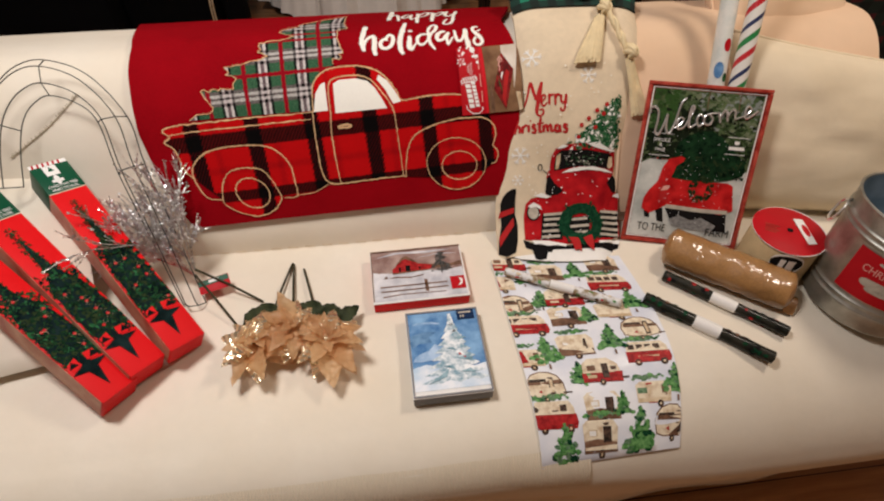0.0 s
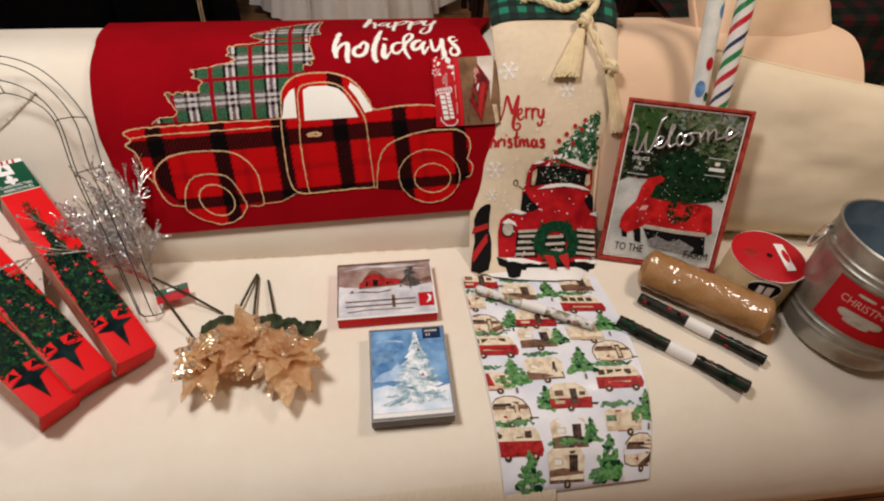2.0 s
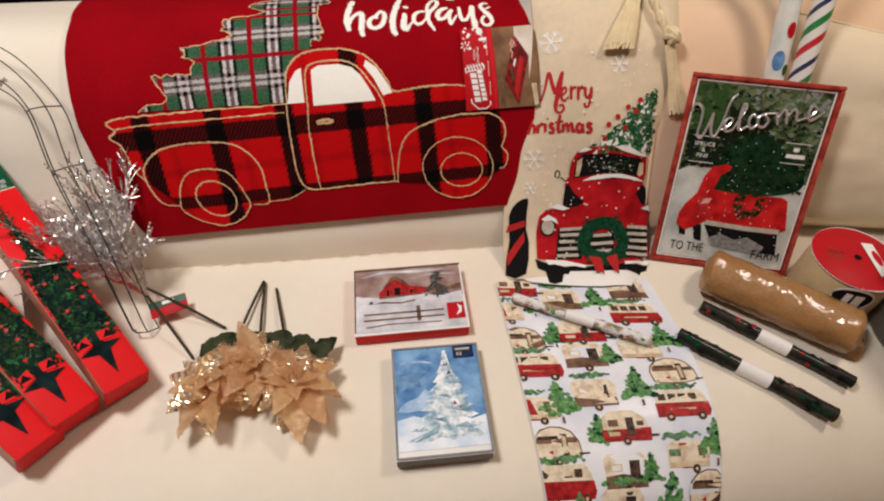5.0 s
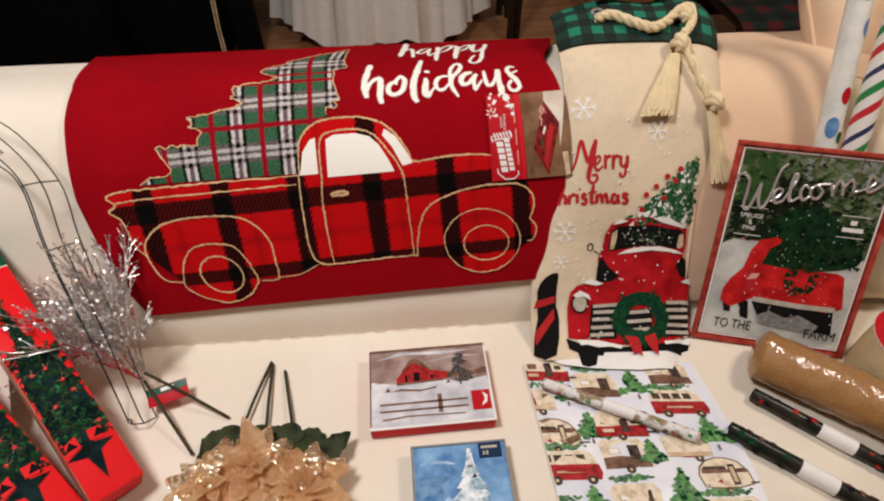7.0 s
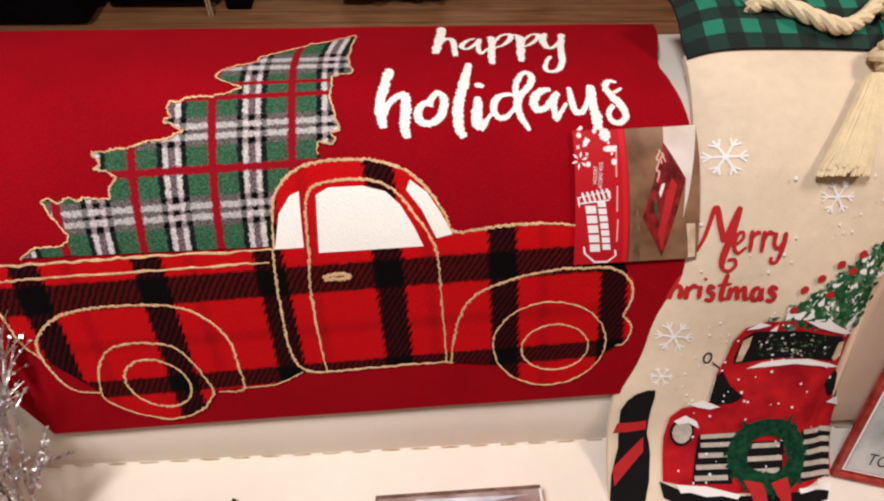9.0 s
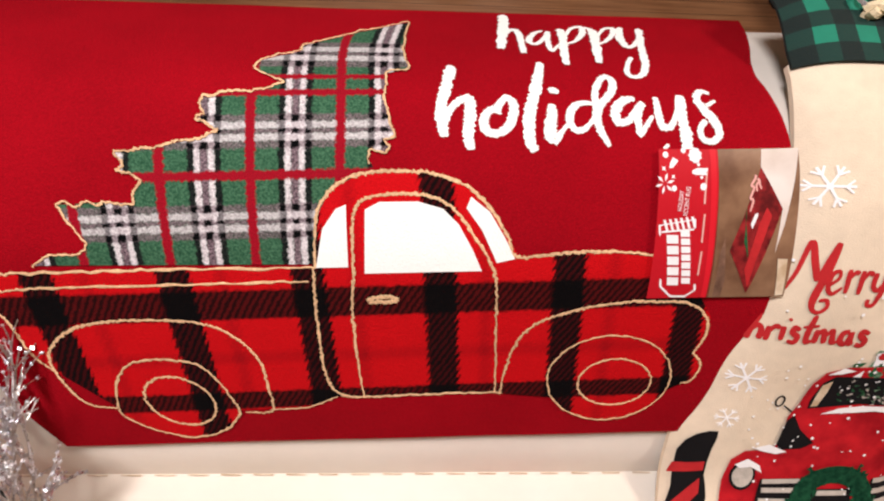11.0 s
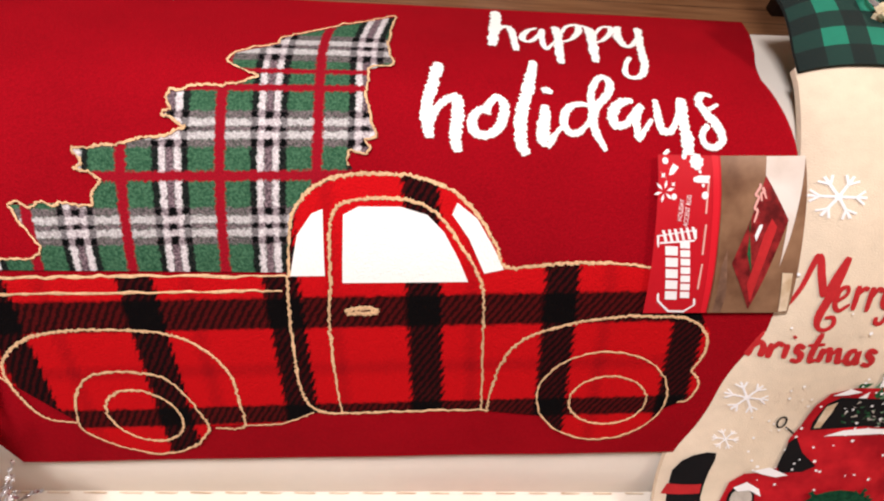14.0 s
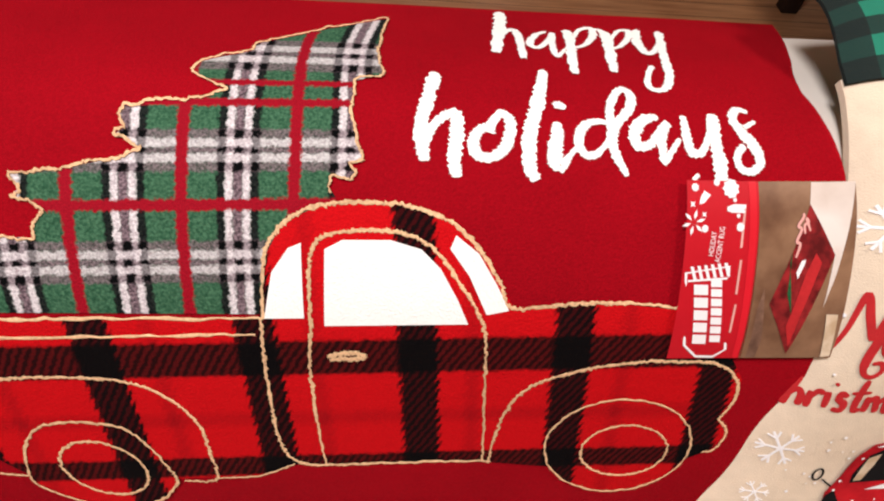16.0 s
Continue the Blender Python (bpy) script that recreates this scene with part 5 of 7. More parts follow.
def cushion(name, label, f, w, h, thick, m, n=26, power=2.6, seed=1.0, wrinkle=0.006, piping=True):
    """A stuffed square pillow in the frame f (its lower left corner at the frame's origin)."""
    root = thing(name, label, "pillow", f(w / 2, 0, 0))
    bm = bmesh.new()

    def skin(sign):
        rows = []
        for j in range(n + 1):
            row = []
            for i in range(n + 1):
                u, v = i / n * 2 - 1, j / n * 2 - 1
                fat = (max(0.0, 1 - abs(u) ** power) * max(0.0, 1 - abs(v) ** power)) ** 0.5
                pinch = 1 - 0.05 * (1 - abs(v) ** 2) * abs(u) ** 6
                pinch2 = 1 - 0.05 * (1 - abs(u) ** 2) * abs(v) ** 6
                q = wrinkle * noise.noise((u * 2.2 + seed, v * 2.2, seed * 3)) * fat + wrinkle * 0.4 * noise.noise((u * 7 + seed, v * 7, seed)) * fat
                row.append(bm.verts.new(f(w / 2 + u * pinch * w / 2, h / 2 + v * pinch2 * h / 2, sign * (thick / 2 * fat + q) )))
            rows.append(row)
        for j in range(n):
            for i in range(n):
                ring = (rows[j][i], rows[j][i + 1], rows[j + 1][i + 1], rows[j + 1][i])
                bm.faces.new(ring if sign > 0 else ring[::-1])

    skin(1)
    skin(-1)
    bmesh.ops.remove_doubles(bm, verts=bm.verts[:], dist=0.0006)
    part("cushion_body", bm, m, root)
    if piping:
        bm = bmesh.new()
        ring = []
        for k in range(80):
            t = 4 * k / 80
            e, q = int(t), (t % 1) * 2 - 1
            u, v = ((q, -1), (1, q), (-q, 1), (-1, -q))[e]
            ring.append(f(w / 2 + u * (1 - 0.05 * (1 - v * v)) * w / 2, h / 2 + v * (1 - 0.05 * (1 - u * u)) * h / 2, 0))
        tube(bm, ring, 0.0035, 6, True)
        part("piping", bm, m, root)
    return root


def sofa_dressing():
    # peach sheet added over the far stretch of the sofa back to tint it
    fb, run = profile_surface(BACK)
    root = thing("peach_tint_sheet", "added peach sheet that tints the sofa back", "throw", (1.05, 1.2, 0.8))
    us, vs = [0.66 + 0.615 * i / 40 for i in range(41)], [0.03 + (run * 0.62) * j / 40 for j in range(41)]
    part("cloth", grid_mesh(lambda a, b, h=0.0: fb(a, b, h + 0.008 + 0.004 * noise.noise((a * 7, b * 8, 2.0))), us, vs, 0.004), M_PEACH, root)
    edge = [fb(a, vs[-1], 0.010) for a in us]
    part("hem", tube(bmesh.new(), edge, 0.004, 6), M_PEACH, root)
    part("side_hem", tube(bmesh.new(), [fb(us[0], b, 0.010) for b in vs], 0.004, 6), M_PEACH, root)
    cushion("peach_pillow", "plump peach pillow standing on the sofa back corner", frame_of((0.93, 1.18, 0.74), (1, 0.10, -0.06), (0.05, 0.72, 0.62)), 0.37, 0.25, 0.16, M_PEACH, seed=4.0)
    flat = frame_of((0.868, 0.955, 0.462), (1, -0.16, -0.02), (0.05, 0.42, 0.80))
    wedge = lambda a, b, h=0.0: flat(a, b * (1 - 0.30 * a), h)
    cushion("cream_pillow", "large cream pillow leaning against the sofa back", wedge, 0.60, 0.405, 0.13, M_PILLOW, seed=2.0, wrinkle=0.010)
    p = cushion("zip_pillow", "white pillow with a zip under the tree boxes", frame_of((-0.80, 0.60, 0.462), (0.93, 0.22, 0.02), (-0.12, 0.86, 0.36)), 0.40, 0.44, 0.05, M_SOFA, seed=6.0, wrinkle=0.016, piping=False)
    f = frame_of((-0.80, 0.60, 0.468), (0.93, 0.22, 0.02), (-0.12, 0.86, 0.36))
    bm = bmesh.new()
    tube(bm, [f(0.215, 0.02, 0.022), f(0.205, 0.045, 0.032), f(0.198, 0.07, 0.038)], 0.003, 6)
    part("zip_pull", bm, M_STEELZIP, p, "small metal zip pull")


sofa_dressing()

# ---------- welcome sign ----------


def welcome_sign():
    f = frame_of((0.664, 0.884, 0.4505), (0.2445, -0.068, 0), (0.046, 0.164, 0.31))
    W, H = 0.254, 0.354
    root = thing("metal_sign", "embossed metal welcome sign with red truck picture", "sign", f(W / 2, 0, 0))
    part("panel", block(f, 0, W, 0, H, -0.003, 0, 0.001), M_FRAME_RED, root)
    for x0, y0, x1, y1 in ((0, 0, W, 0.008), (0, H - 0.008, W, H), (0, 0.008, 0.008, H - 0.008), (W - 0.008, 0.008, W, H - 0.008)):
        part("frame_bar", block(f, x0, x1, y0, y1, 0.0, 0.005, 0.002), M_FRAME_RED, root, "worn red enamel border")

    def patch(name, m, *outlines, h=0.0004, label="", steps=1):
        bm = bmesh.new()
        for o in outlines:
            o = nums(o) if isinstance(o, str) else o
            lay(bm, smooth_line(o, steps, True) if steps > 1 else o, f, h)
        return part(name, bm, m, root, label, False)

    bm = bmesh.new()
    brush(bm, [(0.012, 0.012), (W - 0.012, 0.012), (W - 0.012, H - 0.012), (0.012, H - 0.012)], f, 0.0002, 0.0035, 0.0006, closed=True)
    part("white_line", bm, M_LABEL, root, smooth=False)
    patch("snow_ground", M_SIGNSNOW, rect(0.014, 0.014, W - 0.014, 0.190))
    patch("forest", M_FOREST, "0.014,0.180 0.040,0.196 0.110,0.186 0.180,0.192 0.240,0.178 0.240,0.340 0.014,0.340", h=0.0008)
    tones = [plain("leaf_tone", c, 0.5, vary=0.3, scale=90) for c in ((0.008, 0.014, 0.006), (0.03, 0.055, 0.018), (0.08, 0.12, 0.05), (0.16, 0.19, 0.11), (0.24, 0.26, 0.24), (0.035, 0.085, 0.02))]
    bm = bmesh.new()
    leaf = random.Random(17)
    for k in range(1500):
        a, b = leaf.uniform(0.016, W - 0.016), leaf.uniform(0.190, H - 0.014)
        u, v = a / W, (b - 0.19) / 0.15
        light = 0.9 * u + 1.1 * v - 0.75 + leaf.gauss(0, 0.30) - (0.5 if abs(u - 0.45) < 0.16 and v < 0.75 else 0)
        tone = 5 if u < 0.28 and v > 0.45 and leaf.random() < 0.7 else min(4, max(0, int(light * 4)))
        an, r = leaf.uniform(0, 6.28), leaf.uniform(0.003, 0.0075)
        pts = [(a + r * math.cos(an + e), b + r * 0.8 * math.sin(an + e)) for e in (0, 1.3, 2.9, 4.4)]
        pts = [(min(max(x, 0.0145), W - 0.0145), min(max(y, 0.18), H - 0.0145)) for x, y in pts]
        try:
            lay(bm, pts, f, 0.0009 + 0.0005 * leaf.random(), slot=tone)
        except ValueError:
            pass
    part("foliage", bm, tones, root, "printed woodland in light and shade", False)["kind"] = "stuff"
    patch("dark_fir", M_BOX_TREE, "0.095,0.172 0.080,0.213 0.102,0.246 0.151,0.260 0.196,0.228 0.231,0.196 0.232,0.169 0.189,0.153 0.136,0.149", h=0.0016, steps=2)
    patch("truck", M_SIGNRED, "0.033,0.078 0.033,0.100 0.040,0.118 0.057,0.142 0.062,0.174 0.072,0.193 0.097,0.201 0.110,0.195 0.091,0.180 0.084,0.152 0.118,0.149 0.207,0.151 0.218,0.145 0.230,0.090 0.206,0.079 0.083,0.089 0.068,0.078 0.050,0.068", h=0.0018, label="red truck back with a fir tree")
    patch("cab_back", M_BOX_TREE, "0.082,0.149 0.084,0.174 0.095,0.188 0.112,0.197 0.139,0.189 0.142,0.147 0.113,0.145", h=0.0017)
    patch("truck_side", M_INK_RED, "0.068,0.099 0.064,0.136 0.074,0.143 0.088,0.099", h=0.0020)
    patch("mudguard_shine", M_PHOTO_PINK, "0.066,0.121 0.073,0.133 0.085,0.135 0.082,0.125", h=0.0022)
    patch("bumper", M_INK_CHROME, "0.085,0.092 0.156,0.089 0.219,0.090 0.220,0.081 0.158,0.080 0.086,0.083", h=0.0022)
    patch("truck_shadow", M_INK_BLACK, "0.084,0.083 0.218,0.081 0.225,0.040 0.185,0.040 0.103,0.052", "0.036,0.084 0.050,0.081 0.054,0.058 0.043,0.059", "0.062,0.082 0.079,0.082 0.086,0.049 0.072,0.052", h=0.0015)
    patch("rock", plain("grey_rock_print", (0.26, 0.25, 0.24), 0.4, vary=0.6, scale=120), "0.097,0.058 0.117,0.069 0.144,0.060 0.166,0.068 0.201,0.053 0.195,0.036 0.143,0.039 0.105,0.044", h=0.0019)
    rnd = random.Random(3)
    bm = bmesh.new()
    for k in range(170):
        t = rnd.random()
        x, y = 0.100 + 0.125 * t, 0.177 + 0.008 * math.sin(t * 3) + rnd.gauss(0, 0.010 * (1.1 - t * 0.4))
        a, r = rnd.uniform(0, 6.28), rnd.uniform(0.006, 0.015)
        lay(bm, [(x, y), (x + r * math.cos(a), y + r * math.sin(a)), (x + r * math.cos(a + 0.5), y + r * math.sin(a + 0.5))], f, 0.0022 + 0.0005 * rnd.random(), slot=0 if rnd.random() < 0.7 else 1)
    for k in range(70):
        t = k * 6.283 / 70
        x, y = 0.152 + 0.019 * math.cos(t), 0.133 + 0.023 * math.sin(t)
        a = rnd.uniform(0, 6.28)
        lay(bm, [(x, y), (x + 0.009 * math.cos(a), y + 0.009 * math.sin(a)), (x + 0.009 * math.cos(a + 0.9), y + 0.009 * math.sin(a + 0.9))], f, 0.0026, slot=1)
    part("fir_branch", bm, [M_BOX_TREE, M_BOX_NEEDLE], root, "dark green fir branches and wreath", False)
    bm = bmesh.new()
    for k in range(120):
        lay(bm, disc(5, rnd.uniform(0.03, 0.225), rnd.uniform(0.05, 0.26), rnd.uniform(0.0004, 0.0012)), f, 0.003)
    part("snow_speckle", bm, M_LABEL, root, smooth=False)["kind"] = "stuff"
    bm = bmesh.new()
    for _, text in WELCOME:
        line = smooth_line(nums(text), 7)
        tube(bm, [f(a, b, 0.0045) for a, b, _ in line], [w * 0.0005 for _, _, w in line], 8)
    part("raised_lettering", bm, M_CHROME, root, "shiny raised word Welcome")
    for word, a in (("TO THE", 0.062), ("FARM", 0.207)):
        part("lettering", printed(word, 0.025, f, a, 0.036, 0.003, 0.062 if a < 0.1 else 0.050), M_INK_BLACK, root, "black words " + word, False)
    part("lettering", printed("SPRUCE\n&\nPINE", 0.0105, f, 0.048, 0.222, 0.003), M_LABEL, root, "small white words SPRUCE & PINE", False)
    for bar in ((0.026, 0.246, 0.070, 0.2472), (0.026, 0.199, 0.070, 0.2002), (0.184, 0.250, 0.226, 0.2512), (0.184, 0.214, 0.226, 0.2152), (0.190, 0.224, 0.222, 0.231), (0.200, 0.236, 0.210, 0.243)):
        patch("rule_line", M_LABEL, rect(*bar), h=0.003)
    for x in (0.126, 0.190):
        part("hanging_cord", tube(bmesh.new(), [f(x, H - 0.002, 0.004), f(x + 0.002, H - 0.05, 0.0035)], 0.0007, 5), M_BROWN, root)


welcome_sign()


def wrap_rolls():
    for base, m, lab in (((0.838, 0.892, 0.462), M_WRAP, "pale snowman gift wrap roll in clear film"), ((0.856, 0.882, 0.462), M_STRIPE, "red, green and navy striped gift wrap roll")):
        up = Vector((0.011 if m is M_WRAP else 0.024, 0.075, 0.143)).normalized()
        root = thing("gift_wrap_roll", lab, "gift wrap", base, group="gift wrap rolls")
        c = Vector(base)
        prof = [(0.0145, 0.0), (0.0175, 0.001), (0.0175, 0.25), (0.0177, 0.5), (0.0175, 0.74), (0.0145, 0.742)]
        part("paper", lathe(bmesh.new(), prof, c, up, 28), m, root)
        part("core", lathe(bmesh.new(), [(0.0146, 0.742), (0.013, 0.742), (0.013, 0.0), (0.0146, 0.0)], c, up, 28), M_TAN, root)
        if m is M_WRAP:
            q = Vector((0, 0, 1)).rotation_difference(up).to_matrix()
            on = lambda t, z, h=0.0: c + q @ Vector(((0.0177 + h) * math.sin(t), -(0.0177 + h) * math.cos(t), z))
            k = 0
            for t, z, mm, r in ((0.1, 0.40, M_LABEL_RED, 0.011), (-0.5, 0.35, M_SKYBLUE, 0.014), (0.6, 0.50, M_SKYBLUE, 0.012), (-0.2, 0.55, M_INK_GREEN, 0.010), (-0.1, 0.31, M_INK_BLACK, 0.004), (0.35, 0.335, M_INK_GREEN, 0.008), (0.2, 0.62, M_LABEL_RED, 0.012)):
                bm = bmesh.new()
                lay(bm, disc(12, t, z, r / 0.02 * 0.8, r * 1.2), on, 0.0006, cut=0.004, cutx=0.1)
                part("motif", bm, mm, root)


wrap_rolls()

# ---------- things on the seat ----------


def burlap_roll():
    a, b = Vector((0.742, 0.812, 0.491)), Vector((0.932, 0.664, 0.488))
    root = thing("burlap_roll", "brown burlap roll in crinkled clear film", "fabric roll", (0.84, 0.74, 0.45))
    d = (b - a).normalized()
    side = d.cross(Vector((0, 0, 1))).normalized()
    bm = bmesh.new()
    rows = []
    L = (b - a).length
    ts = [-0.012, -0.006] + [L * i / 40 for i in range(41)] + [L + 0.006, L + 0.012]
    rs = [0.45, 0.85] + [1.0] * 41 + [0.88, 0.5]
    for t, r in zip(ts, rs):
        row = []
        for k in range(44):
            q = k * 6.283 / 44
            e = 1 + 0.05 * noise.noise((t * 45, math.cos(q) * 2.4, math.sin(q) * 2.4)) + 0.022 * abs(noise.noise((t * 130, math.cos(q) * 5, math.sin(q) * 5)))
            row.append(bm.verts.new(a + d * t + (side * math.cos(q) * 0.046 + Vector((0, 0, 1)) * math.sin(q) * 0.037) * r * e))
        rows.append(row)
    for u, v in zip(rows, rows[1:]):
        for k in range(44):
            bm.faces.new((u[k], u[(k + 1) % 44], v[(k + 1) % 44], v[k]))
    bm.faces.new(rows[0][::-1])
    bm.faces.new(rows[-1])
    bmesh.ops.recalc_face_normals(bm, faces=bm.faces[:])
    part("rolled_cloth", bm, M_BURLAP, root)
    bm = bmesh.new()
    flap = lambda u, v, h=0.0: b + d * (0.008 + 0.02 * u) + side * (-0.03 + 0.06 * v) + Vector((0, 0, -0.034 + 0.02 * math.sin(v * 3) + h))
    grid_mesh(flap, [i / 6 for i in range(7)], [j / 8 for j in range(9)], 0.0006, bm)
    part("film_end", bm, M_BURLAP, root, "folded clear film end")


def ribbon_spool():
    c = Vector((0.964, 0.768, 0.4505))
    R, T = 0.071, 0.102
    root = thing("ribbon_spool", "cream ribbon spool with a red paper end label", "ribbon spool", c)
    part("ribbon", lathe(bmesh.new(), [(0.001, 0.001), (R - 0.003, 0.001), (R - 0.001, 0.004), (R, 0.05), (R - 0.001, T - 0.004), (R - 0.003, T - 0.001), (0.001, T - 0.001)], c, (0.02, 0.0, 1), 48), M_RIBBON, root)
    cap = part("end_card", lathe(bmesh.new(), [(0.001, T + 0.0035), (R + 0.001, T + 0.0035), (R + 0.003, T + 0.002), (R + 0.001, T - 0.001)], c, (0.02, 0, 1), 48), M_LABEL_RED, root, "round red end label")
    f = frame_of(c + Vector((0.002, 0, T + 0.004)), (0.84, -0.54, 0), (0.54, 0.84, 0))
    part("label_rim", tube(bmesh.new(), [f((R + 0.002) * math.cos(t), (R + 0.002) * math.sin(t), -0.002) for t in [k * 6.283 / 48 for k in range(48)]], 0.0012, 6, True), M_LABEL, cap)
    bm = bmesh.new()
    lay(bm, [(0.004, 0.040), (0.022, 0.046), (0.052, -0.020), (0.036, -0.030)], f, 0.0008)
    part("white_sticker", bm, M_LABEL, cap, "white sticker with red print", False)
    bm = bmesh.new()
    lay(bm, disc(14, 0.030, 0.012, 0.006, 0.018, 0.42), f, 0.0013)
    part("sticker_print", bm, M_LABEL_RED, cap, smooth=False)
    bm = bmesh.new()
    for k in range(4):
        lay(bm, rect(-0.048, -0.022 + 0.007 * k, -0.048 + (0.028 if k % 2 else 0.022), -0.0185 + 0.007 * k), f, 0.0008)
    part("small_print", bm, M_FRAME_RED, cap, smooth=False)
    bm = bmesh.new()
    lay(bm, disc(16, 0.0, 0.0, 0.006), f, 0.001)
    part("centre_hole", bm, M_INK_BLACK, cap, smooth=False)
    on = lambda t, z, h=0.0: c + Vector(((R + h) * math.sin(t), -(R + h) * math.cos(t), z))
    bm = bmesh.new()
    lay(bm, disc(20, -0.42, 0.074, 0.44, 0.024), on, 0.0010, cutx=0.08)
    part("window", bm, M_INK_BLACK, root, "dark oval window in the spool side")
    bm = bmesh.new()
    brush(bm, disc(26, -0.42, 0.074, 0.45, 0.025), lambda t, z, h=0.0: on(t, z, h), 0.0010, 0.006, 0.0006, closed=True)
    part("window_rim", bm, M_LABEL, root)
    bm = bmesh.new()
    for x0, x1 in ((-0.62, -0.48), (-0.42, -0.22)):
        lay(bm, rect(x0, 0.060, x1, 0.086), on, 0.0016, cutx=0.06)
    part("care_label", bm, M_LABEL, root)


def bucket():
    c = Vector((1.104, 0.652, 0.4505))
    axis = Vector((0.10, 0.07, 1)).normalized()
    root = thing("galvanised_bucket", "galvanised steel bucket with a red Christmas label", "bucket", c)
    R, T = 0.113, 0.236

    def rad(z):
        r = R + 0.010 * z / T
        for zb in (0.045, 0.060, 0.185, 0.198):
            r += 0.0035 * math.exp(-((z - zb) / 0.0035) ** 2)
        return r

    zs = [T * i / 90 for i in range(91)]
    prof = [(0.001, 0.0), (R - 0.008, 0.0), (R - 0.002, 0.002)] + [(rad(z), z) for z in zs[2:]]
    part("outer_wall", lathe(bmesh.new(), prof, c, axis, 64), M_GALV, root)
    part("inner_wall", lathe(bmesh.new(), [(R + 0.007, T), (R + 0.005, T - 0.05), (R + 0.0035, T - 0.056), (R + 0.0045, T - 0.062), (R - 0.001, 0.012), (0.001, 0.012)], c, axis, 64), M_GALV_IN, root, "bluish inside of the bucket")
    q = Vector((0, 0, 1)).rotation_difference(axis).to_matrix()
    part("rolled_rim", tube(bmesh.new(), [c + q @ Vector(((R + 0.0095) * math.cos(t), (R + 0.0095) * math.sin(t), T)) for t in [k * 6.283 / 64 for k in range(64)]], 0.0032, 8, True), M_GALV, root)
    on = lambda t, z, h=0.0: c + q @ Vector(((rad(z) + h) * math.sin(t), -(rad(z) + h) * math.cos(t), z))
    bm = bmesh.new()
    lay(bm, rect(-1.44, 0.072, -0.28, 0.172), on, 0.0012, cutx=0.05)
    lab = part("label", bm, M_LABEL_RED, root, "red paper label with white print")
    part("lettering", printed("CHRISTMAS", 0.022, lambda a, b, h=0.0: on(a / 0.115 - 0.86, b + 0.138, h), 0, 0, 0.002, 0.088), M_PHOTO_PINK, lab, "white word CHRISTMAS", False)
    for x0, x1, y0, y1 in ((-1.11, -0.61, 0.104, 0.120), (-1.01, -0.71, 0.096, 0.104), (-1.06, -0.86, 0.156, 0.161), (-0.76, -0.64, 0.156, 0.161)):
        bm = bmesh.new()
        lay(bm, smooth_line(rect(x0, y0, x1, y1), 4, True), on, 0.002, cutx=0.05)
        part("print_bar", bm, M_INK_CHROME, lab)
    # ear and ring
    for t in (-2.15, 1.0):
        p = on(t, 0.205, 0.002)
        out = (p - c)
        out.z = 0
        out.normalize()
        side = Vector((-out.y, out.x, 0))
        part("handle_ear", tube(bmesh.new(), [p - side * 0.012, p + out * 0.007, p + side * 0.012], 0.003, 8), M_GALV, root)
        ring = part("ring_handle", tube(bmesh.new(), [p + out * (0.006 + 0.012 * (1 - math.cos(k * 6.283 / 24)) * 0.5) + side * 0.026 * math.sin(k * 6.283 / 24) + Vector((0, 0, -0.024 * (1 - math.cos(k * 6.283 / 24)))) for k in range(24)], 0.0025, 8, True), M_CHROME, root)


def wrap_stick(a, b, r, body, lab, group, tips=(), seed=1, hole=True):
    """A slim roll with a white paper band round its middle."""
    a, b = Vector(a), Vector(b)
    root = thing("paper_roll", lab, "paper roll", (a + b) / 2 - Vector((0, 0, r)), group=group)
    L, d = (b - a).length, (b - a).normalized()
    rnd = random.Random(seed)
    prof = [(r * 0.45, 0.006), (r * 0.90, 0.0), (r, 0.0008)] + [(r * (1 + 0.05 * rnd.uniform(-1, 1)), L * t) for t in (0.1, 0.2, 0.3, 0.4, 0.5, 0.6, 0.7, 0.8, 0.9)] + [(r, L - 0.0008), (r * 0.90, L), (r * 0.45, L - 0.006)]
    part("rolled_paper", lathe(bmesh.new(), prof, a, d, 20), body, root)
    part("paper_band", lathe(bmesh.new(), [(r * 0.9, L * 0.40), (r * 1.10, L * 0.40), (r * 1.12, L * 0.5), (r * 1.10, L * 0.60), (r * 0.9, L * 0.60)], a, d, 20), M_LABEL, root, "white paper band")
    q = Vector((0, 0, 1)).rotation_difference(d).to_matrix()
    for k in range(44):
        z = L * rnd.choice((rnd.uniform(0.04, 0.36), rnd.uniform(0.64, 0.94)))
        t0 = rnd.uniform(0, 6.28)
        on = lambda t, zz, h=0.0: a + q @ Vector(((r * 1.06 + h) * math.cos(t), (r * 1.06 + h) * math.sin(t), zz))
        bm = bmesh.new()
        w = rnd.uniform(0.18, 0.55)
        lay(bm, [(t0 + w * math.cos(s) * rnd.uniform(0.6, 1), z + 0.0065 * math.sin(s) * rnd.uniform(0.4, 1)) for s in [j * 6.283 / 9 for j in range(9)]], on, 0.0006, cut=0.006, cutx=0.2)
        part("motif", bm, tips[k % len(tips)], root)


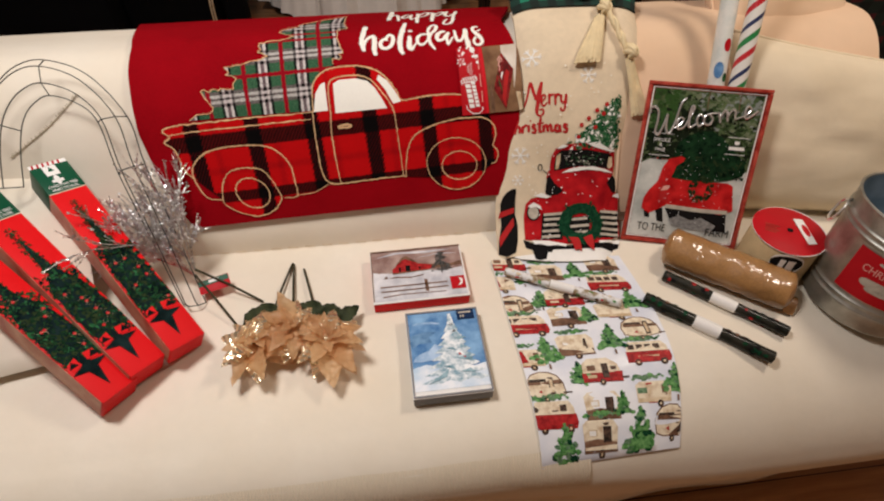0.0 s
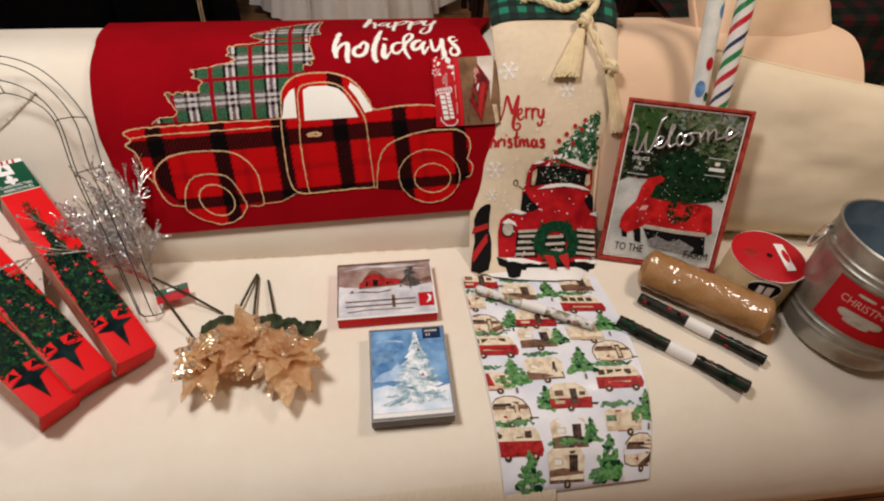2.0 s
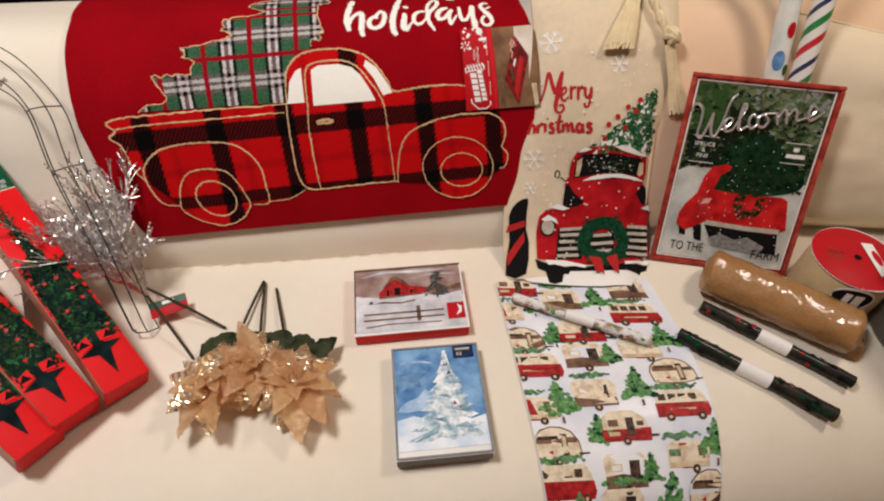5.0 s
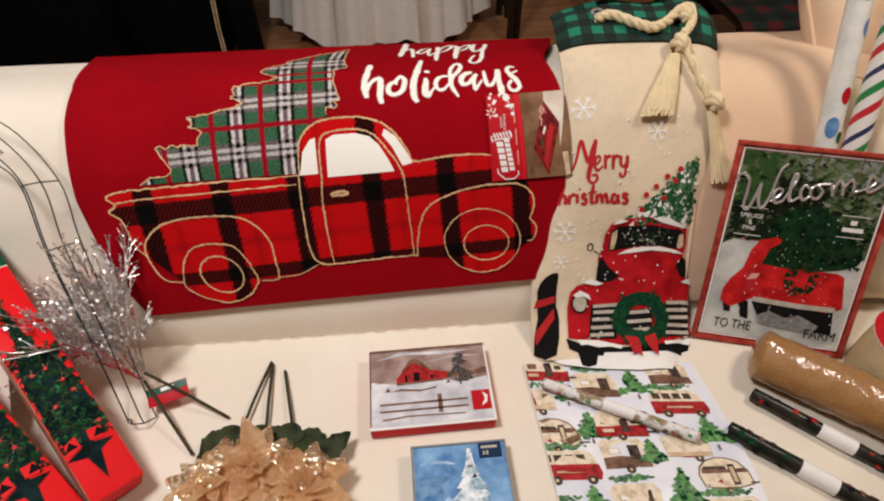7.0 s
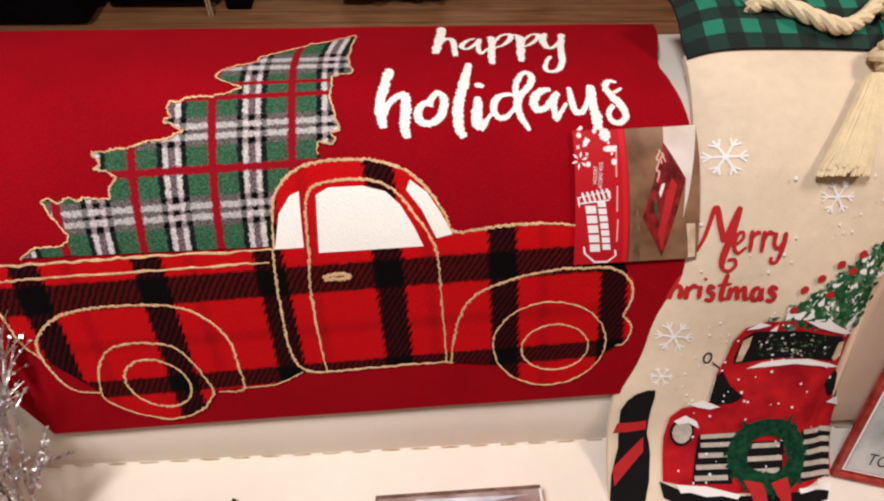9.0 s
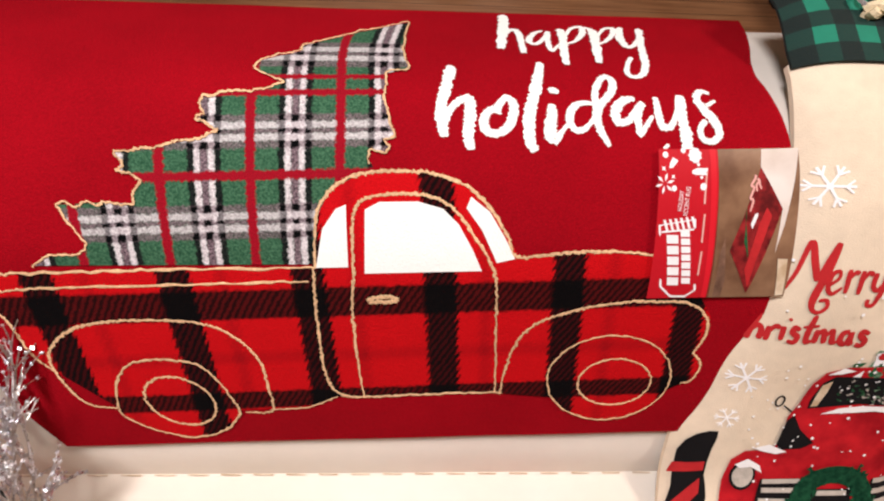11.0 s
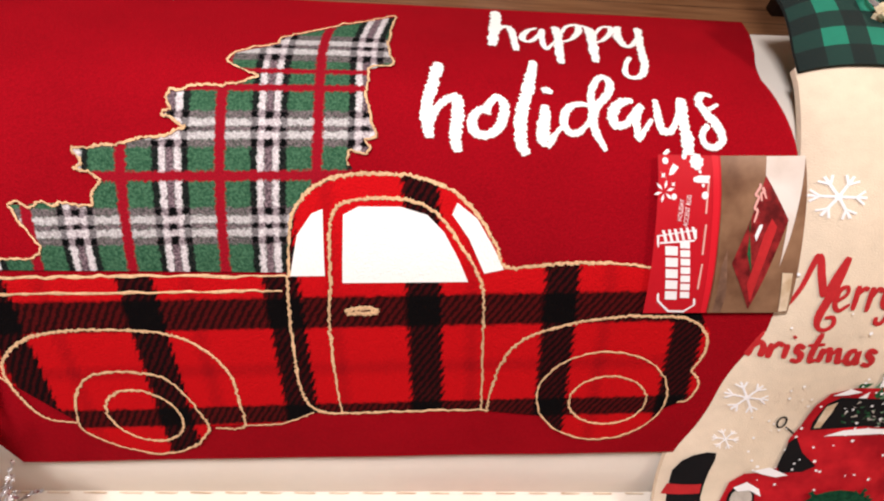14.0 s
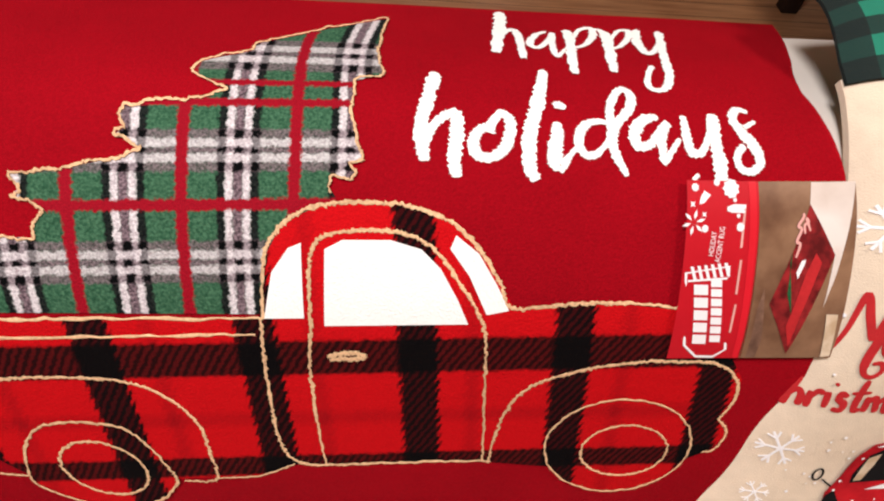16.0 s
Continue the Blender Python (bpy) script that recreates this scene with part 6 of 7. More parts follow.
burlap_roll()
ribbon_spool()
bucket()
wrap_stick((0.646, 0.700, 0.4640), (0.846, 0.535, 0.4530), 0.0128, M_PLAIDROLL, "slim dark holly paper roll with white band", "slim paper rolls", (M_WREATH, M_INK_BLACK, M_PAPER_DARK, M_WREATH, M_INK_BLACK, M_BROWN, M_WREATH, M_LABEL), 3)
wrap_stick((0.712, 0.756, 0.4625), (0.900, 0.583, 0.4625), 0.0112, M_PLAIDROLL, "slim dark red-tipped paper roll with white band", "slim paper rolls", (M_PAPER_RED, M_INK_BLACK, M_WREATH, M_PAPER_DARK, M_PAPER_RED, M_INK_BLACK), 5)


# ---------- camper paper ----------
def on_paper(a, b, h=0.0):
    """a, b from 0 to 1 over the sheet; b runs from its front edge to the sack."""
    l = np.array((0.366, 0.410)) * (1 - b) + np.array((0.350, 0.850)) * b
    r = np.array((0.638, 0.424)) * (1 - b) + np.array((0.640, 0.830)) * b
    p = l * (1 - a) + r * a
    p[0] += 0.022 * math.sin(math.pi * b) * a
    z = 0.4535 + 0.004 * max(0.0, noise.noise((a * 3, b * 4, 7))) + 0.010 * max(0.0, 0.12 - b) * (a > 0.2) * math.sin(a * 3)
    fall = np.interp(p[1], [0.39, 0.402, 0.425, 0.462, 0.51, 0.56], [0.100, 0.070, 0.040, 0.0175, 0.0045, 0.0])
    return Vector((p[0], p[1], z - fall - shade_drop(p[0], p[1]) + h))


def camper_paper():
    root = thing("camper_paper", "white wrapping paper with campers, red buses and firs", "wrapping paper", (0.5, 0.62, 0.45))
    part("sheet", grid_mesh(on_paper, [i / 30 for i in range(31)], [j / 44 for j in range(45)], 0.0006), M_SHEET, root)
    mats = [M_IVORY, M_PAPER_RED, M_PAPER_DARK, M_PINE, M_TAN, M_BROWN, M_LABEL, M_INK_PINE, M_WREATH]
    rnd = random.Random(11)
    grow = 1.02

    def motif(name, u, v, size, shapes, lean=-0.05):
        bm = bmesh.new()
        ax, ay = size * grow / 0.275, size * grow / 0.435
        for i, (slot, o) in enumerate(shapes):
            o = nums(o) if isinstance(o, str) else o
            pts = [(u + x * ax, 1 - v + (y + lean * x) * ay) for x, y in o]
            if any(p[0] < 0 or p[1] < 0 or p[0] > 1 or p[1] > 1 for p in pts):
                pts = [(min(max(p[0], 0.001 + 0.0003 * k), 0.999 - 0.0003 * k), min(max(p[1], 0.001 + 0.0003 * k), 0.999 - 0.0003 * k)) for k, p in enumerate(pts)]
            try:
                lay(bm, pts, on_paper, 0.0003 + 0.00004 * i, cut=0.04, slot=slot)
            except ValueError:
                pass
        if len(bm.faces):
            part(name, bm, mats, root, smooth=False)

    def dab(cx, cy, r, slot):
        return (slot, [(cx + r * rnd.uniform(0.5, 1.15) * math.cos(t), cy + r * rnd.uniform(0.4, 0.95) * math.sin(t)) for t in [j * 6.283 / 7 for j in range(7)]])

    def fir(cx, cy, s, slot=3):
        """A ragged conical tree of many small dabs."""
        out = [(3, [(cx + s * (0.40 * (1 - q) * (1.0 if i % 2 else 0.72)), cy + s * (-0.40 + 0.82 * q)) for i, q in enumerate(k / 8.0 for k in range(9))]
                + [(cx - s * (0.40 * (1 - q) * (1.0 if i % 2 else 0.72)) - 0.001, cy + s * (-0.40 + 0.82 * q)) for i, q in reversed(list(enumerate(k / 8.0 for k in range(8))))])]
        for k in range(51):
            q = (k % 17) / 16.0
            half = 0.46 * (1 - q) ** 0.9 + 0.01
            out.append(dab(cx + s * half * rnd.uniform(-1, 1), cy + s * (-0.40 + 0.80 * q) + rnd.uniform(-0.03, 0.03) * s, s * (0.115 - 0.06 * q), rnd.choice((3, 3, 3, 3, 7, 8))))
        return out

    def strewn(cx, cy, s):
        """A felled tree lying on a roof, thick at one end."""
        return [dab(cx + s * (-0.5 + k / 15.0), cy + s * 0.05 * rnd.uniform(-1, 1) + 0.03 * k / 15.0, s * (0.05 + 0.075 * math.sin(math.pi * min(1.0, 0.15 + k / 17.0))), rnd.choice((3, 7, 7))) for k in range(16)]

    wheel = lambda x, y, r=0.09: [(2, disc(10, x, y, r)), (4, disc(8, x, y, r * 0.36))]

    def bus(u, v):
        s = strewn(-0.05, 0.44, 0.85)
        s += [(0, "-0.50,0.05 -0.48,0.26 -0.40,0.36 0.38,0.36 0.48,0.22 0.50,0.05"), (1, "-0.52,-0.22 -0.52,0.08 0.52,0.08 0.55,-0.10 0.50,-0.22")]
        s += [(2, rect(x, 0.14, x + 0.15, 0.28)) for x in (-0.44, -0.24, -0.04, 0.16)] + [(4, rect(-0.25, -0.08, 0.25, -0.04))] + wheel(-0.28, -0.22) + wheel(0.34, -0.22)
        motif("bus_print", u, v, 0.076, s)

    def round_camper(u, v):
        s = [(5, "-0.50,-0.28 -0.54,-0.02 -0.48,0.18 -0.32,0.33 -0.08,0.40 0.16,0.38 0.36,0.28 0.50,0.06 0.53,-0.26 0.2,-0.34 -0.3,-0.34"), (0, "-0.47,-0.26 -0.51,-0.02 -0.45,0.16 -0.30,0.30 -0.08,0.37 0.15,0.35 0.34,0.25 0.47,0.05 0.50,-0.24 0.2,-0.31 -0.3,-0.31"), (5, "-0.46,0.02 -0.44,0.14 0.45,0.14 0.46,0.02"), (2, rect(0.10, -0.26, 0.24, 0.22)), (4, rect(0.13, -0.20, 0.21, 0.16)),
             (5, rect(-0.34, 0.02, -0.10, 0.12)), (2, rect(-0.40, 0.10, 0.05, 0.18)), (1, "-0.22,-0.18 -0.12,-0.12 -0.10,-0.22"), (2, rect(0.44, -0.24, 0.68, -0.20))] + wheel(-0.02, -0.38, 0.08)
        motif("round_camper_print", u, v, 0.066, s)

    def tan_camper(u, v, top=False, tree=True):
        s = (strewn(0, 0.50, 0.8) if top else []) + [(0, "-0.45,-0.20 -0.48,0.30 -0.36,0.40 0.34,0.40 0.46,0.24 0.42,-0.20"), (5, "-0.47,-0.26 -0.46,-0.02 -0.1,0.02 0.42,-0.06 0.44,-0.24"), (2, rect(0.06, -0.06, 0.28, 0.26)),
                                                     (4, rect(-0.34, 0.06, -0.10, 0.20)), (6, rect(-0.31, 0.08, -0.13, 0.18))] + wheel(0.0, -0.28, 0.09)
        if tree:
            s += fir(0.52, 0.12, 0.62)
        motif("tan_camper_print", u, v, 0.070, s)

    def red_camper(u, v):
        s = fir(-0.52, 0.05, 0.70) + [(0, "-0.44,0.0 -0.42,0.26 -0.26,0.40 0.22,0.40 0.44,0.22 0.50,0.0"), (1, "-0.46,-0.24 -0.46,0.02 0.54,0.02 0.52,-0.24"), (2, rect(0.04, -0.14, 0.20, 0.24)), (5, rect(-0.32, 0.06, -0.12, 0.20)),
                                          (2, rect(0.26, 0.06, 0.40, 0.16)), (4, rect(-0.34, -0.14, -0.12, -0.06)), (2, rect(0.5, -0.16, 0.68, -0.12))] + wheel(0.0, -0.25, 0.08)
        motif("red_camper_print", u, v, 0.072, s)

    def green_camper(u, v):
        s = strewn(-0.1, 0.44, 0.8) + [(0, "-0.46,-0.20 -0.48,0.24 -0.36,0.32 0.36,0.32 0.48,0.16 0.46,-0.20"), (7, rect(-0.44, 0.02, -0.18, 0.16)), (1, "-0.16,-0.22 -0.20,0.28 -0.04,0.28 0.10,-0.22"), (5, rect(0.22, -0.04, 0.36, 0.22)), (4, rect(-0.44, -0.20, 0.46, -0.10))] + wheel(0.16, -0.24, 0.09)
        motif("green_camper_print", u, v, 0.068, s)

    def tree(u, v, k=0.07):
        motif("fir_print", u, v, k, fir(0, 0, 1.0) + [(5, rect(-0.03, -0.66, 0.03, -0.5))])

    for u, v in ((0.786, 0.200), (0.094, 0.424), (0.833, 0.626), (0.126, 0.850)):
        bus(u, v)
    for u, v in ((0.068, 0.294), (0.846, 0.480), (0.108, 0.717), (0.937, 0.908)):
        round_camper(u, v)
    for u, v, t, w in ((0.380, 0.114, True, False), (0.379, 0.556, True, False), (0.423, 0.941, True, False), (0.393, 0.396, False, True), (0.461, 0.836, False, True), (0.820, 0.065, True, False)):
        tan_camper(u, v, t, w)
    for u, v in ((0.408, 0.281), (0.486, 0.691), (0.101, 0.039)):
        red_camper(u, v)
    for u, v in ((0.714, 0.378), (0.817, 0.802), (0.031, 0.595), (-0.002, 0.167)):
        green_camper(u, v)
    for u, v, k in ((0.592, 0.090, 0.052), (0.876, 0.308, 0.056), (0.625, 0.515, 0.062), (0.173, 0.551, 0.064), (0.184, 0.936, 0.062), (0.708, 0.919, 0.074), (0.982, 0.744, 0.062), (0.253, 0.270, 0.046), (0.189, 0.122, 0.042)):
        tree(u, v, k)


camper_paper()
wrap_stick((0.372, 0.804, 0.4665), (0.592, 0.688, 0.4665), 0.0092, M_CAMPROLL, "slim camper print paper roll with white band", "slim paper rolls", (M_LABEL_RED, M_PINE, M_TAN, M_BROWN, M_IVORY), 9)


# ---------- card boxes ----------
def card_box(f, w, h, d, name, label, side):
    root = thing(name, label, "card box", f(w / 2, h / 2, -d))
    part("tray", block(f, 0, w, 0, h, -d, -0.002, 0.0012), side, root)
    lid = part("clear_lid", block(f, -0.001, w + 0.001, -0.001, h + 0.001, -0.0022, 0, 0.0006), M_LABEL, root, "card face under clear plastic")

    def patch(nm, m, *outs, z=0.0005, steps=1, lab=""):
        bm = bmesh.new()
        for o in outs:
            o = nums(o) if isinstance(o, str) else o
            lay(bm, smooth_line(o, steps, True) if steps > 1 else o, f, z)
        return part(nm, bm, m, lid, lab, False)

    return root, patch


def cards():
    g = plain("grey_card", (0.24, 0.24, 0.25), 0.5, vary=0.1)
    f = frame_of((0.088, 0.738, 0.479), (1, 0.012, 0), (0, 1, 0))
    w, h = 0.196, 0.142
    _, p = card_box(f, w, h, 0.0275, "barn_card_box", "red boxed cards showing a snowy barn", M_BOX_RED)
    p("sky", M_DUSK, rect(0.002, 0.070, w - 0.002, h - 0.002))
    p("snow", M_SNOWFIELD, "0.003,0.003 0.193,0.003 0.193,0.078 0.150,0.072 0.100,0.080 0.050,0.074 0.003,0.082", z=0.0008)
    p("hedge", M_DUSK, "0.010,0.078 0.040,0.090 0.060,0.080", z=0.001)
    p("barn", M_PAPER_RED, "0.044,0.074 0.044,0.086 0.052,0.094 0.066,0.116 0.074,0.120 0.086,0.112 0.098,0.098 0.128,0.092 0.128,0.080", z=0.0012, lab="dark red barn")
    p("barn_roof", M_BROWN, "0.050,0.094 0.066,0.118 0.076,0.122 0.088,0.112 0.100,0.098 0.086,0.106 0.074,0.113 0.066,0.110", "0.044,0.072 0.120,0.076 0.120,0.079 0.044,0.076", z=0.0015)
    rnd = random.Random(5)
    bm = bmesh.new()
    for k in range(60):
        q = rnd.random()
        x, y = 0.148 + rnd.uniform(-1, 1) * (0.004 + 0.018 * (1 - q)), 0.072 + 0.052 * q
        lay(bm, [(x - rnd.uniform(0.003, 0.008), y - rnd.uniform(0, 0.003)), (x, y - 0.0015), (x + rnd.uniform(0.003, 0.008), y - rnd.uniform(0, 0.003)), (x, y + 0.003)], f, 0.0016 + 0.00002 * k)
    lay(bm, rect(0.1465, 0.066, 0.1495, 0.120), f, 0.0015)
    part("tree", bm, mottled("snowy_dark_tree", (0.02, 0.02, 0.018), (0.14, 0.13, 0.12), 220, 0.4), _, smooth=False)
    p("far_trees", M_BROWN, "0.128,0.080 0.128,0.092 0.150,0.094 0.170,0.090 0.193,0.096 0.193,0.084", z=0.0011)
    p("fence", M_BROWN, rect(0.108, 0.020, 0.115, 0.052), rect(0.016, 0.026, 0.156, 0.0295), rect(0.016, 0.038, 0.156, 0.0415), "0.020,0.012 0.060,0.016 0.150,0.014 0.150,0.016 0.060,0.0185 0.020,0.015", z=0.0012)
    p("barn_shade", M_INK_BLACK, rect(0.058, 0.078, 0.062, 0.090), rect(0.072, 0.078, 0.082, 0.094), rect(0.100, 0.081, 0.104, 0.088), z=0.0016)
    p("cloud_streak", M_SNOWFIELD, "0.010,0.122 0.060,0.130 0.120,0.126 0.180,0.132 0.120,0.133 0.050,0.135", "0.090,0.112 0.140,0.120 0.188,0.118 0.150,0.124", z=0.0010)
    p("title_script", M_BROWN, "0.024,0.062 0.030,0.070 0.034,0.062 0.050,0.066 0.084,0.062 0.108,0.066 0.108,0.063 0.080,0.059 0.050,0.062", z=0.0013)
    p("red_sticker", M_LABEL_RED, rect(w - 0.034, 0.018, w - 0.004, 0.052), z=0.0018)
    p("sticker_curve", M_LABEL, "0.176,0.024 0.186,0.030 0.188,0.042 0.180,0.048 0.183,0.036", z=0.0021)
    p("border", M_BROWN, rect(0.0, h - 0.004, w, h), rect(0.0, 0.004, 0.002, h - 0.004), z=0.0018)
    f = frame_of((0.148, 0.521, 0.477), (1, 0.0, 0), (0.0, 1, 0))
    w, h = 0.143, 0.186
    r, p = card_box(f, w, h, 0.0265, "snow_tree_card_box", "blue boxed cards showing a snowy fir", g)
    p("sky", M_SKYBLUE, rect(0.004, 0.040, w - 0.002, h - 0.002))
    p("cloud", M_MIST, "0.006,0.074 0.020,0.090 0.038,0.096 0.050,0.110 0.056,0.104 0.066,0.114 0.070,0.100 0.060,0.086 0.040,0.074", z=0.0008, steps=2)
    p("dark_cloud", M_SKYDARK, "0.006,0.104 0.020,0.112 0.046,0.114 0.040,0.126 0.056,0.136 0.030,0.138 0.006,0.130", z=0.0009, steps=2)
    p("thin_cloud", M_MIST, "0.012,0.156 0.030,0.158 0.066,0.154 0.050,0.1605 0.020,0.161", z=0.0008, steps=2)
    p("snow", M_SNOWBLUE, "0.004,0.012 0.141,0.012 0.141,0.060 0.100,0.050 0.060,0.056 0.030,0.066 0.004,0.060", z=0.001)
    bm = bmesh.new()
    for k in range(9):
        t = k / 8
        y, wd = 0.170 - 0.124 * t, 0.006 + 0.050 * t
        cx = 0.086
        lay(bm, [(cx - wd * 1.25, y - 0.020), (cx - wd * 0.6, y - 0.022), (cx - wd * 0.3, y - 0.016), (cx, y - 0.023), (cx + wd * 0.4, y - 0.016), (cx + wd * 0.7, y - 0.021), (cx + wd, y - 0.016), (cx + 0.003, y + 0.006), (cx - 0.003, y + 0.006)], f, 0.0013 + 0.0001 * (8 - k))
    part("snow_fir", bm, mottled("white_fir_print", (0.22, 0.36, 0.44), (0.92, 0.94, 0.95), 95, 0.35, 0.6), r, "white snow-laden fir", False)
    p("shadow_branch", mottled("teal_shade_print", (0.12, 0.24, 0.30), (0.35, 0.50, 0.56), 60, 0.35, 0.6), "0.085,0.118 0.100,0.114 0.112,0.118 0.098,0.121", "0.070,0.096 0.090,0.090 0.084,0.098", "0.088,0.072 0.112,0.066 0.118,0.072 0.100,0.077", "0.060,0.058 0.082,0.050 0.078,0.060", "0.030,0.024 0.070,0.052 0.064,0.036", "0.090,0.044 0.118,0.040 0.110,0.050", z=0.0024)
    p("red_bird_dot", M_LABEL_RED, "0.092,0.080 0.094,0.086 0.098,0.079", "0.100,0.076 0.106,0.075 0.102,0.072", z=0.0026)
    p("lid_edge", g, rect(0.0, 0.0, w, 0.003), rect(0.0, h - 0.003, w, h), rect(0.0, 0.003, 0.003, h - 0.003), rect(w - 0.003, 0.003, w, h - 0.003), z=0.0030)
    p("corner_label", M_NAVY, rect(w - 0.042, h - 0.026, w - 0.008, h - 0.001), z=0.0026)
    p("label_bars", M_INK_CHROME, rect(w - 0.038, h - 0.012, w - 0.014, h - 0.008), rect(w - 0.036, h - 0.022, w - 0.033, h - 0.016), rect(w - 0.031, h - 0.022, w - 0.028, h - 0.016), z=0.003)


cards()


# ---------- gold poinsettias ----------
def petal_mesh(name, mats, length, width, ripple, foil):
    bm = bmesh.new()
    n, m = 26, 8
    rows = []
    for i in range(n + 1):
        t = i / n
        w = width * (math.sin(math.pi * t ** 0.8) ** 0.8) * (1 + 0.08 * math.sin(t * 22))
        row = []
        for j in range(m + 1):
            q = j / m * 2 - 1
            z = 0.010 * math.sin(t * 2.4) - 0.016 * t * t + 0.0009 * math.sin(t * 44 - abs(q) * 6) + ripple * math.sin(t * 16 + abs(q) * 5) * abs(q) + 0.006 * abs(q) ** 1.5 * (1 - t)
            row.append(bm.verts.new((length * t, q * w * 0.5, z)))
        rows.append(row)
    for i in range(n):
        for j in range(m):
            face = bm.faces.new((rows[i][j], rows[i + 1][j], rows[i + 1][j + 1], rows[i][j + 1]))
            face.material_index = 1 if foil and i > n * 0.3 and (i + j // 2) % 4 < 2 else 0
    bmesh.ops.remove_doubles(bm, verts=bm.verts[:], dist=0.0003)
    return mesh_of(name, bm, mats)


def poinsettias():
    rnd = random.Random(21)
    soft = [petal_mesh("petal", [M_PETAL, M_GOLDFOIL], 0.090, 0.042, 0.0020, False), petal_mesh("petal", [M_PETAL, M_GOLDFOIL], 0.074, 0.034, 0.0024, False)]
    foil = petal_mesh("petal", [M_PETAL, M_GOLDFOIL], 0.076, 0.040, 0.0026, True)
    leaf = petal_mesh("leaf", [M_LEAF], 0.064, 0.052, 0.0016, False)
    heads = [((-0.130, 0.662, 0.490), 0.1, 0.92), ((-0.002, 0.650, 0.492), 0.5, 0.94), ((-0.066, 0.680, 0.500), 0.9, 0.86)]
    stems = [((-0.085, 0.892), (-0.118, 0.745)), ((-0.060, 0.872), (-0.030, 0.742)), ((-0.082, 0.888), (-0.075, 0.742))]
    for (c, turn, k), (top, low) in zip(heads, stems):
        root = thing("poinsettia_stem", "artificial gold poinsettia with dark leaves lying down", "artificial flower", (c[0], c[1], SEAT), group="gold poinsettias")
        c = Vector(c)
        for ring, (count, tilt, size, lift) in enumerate(((9, -3, 1.10, -0.006), (8, 10, 0.95, 0.003), (6, 38, 0.60, 0.010))):
            for i in range(count):
                a = turn * 60 + 360 * i / count + rnd.uniform(-14, 14)
                me = foil if rnd.random() < 0.20 + 0.12 * (ring == 1) else rnd.choice(soft)
                t = tilt + rnd.uniform(-12, 18)
                s = size * k * rnd.uniform(0.85, 1.1)
                z = max(0.470 if t < 0 else 0.46, c.z + lift)
                piece("petal", me, root, Matrix.Translation((c.x, c.y, z)) @ Euler((radians(rnd.uniform(-34, 34)), radians(-t), radians(a)), "XYZ").to_matrix().to_4x4() @ Matrix.Diagonal((s, s, s, 1)))
        bm = bmesh.new()
        for i in range(11):
            p = c + Vector((rnd.gauss(0, 0.006), rnd.gauss(0, 0.006), 0.014 + 0.006 * rnd.random()))
            tube(bm, [c + Vector((0, 0, 0.004)), p], [0.0012, 0.0024], 6)
        part("flower_centre", bm, M_GOLDFOIL, root, "beaded gold flower centre")
        line = smooth_line([(c.x, c.y, c.z - 0.008), ((c.x + low[0]) / 2, (c.y + low[1]) / 2, 0.480), (low[0], low[1], 0.462), ((low[0] + top[0]) / 2, (low[1] + top[1]) / 2, 0.462), (top[0], top[1], 0.4545)], 6)
        part("stalk", tube(bmesh.new(), line, 0.0026, 7), M_STEM, root, "dark plastic flower stalk")
        for i, (dx, dy, a, s) in enumerate(((-0.004, -0.012, 215, 1.0), (0.006, -0.02, 325, 0.95), (0.0, 0.0, 260, 0.8))):
            piece("leaf", leaf, root, Matrix.Translation((low[0] + dx, low[1] + dy + 0.018, 0.472 + 0.004 * i)) @ Euler((radians(rnd.uniform(-15, 15)), radians(rnd.uniform(-8, 6)), radians(a)), "XYZ").to_matrix().to_4x4() @ Matrix.Diagonal((s, s, s, 1)))
        if c.x > -0.03:
            piece("leaf", leaf, root, Matrix.Translation((0.016, 0.700, 0.474)) @ Euler((0.2, -0.2, radians(42)), "XYZ").to_matrix().to_4x4() @ Matrix.Diagonal((0.9, 0.62, 1, 1)))


poinsettias()


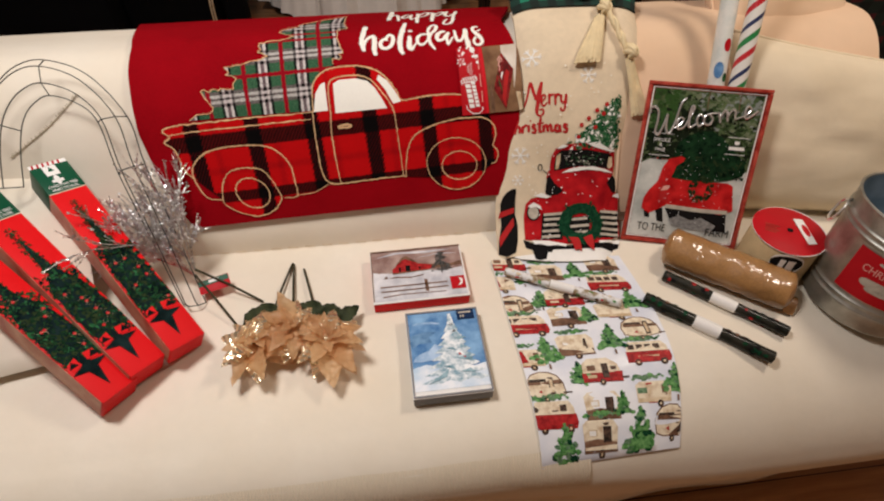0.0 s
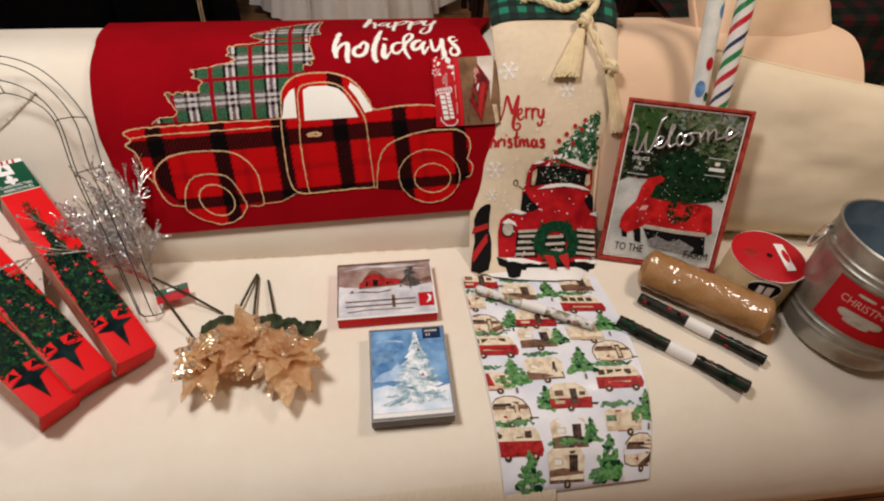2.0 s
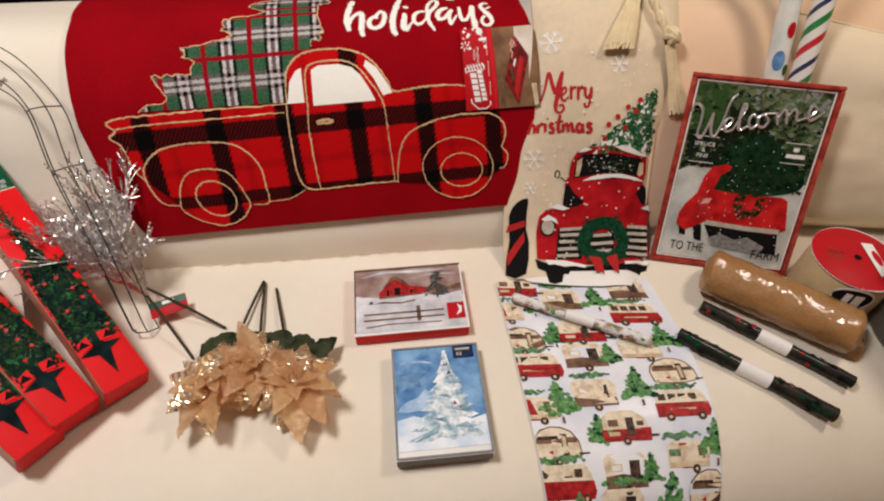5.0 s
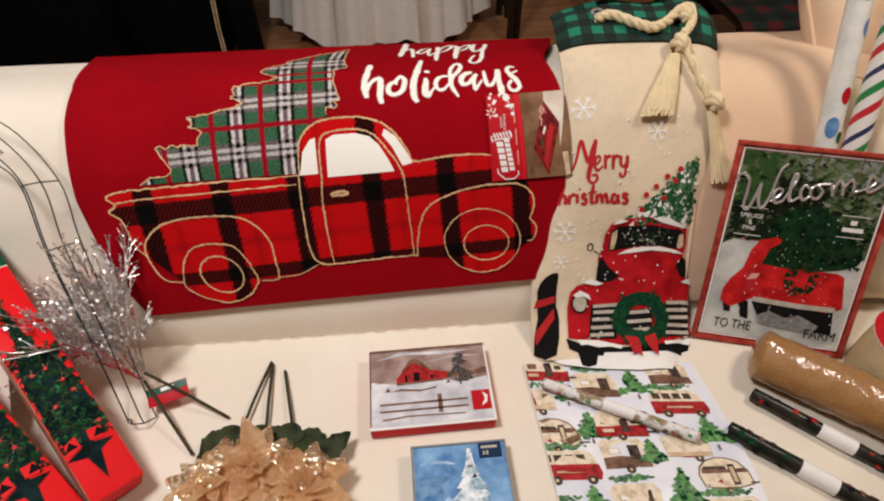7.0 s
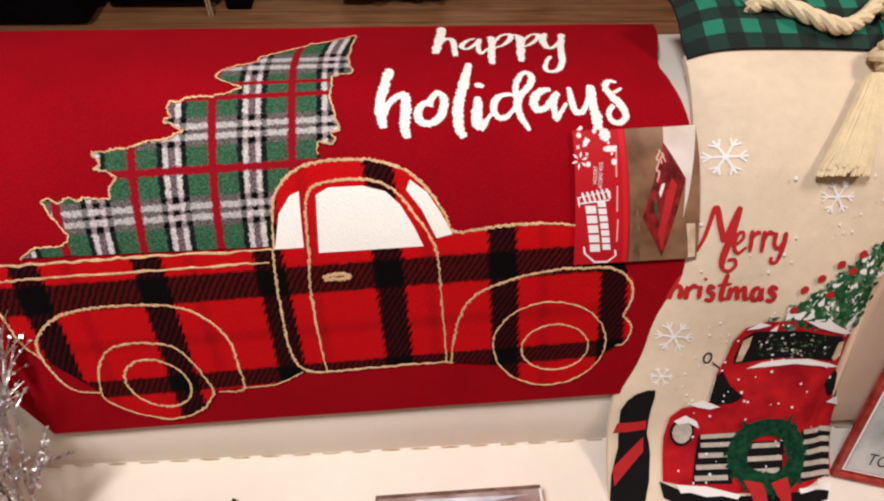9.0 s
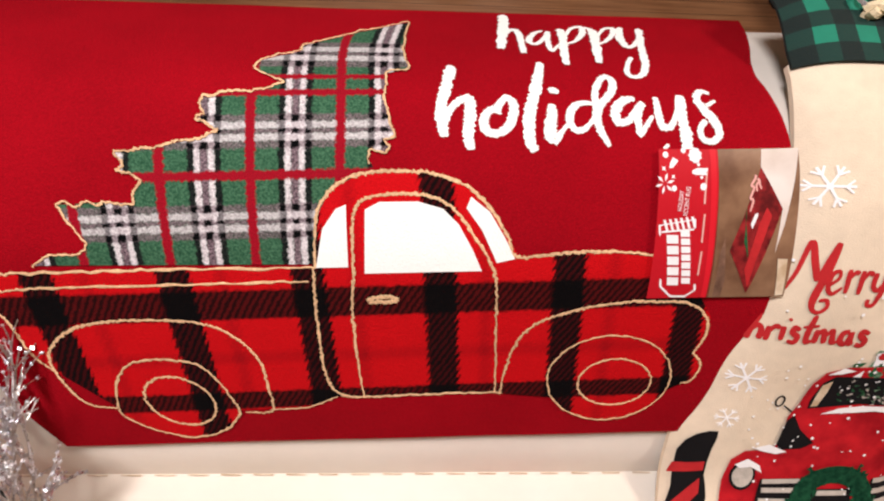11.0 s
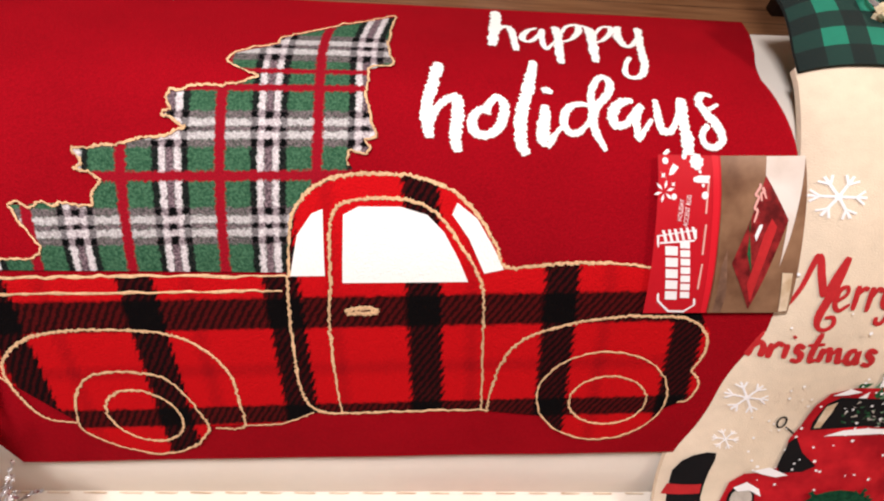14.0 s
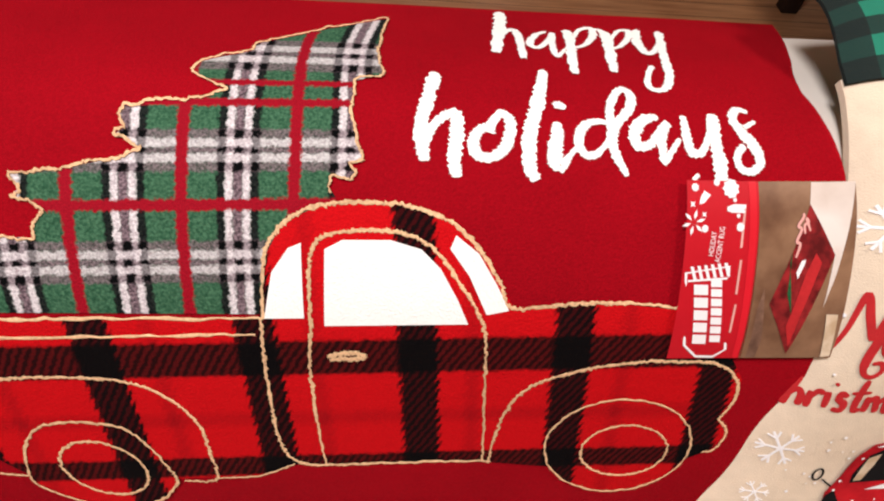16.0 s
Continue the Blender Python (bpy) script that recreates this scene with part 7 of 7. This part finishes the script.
# ---------- tree boxes ----------
def tree_box(origin, seed, turn):
    pitch = radians(21)
    ax = Vector((-math.sin(turn) * math.cos(pitch), math.cos(turn) * math.cos(pitch), math.sin(pitch)))
    side = Vector((math.cos(turn), math.sin(turn), 0))
    W, L, D = 0.072, 0.465, 0.052
    # rolled a little about its right-hand edge, so that the side panel shows
    flat, roll = side.cross(ax).normalized(), radians(14)
    corner = Vector(origin) + side * (W / 2) - flat * 0.003
    f0 = frame_of(corner, side * math.cos(roll) - flat * math.sin(roll), ax)
    f = lambda a, b, h=0.0: f0((a - W) * 0.93, b, h)
    root = thing("tree_box", "long red carton picturing a small Christmas tree", "carton", f(W / 2, 0.02, -D), group="Christmas tree cartons")
    part("carton", block(f, 0, W, 0, L, -D, 0, 0.0012), M_BOX_RED, root)
    part("side_panel", block(f, -0.0006, 0.0, 0.004, L - 0.07, -D + 0.003, -0.002), M_BOX_SIDE, root, "brownish red photo side panel", False)
    part("green_band", block(f, -0.0006, W + 0.0006, L - 0.068, L + 0.0006, -D - 0.0004, 0.0006, 0.0008), M_BOX_GREEN, root, "green top band with white text")

    def patch(nm, m, *outs, z=0.0009, lab="", steps=1):
        bm = bmesh.new()
        for o in outs:
            o = nums(o) if isinstance(o, str) else o
            lay(bm, smooth_line(o, steps, True) if steps > 1 else o, f, z)
        return part(nm, bm, m, root, lab, False)

    patch("cream_line", M_IVORY, rect(0, L - 0.070, W, L - 0.068))
    patch("white_badge", M_LABEL, rect(0.020, L - 0.026, 0.046, L - 0.001), "0.033,0.412 0.026,0.424 0.030,0.424 0.027,0.432 0.033,0.440 0.039,0.432 0.036,0.424 0.040,0.424", rect(0.022, L - 0.044, 0.044, L - 0.037), z=0.0012)
    patch("badge_tree", M_BOX_GREEN, [(0.033, L - 0.004), (0.027, L - 0.016), (0.039, L - 0.016)], z=0.0015)
    part("lettering", printed("CHRISTMAS TREE", 0.009, f, W / 2, L - 0.053, 0.0014, 0.056), M_LABEL, root, "white words CHRISTMAS TREE", False)
    part("lettering", printed("ARBRE DE NOËL", 0.009, f, W / 2, L - 0.062, 0.0014, 0.052), M_LABEL, root, "white words ARBRE DE NOËL", False)
    bm = bmesh.new()
    for k in range(6):
        lay(bm, [(0.004 + 0.010 * k, L), (0.008 + 0.010 * k, L), (0.010 + 0.010 * k, L + 0.010), (0.006 + 0.010 * k, L + 0.010)], f, 0.0)
    lay(bm, rect(0.0, L, W, L + 0.010), f, -0.0008, slot=1)
    part("candy_flap", bm, [M_LABEL_RED, M_LABEL], root, "red and white striped carton flap", False)
    rnd = random.Random(seed)
    bm = bmesh.new()
    for k in range(900):
        t = rnd.random() ** 1.25
        b = 0.085 + 0.285 * t
        wide = 0.035 * min(1.0, (1.06 - t) * 2.1) if t < 0.58 else 0.006 + 0.010 * (1 - t)
        a = W / 2 + rnd.uniform(-1, 1) * wide - 0.006 * t
        ang, r = rnd.uniform(0, 6.28), rnd.uniform(0.005, 0.013) * (1 if t < 0.62 else 0.45)
        pts = [(a, b), (a + r * math.cos(ang), b + r * math.sin(ang)), (a + r * math.cos(ang + 0.6), b + r * math.sin(ang + 0.6))]
        pts = [(min(max(x, 0.0006), W - 0.0006), y) for x, y in pts]
        lay(bm, pts, f, 0.0009 + 0.0006 * rnd.random(), slot=rnd.choice((0, 0, 0, 1, 1, 2, 2, 3)))
    part("fir_picture", bm, [M_BOX_TREE, M_BOX_TREE_BLUE, M_BOX_NEEDLE, M_INK_GREEN], root, "printed dark green fir tree", False)
    patch("fir_shade", M_BOX_TREE_BLUE, "0.008,0.088 0.004,0.150 0.007,0.215 0.022,0.255 0.029,0.330 0.034,0.330 0.044,0.255 0.061,0.215 0.068,0.150 0.064,0.088", z=0.0007, steps=3)
    for k in range(7):
        bm = bmesh.new()
        a, b = W / 2 + rnd.uniform(-0.026, 0.026), rnd.uniform(0.10, 0.26)
        lay(bm, disc(8, a, b, 0.0032), f, 0.0019)
        for e in range(3):
            an = rnd.uniform(0, 6.28)
            brush(bm, [(a, b), (a + 0.010 * math.cos(an), b + 0.010 * math.sin(an))], f, 0.0019, 0.0010, 0.0001, slot=1)
        part("berry_picture", bm, [M_LABEL_RED, M_TAN], root, smooth=False)
    patch("red_ribbon_picture", M_BOX_RED, "0.006,0.072 0.024,0.078 0.024,0.096 0.006,0.090", "0.038,0.080 0.056,0.076 0.058,0.094 0.040,0.096", z=0.0017)
    patch("dark_star_foot", M_BOX_TREE_BLUE, "0.000,0.068 0.024,0.076 0.033,0.098 0.042,0.076 0.066,0.070 0.044,0.062 0.033,0.020 0.024,0.060", z=0.0015)
    patch("bow_loop", M_INK_BLACK, "0.004,0.080 0.014,0.092 0.022,0.080", "0.044,0.082 0.054,0.094 0.062,0.080", z=0.0019)


for o, s in (((-0.255, 0.668, 0.505), 1), ((-0.316, 0.626, 0.504), 2), ((-0.352, 0.582, 0.503), 3)):
    tree_box(o, s, (0, radians(39), radians(46), radians(50))[s])


# ---------- wire wreath form ----------
def wire_form():
    f = frame_of((-0.440, 0.798, 0.4525), (1, 0.02, 0.0), (-0.100, 0.315, 0.385))
    root = thing("wire_cane_form", "dark wire candy cane wreath form leaning on the sofa", "wire frame", f(0.18, 0, 0))
    # one long leg stands on the seat; the hook ends in a short leg
    outside = np.array(smooth_line(nums("0.184,-0.001 0.146,0.149 0.107,0.293 0.088,0.387 0.028,0.470 -0.044,0.502 -0.098,0.493 -0.143,0.455 -0.174,0.405 -0.192,0.340 -0.200,0.268"), 6))
    inside = np.array(smooth_line(nums("0.144,-0.014 0.097,0.144 0.055,0.279 0.033,0.380 0.001,0.418 -0.046,0.436 -0.075,0.424 -0.094,0.404 -0.107,0.374 -0.116,0.327 -0.121,0.268"), 6))
    rails = []
    for share, depth in ((0.0, 0.0), (0.24, 0.022), (0.70, 0.022), (1.0, 0.0)):
        rail = outside * (1 - share) + inside * share
        rails.append([f(a, max(b, 0.003), depth) for a, b in rail])
        part("cane_wire", tube(bmesh.new(), rails[-1], 0.0011, 6), M_WIRE, root)
    for k in (0, 12, 18, 30, 48, 60):
        part("cross_wire", tube(bmesh.new(), [rail[k] for rail in rails], 0.0011, 6), M_WIRE, root)


wire_form()


# ---------- silver sprays ----------
def silver_spray(base, d, size, seed, stem_end):
    rnd = random.Random(seed)
    base, d = Vector(base), Vector(d).normalized()
    root = thing("silver_branch", "sparkling silver tinsel twig spray", "artificial branch", stem_end, group="silver tinsel sprays")
    part("stem", tube(bmesh.new(), [Vector(stem_end), (Vector(stem_end) + base) / 2 + Vector((0, 0, 0.006)), base], 0.0026, 7), M_STEM, root, "bare dark brown stem")
    bm = bmesh.new()
    knobs = []

    def grow(p, v, length, r, level):
        pts = [p]
        for k in range(3):
            v = (v + Vector((rnd.gauss(0, 0.11), rnd.gauss(0, 0.11), rnd.gauss(0, 0.11) - 0.01))).normalized()
            q = pts[-1] + v * length / 3
            q.z = max(q.z, 0.462)
            # keep in front of the sofa back
            q.y = min(q.y, 0.955 + max(0.0, q.z - 0.52) * 0.50)
            pts.append(q)
        tube(bm, pts, [r, r * 0.9, r * 0.8, r * 0.6], 4)
        for q in pts[1:]:
            knobs.append(q)
        if level > 0:
            for k in range(4):
                i = rnd.choice((1, 2, 3))
                s = (v + Vector((rnd.gauss(0, 0.30), rnd.gauss(0, 0.28), rnd.gauss(0, 0.28)))).normalized()
                grow(pts[i], s, length * rnd.uniform(0.5, 0.75), r * 0.75, level - 1)

    for k in range(5):
        v = (d + Vector((rnd.gauss(0, 0.22), rnd.gauss(0, 0.18), rnd.gauss(0, 0.2)))).normalized()
        grow(base, v, size * rnd.uniform(0.42, 0.60), 0.0022, 3)
    for p in knobs:
        if rnd.random() < 0.9:
            w = rnd.uniform(0.0014, 0.0032)
            a = Vector((rnd.gauss(0, 1), rnd.gauss(0, 1), rnd.gauss(0, 1))).normalized() * w
            b = a.orthogonal().normalized() * w
            bm.faces.new([bm.verts.new(p + q) for q in (a, b, -a, -b)])
            c = a.cross(b).normalized() * w
            bm.faces.new([bm.verts.new(p + q) for q in (a, c, -a, -c)])
    ob = part("tinsel_twig", bm, M_SILVER, root, "silver glitter twigs", False)
    ob["kind"] = "stuff"


silver_spray((-0.275, 0.850, 0.490), (-0.26, 0.26, 0.34), 0.205, 5, (-0.185, 0.735, 0.4545))
silver_spray((-0.276, 0.862, 0.495), (-0.17, 0.25, 0.40), 0.20, 9, (-0.140, 0.792, 0.4545))


def spray_tag():
    root = thing("price_tag", "small red and green paper tag on the silver twigs", "tag", (-0.235, 0.815, 0.475))
    f = frame_of((-0.262, 0.808, 0.474), (0.93, 0.30, 0.02), (-0.25, 0.85, 0.32))
    part("tag_card", block(f, 0, 0.062, 0, 0.030, -0.001, 0, 0.0003), M_LABEL_RED, root)
    part("green_strip", block(f, 0.001, 0.061, 0.017, 0.029, 0.0004, 0.0009), M_BOX_GREEN, root, smooth=False)
    part("white_strip", block(f, 0.022, 0.042, 0.020, 0.026, 0.0012, 0.0016), M_LABEL, root, smooth=False)


spray_tag()


# ---------- behind the sofa ----------
def covered_table():
    c = Vector((0.11, 3.42, 0))
    root = thing("covered_table", "round table under a long white pleated cloth", "table", c)
    n = 220

    def ring(z):
        out = []
        flare = 1 - z / 0.75
        for k in range(n):
            t = 2 * math.pi * k / n
            r = 0.46 + flare * (0.10 + 0.030 * math.sin(13 * t) + 0.014 * math.sin(29 * t + 1) + 0.008 * math.sin(47 * t)) + 0.01
            z2 = z + flare * 0.045 * (0.5 + 0.5 * math.sin(6.5 * t + 2)) + flare * 0.02 * math.sin(13 * t)
            out.append((c.x + r * math.cos(t), c.y + r * math.sin(t), z2))
        return out

    bm = bmesh.new()
    rows = [[bm.verts.new(p) for p in ring(z)] for z in (0.05, 0.12, 0.25, 0.40, 0.55, 0.68, 0.74, 0.75)]
    for a, b in zip(rows, rows[1:]):
        for k in range(n):
            bm.faces.new((a[k], a[(k + 1) % n], b[(k + 1) % n], b[k]))
    bm.faces.new(rows[-1])
    part("tablecloth", bm, M_LINEN, root, "white pleated tablecloth")
    part("pedestal", lathe(bmesh.new(), [(0.16, 0.0), (0.15, 0.03), (0.05, 0.06), (0.04, 0.7), (0.3, 0.73)], c, (0, 0, 1), 24), M_DARKWOOD, root)
    chair = thing("folding_chair", "folded dark wooden chair standing beside the table", "chair", (0.76, 3.15, 0))
    for y in (2.99, 3.33):
        part("rail", block(WORLD, 0.722, 0.752, y - 0.018, y + 0.018, 0.0, 0.92, 0.006), M_DARKWOOD, chair)
        part("leg", block(WORLD, 0.762, 0.792, y - 0.016 + (0.04 if y < 3.1 else -0.04), y + 0.016 + (0.04 if y < 3.1 else -0.04), 0.0, 0.80, 0.006), M_DARKWOOD, chair)
    part("seat", block(WORLD, 0.754, 0.772, 3.03, 3.29, 0.34, 0.76, 0.006), M_DARKWOOD, chair)
    for z in (0.10, 0.82):
        part("stretcher", block(WORLD, 0.730, 0.746, 3.008, 3.312, z, z + 0.06, 0.005), M_DARKWOOD, chair)
    stand = thing("wooden_stand", "honey-coloured wooden stand with thick round legs", "side table", (1.46, 3.48, 0))
    for x, y in ((1.245, 3.285), (1.70, 3.285), (1.245, 3.72), (1.70, 3.72)):
        part("leg", lathe(bmesh.new(), [(0.001, 0.0), (0.046, 0.0), (0.052, 0.02), (0.056, 0.30), (0.050, 0.50), (0.001, 0.50)], (x, y, 0), (0, 0, 1), 20), M_HONEY, stand)
    part("top", block(WORLD, 1.17, 1.78, 3.21, 3.80, 0.50, 0.54, 0.015), M_HONEY, stand)


def dark_armchair():
    root = thing("black_armchair", "black upholstered armchair behind the sofa", "armchair", (-1.2, 3.2, 0))
    part("base", block(WORLD, -2.15, -1.04, 2.75, 3.55, 0.02, 0.42, 0.03), M_BLACK, root)
    part("seat_block", block(WORLD, -1.03, -0.60, 2.87, 3.60, 0.03, 0.50, 0.03), M_BLACK, root)
    part("backrest", block(WORLD, -2.15, -0.62, 3.42, 3.70, 0.40, 0.98, 0.06), M_BLACK, root)
    part("arm", block(WORLD, -2.20, -1.95, 2.78, 3.6, 0.42, 0.66, 0.05), M_BLACK, root)
    for x in (-0.52,):
        part("leg", block(WORLD, x - 0.05, x + 0.05, 2.89, 3.0, 0.0, 0.42, 0.01), M_BLACK, root)
    part("side_arm", block(WORLD, -0.66, -0.44, 2.89, 3.6, 0.40, 0.70, 0.05), M_BLACK, root)
    cord = thing("cable", "thin tan cable hanging beside the armchair", "cable", (-0.62, 2.84, 0.0))
    for dx in (0.0, 0.012):
        part("strand", tube(bmesh.new(), [(-0.625 + dx, 2.84, 0.004), (-0.62 + dx, 2.842, 0.20), (-0.60 + dx, 2.846, 0.45), (-0.60 + dx, 2.868, 0.505)], 0.004, 6), M_TAN, cord)


def throw_bench():
    root = thing("blanket_bench", "low bench covered by a dark tartan blanket", "bench", (2.04, 2.5, 0))
    for x in (1.49, 2.59):
        for y in (2.28, 2.78):
            part("leg", block(WORLD, x - 0.03, x + 0.03, y - 0.03, y + 0.03, 0, 0.38, 0.005), M_DARKWOOD, root)
    part("bench_top", block(WORLD, 1.42, 2.66, 2.2, 2.86, 0.38, 0.42, 0.01), M_DARKWOOD, root)
    line, run = profile_surface([(2.17, 0.12), (2.165, 0.36), (2.19, 0.432), (2.5, 0.44), (2.86, 0.435), (2.89, 0.40), (2.895, 0.15)])
    part("blanket", grid_mesh(lambda a, b, h=0.0: line(a, b, h + 0.006 * noise.noise((a * 5, b * 5, 1))), [1.39 + 1.3 * i / 40 for i in range(41)], [run * j / 40 for j in range(41)], 0.006), M_THROW, root, "dark red and green tartan blanket")


covered_table()
dark_armchair()
throw_bench()
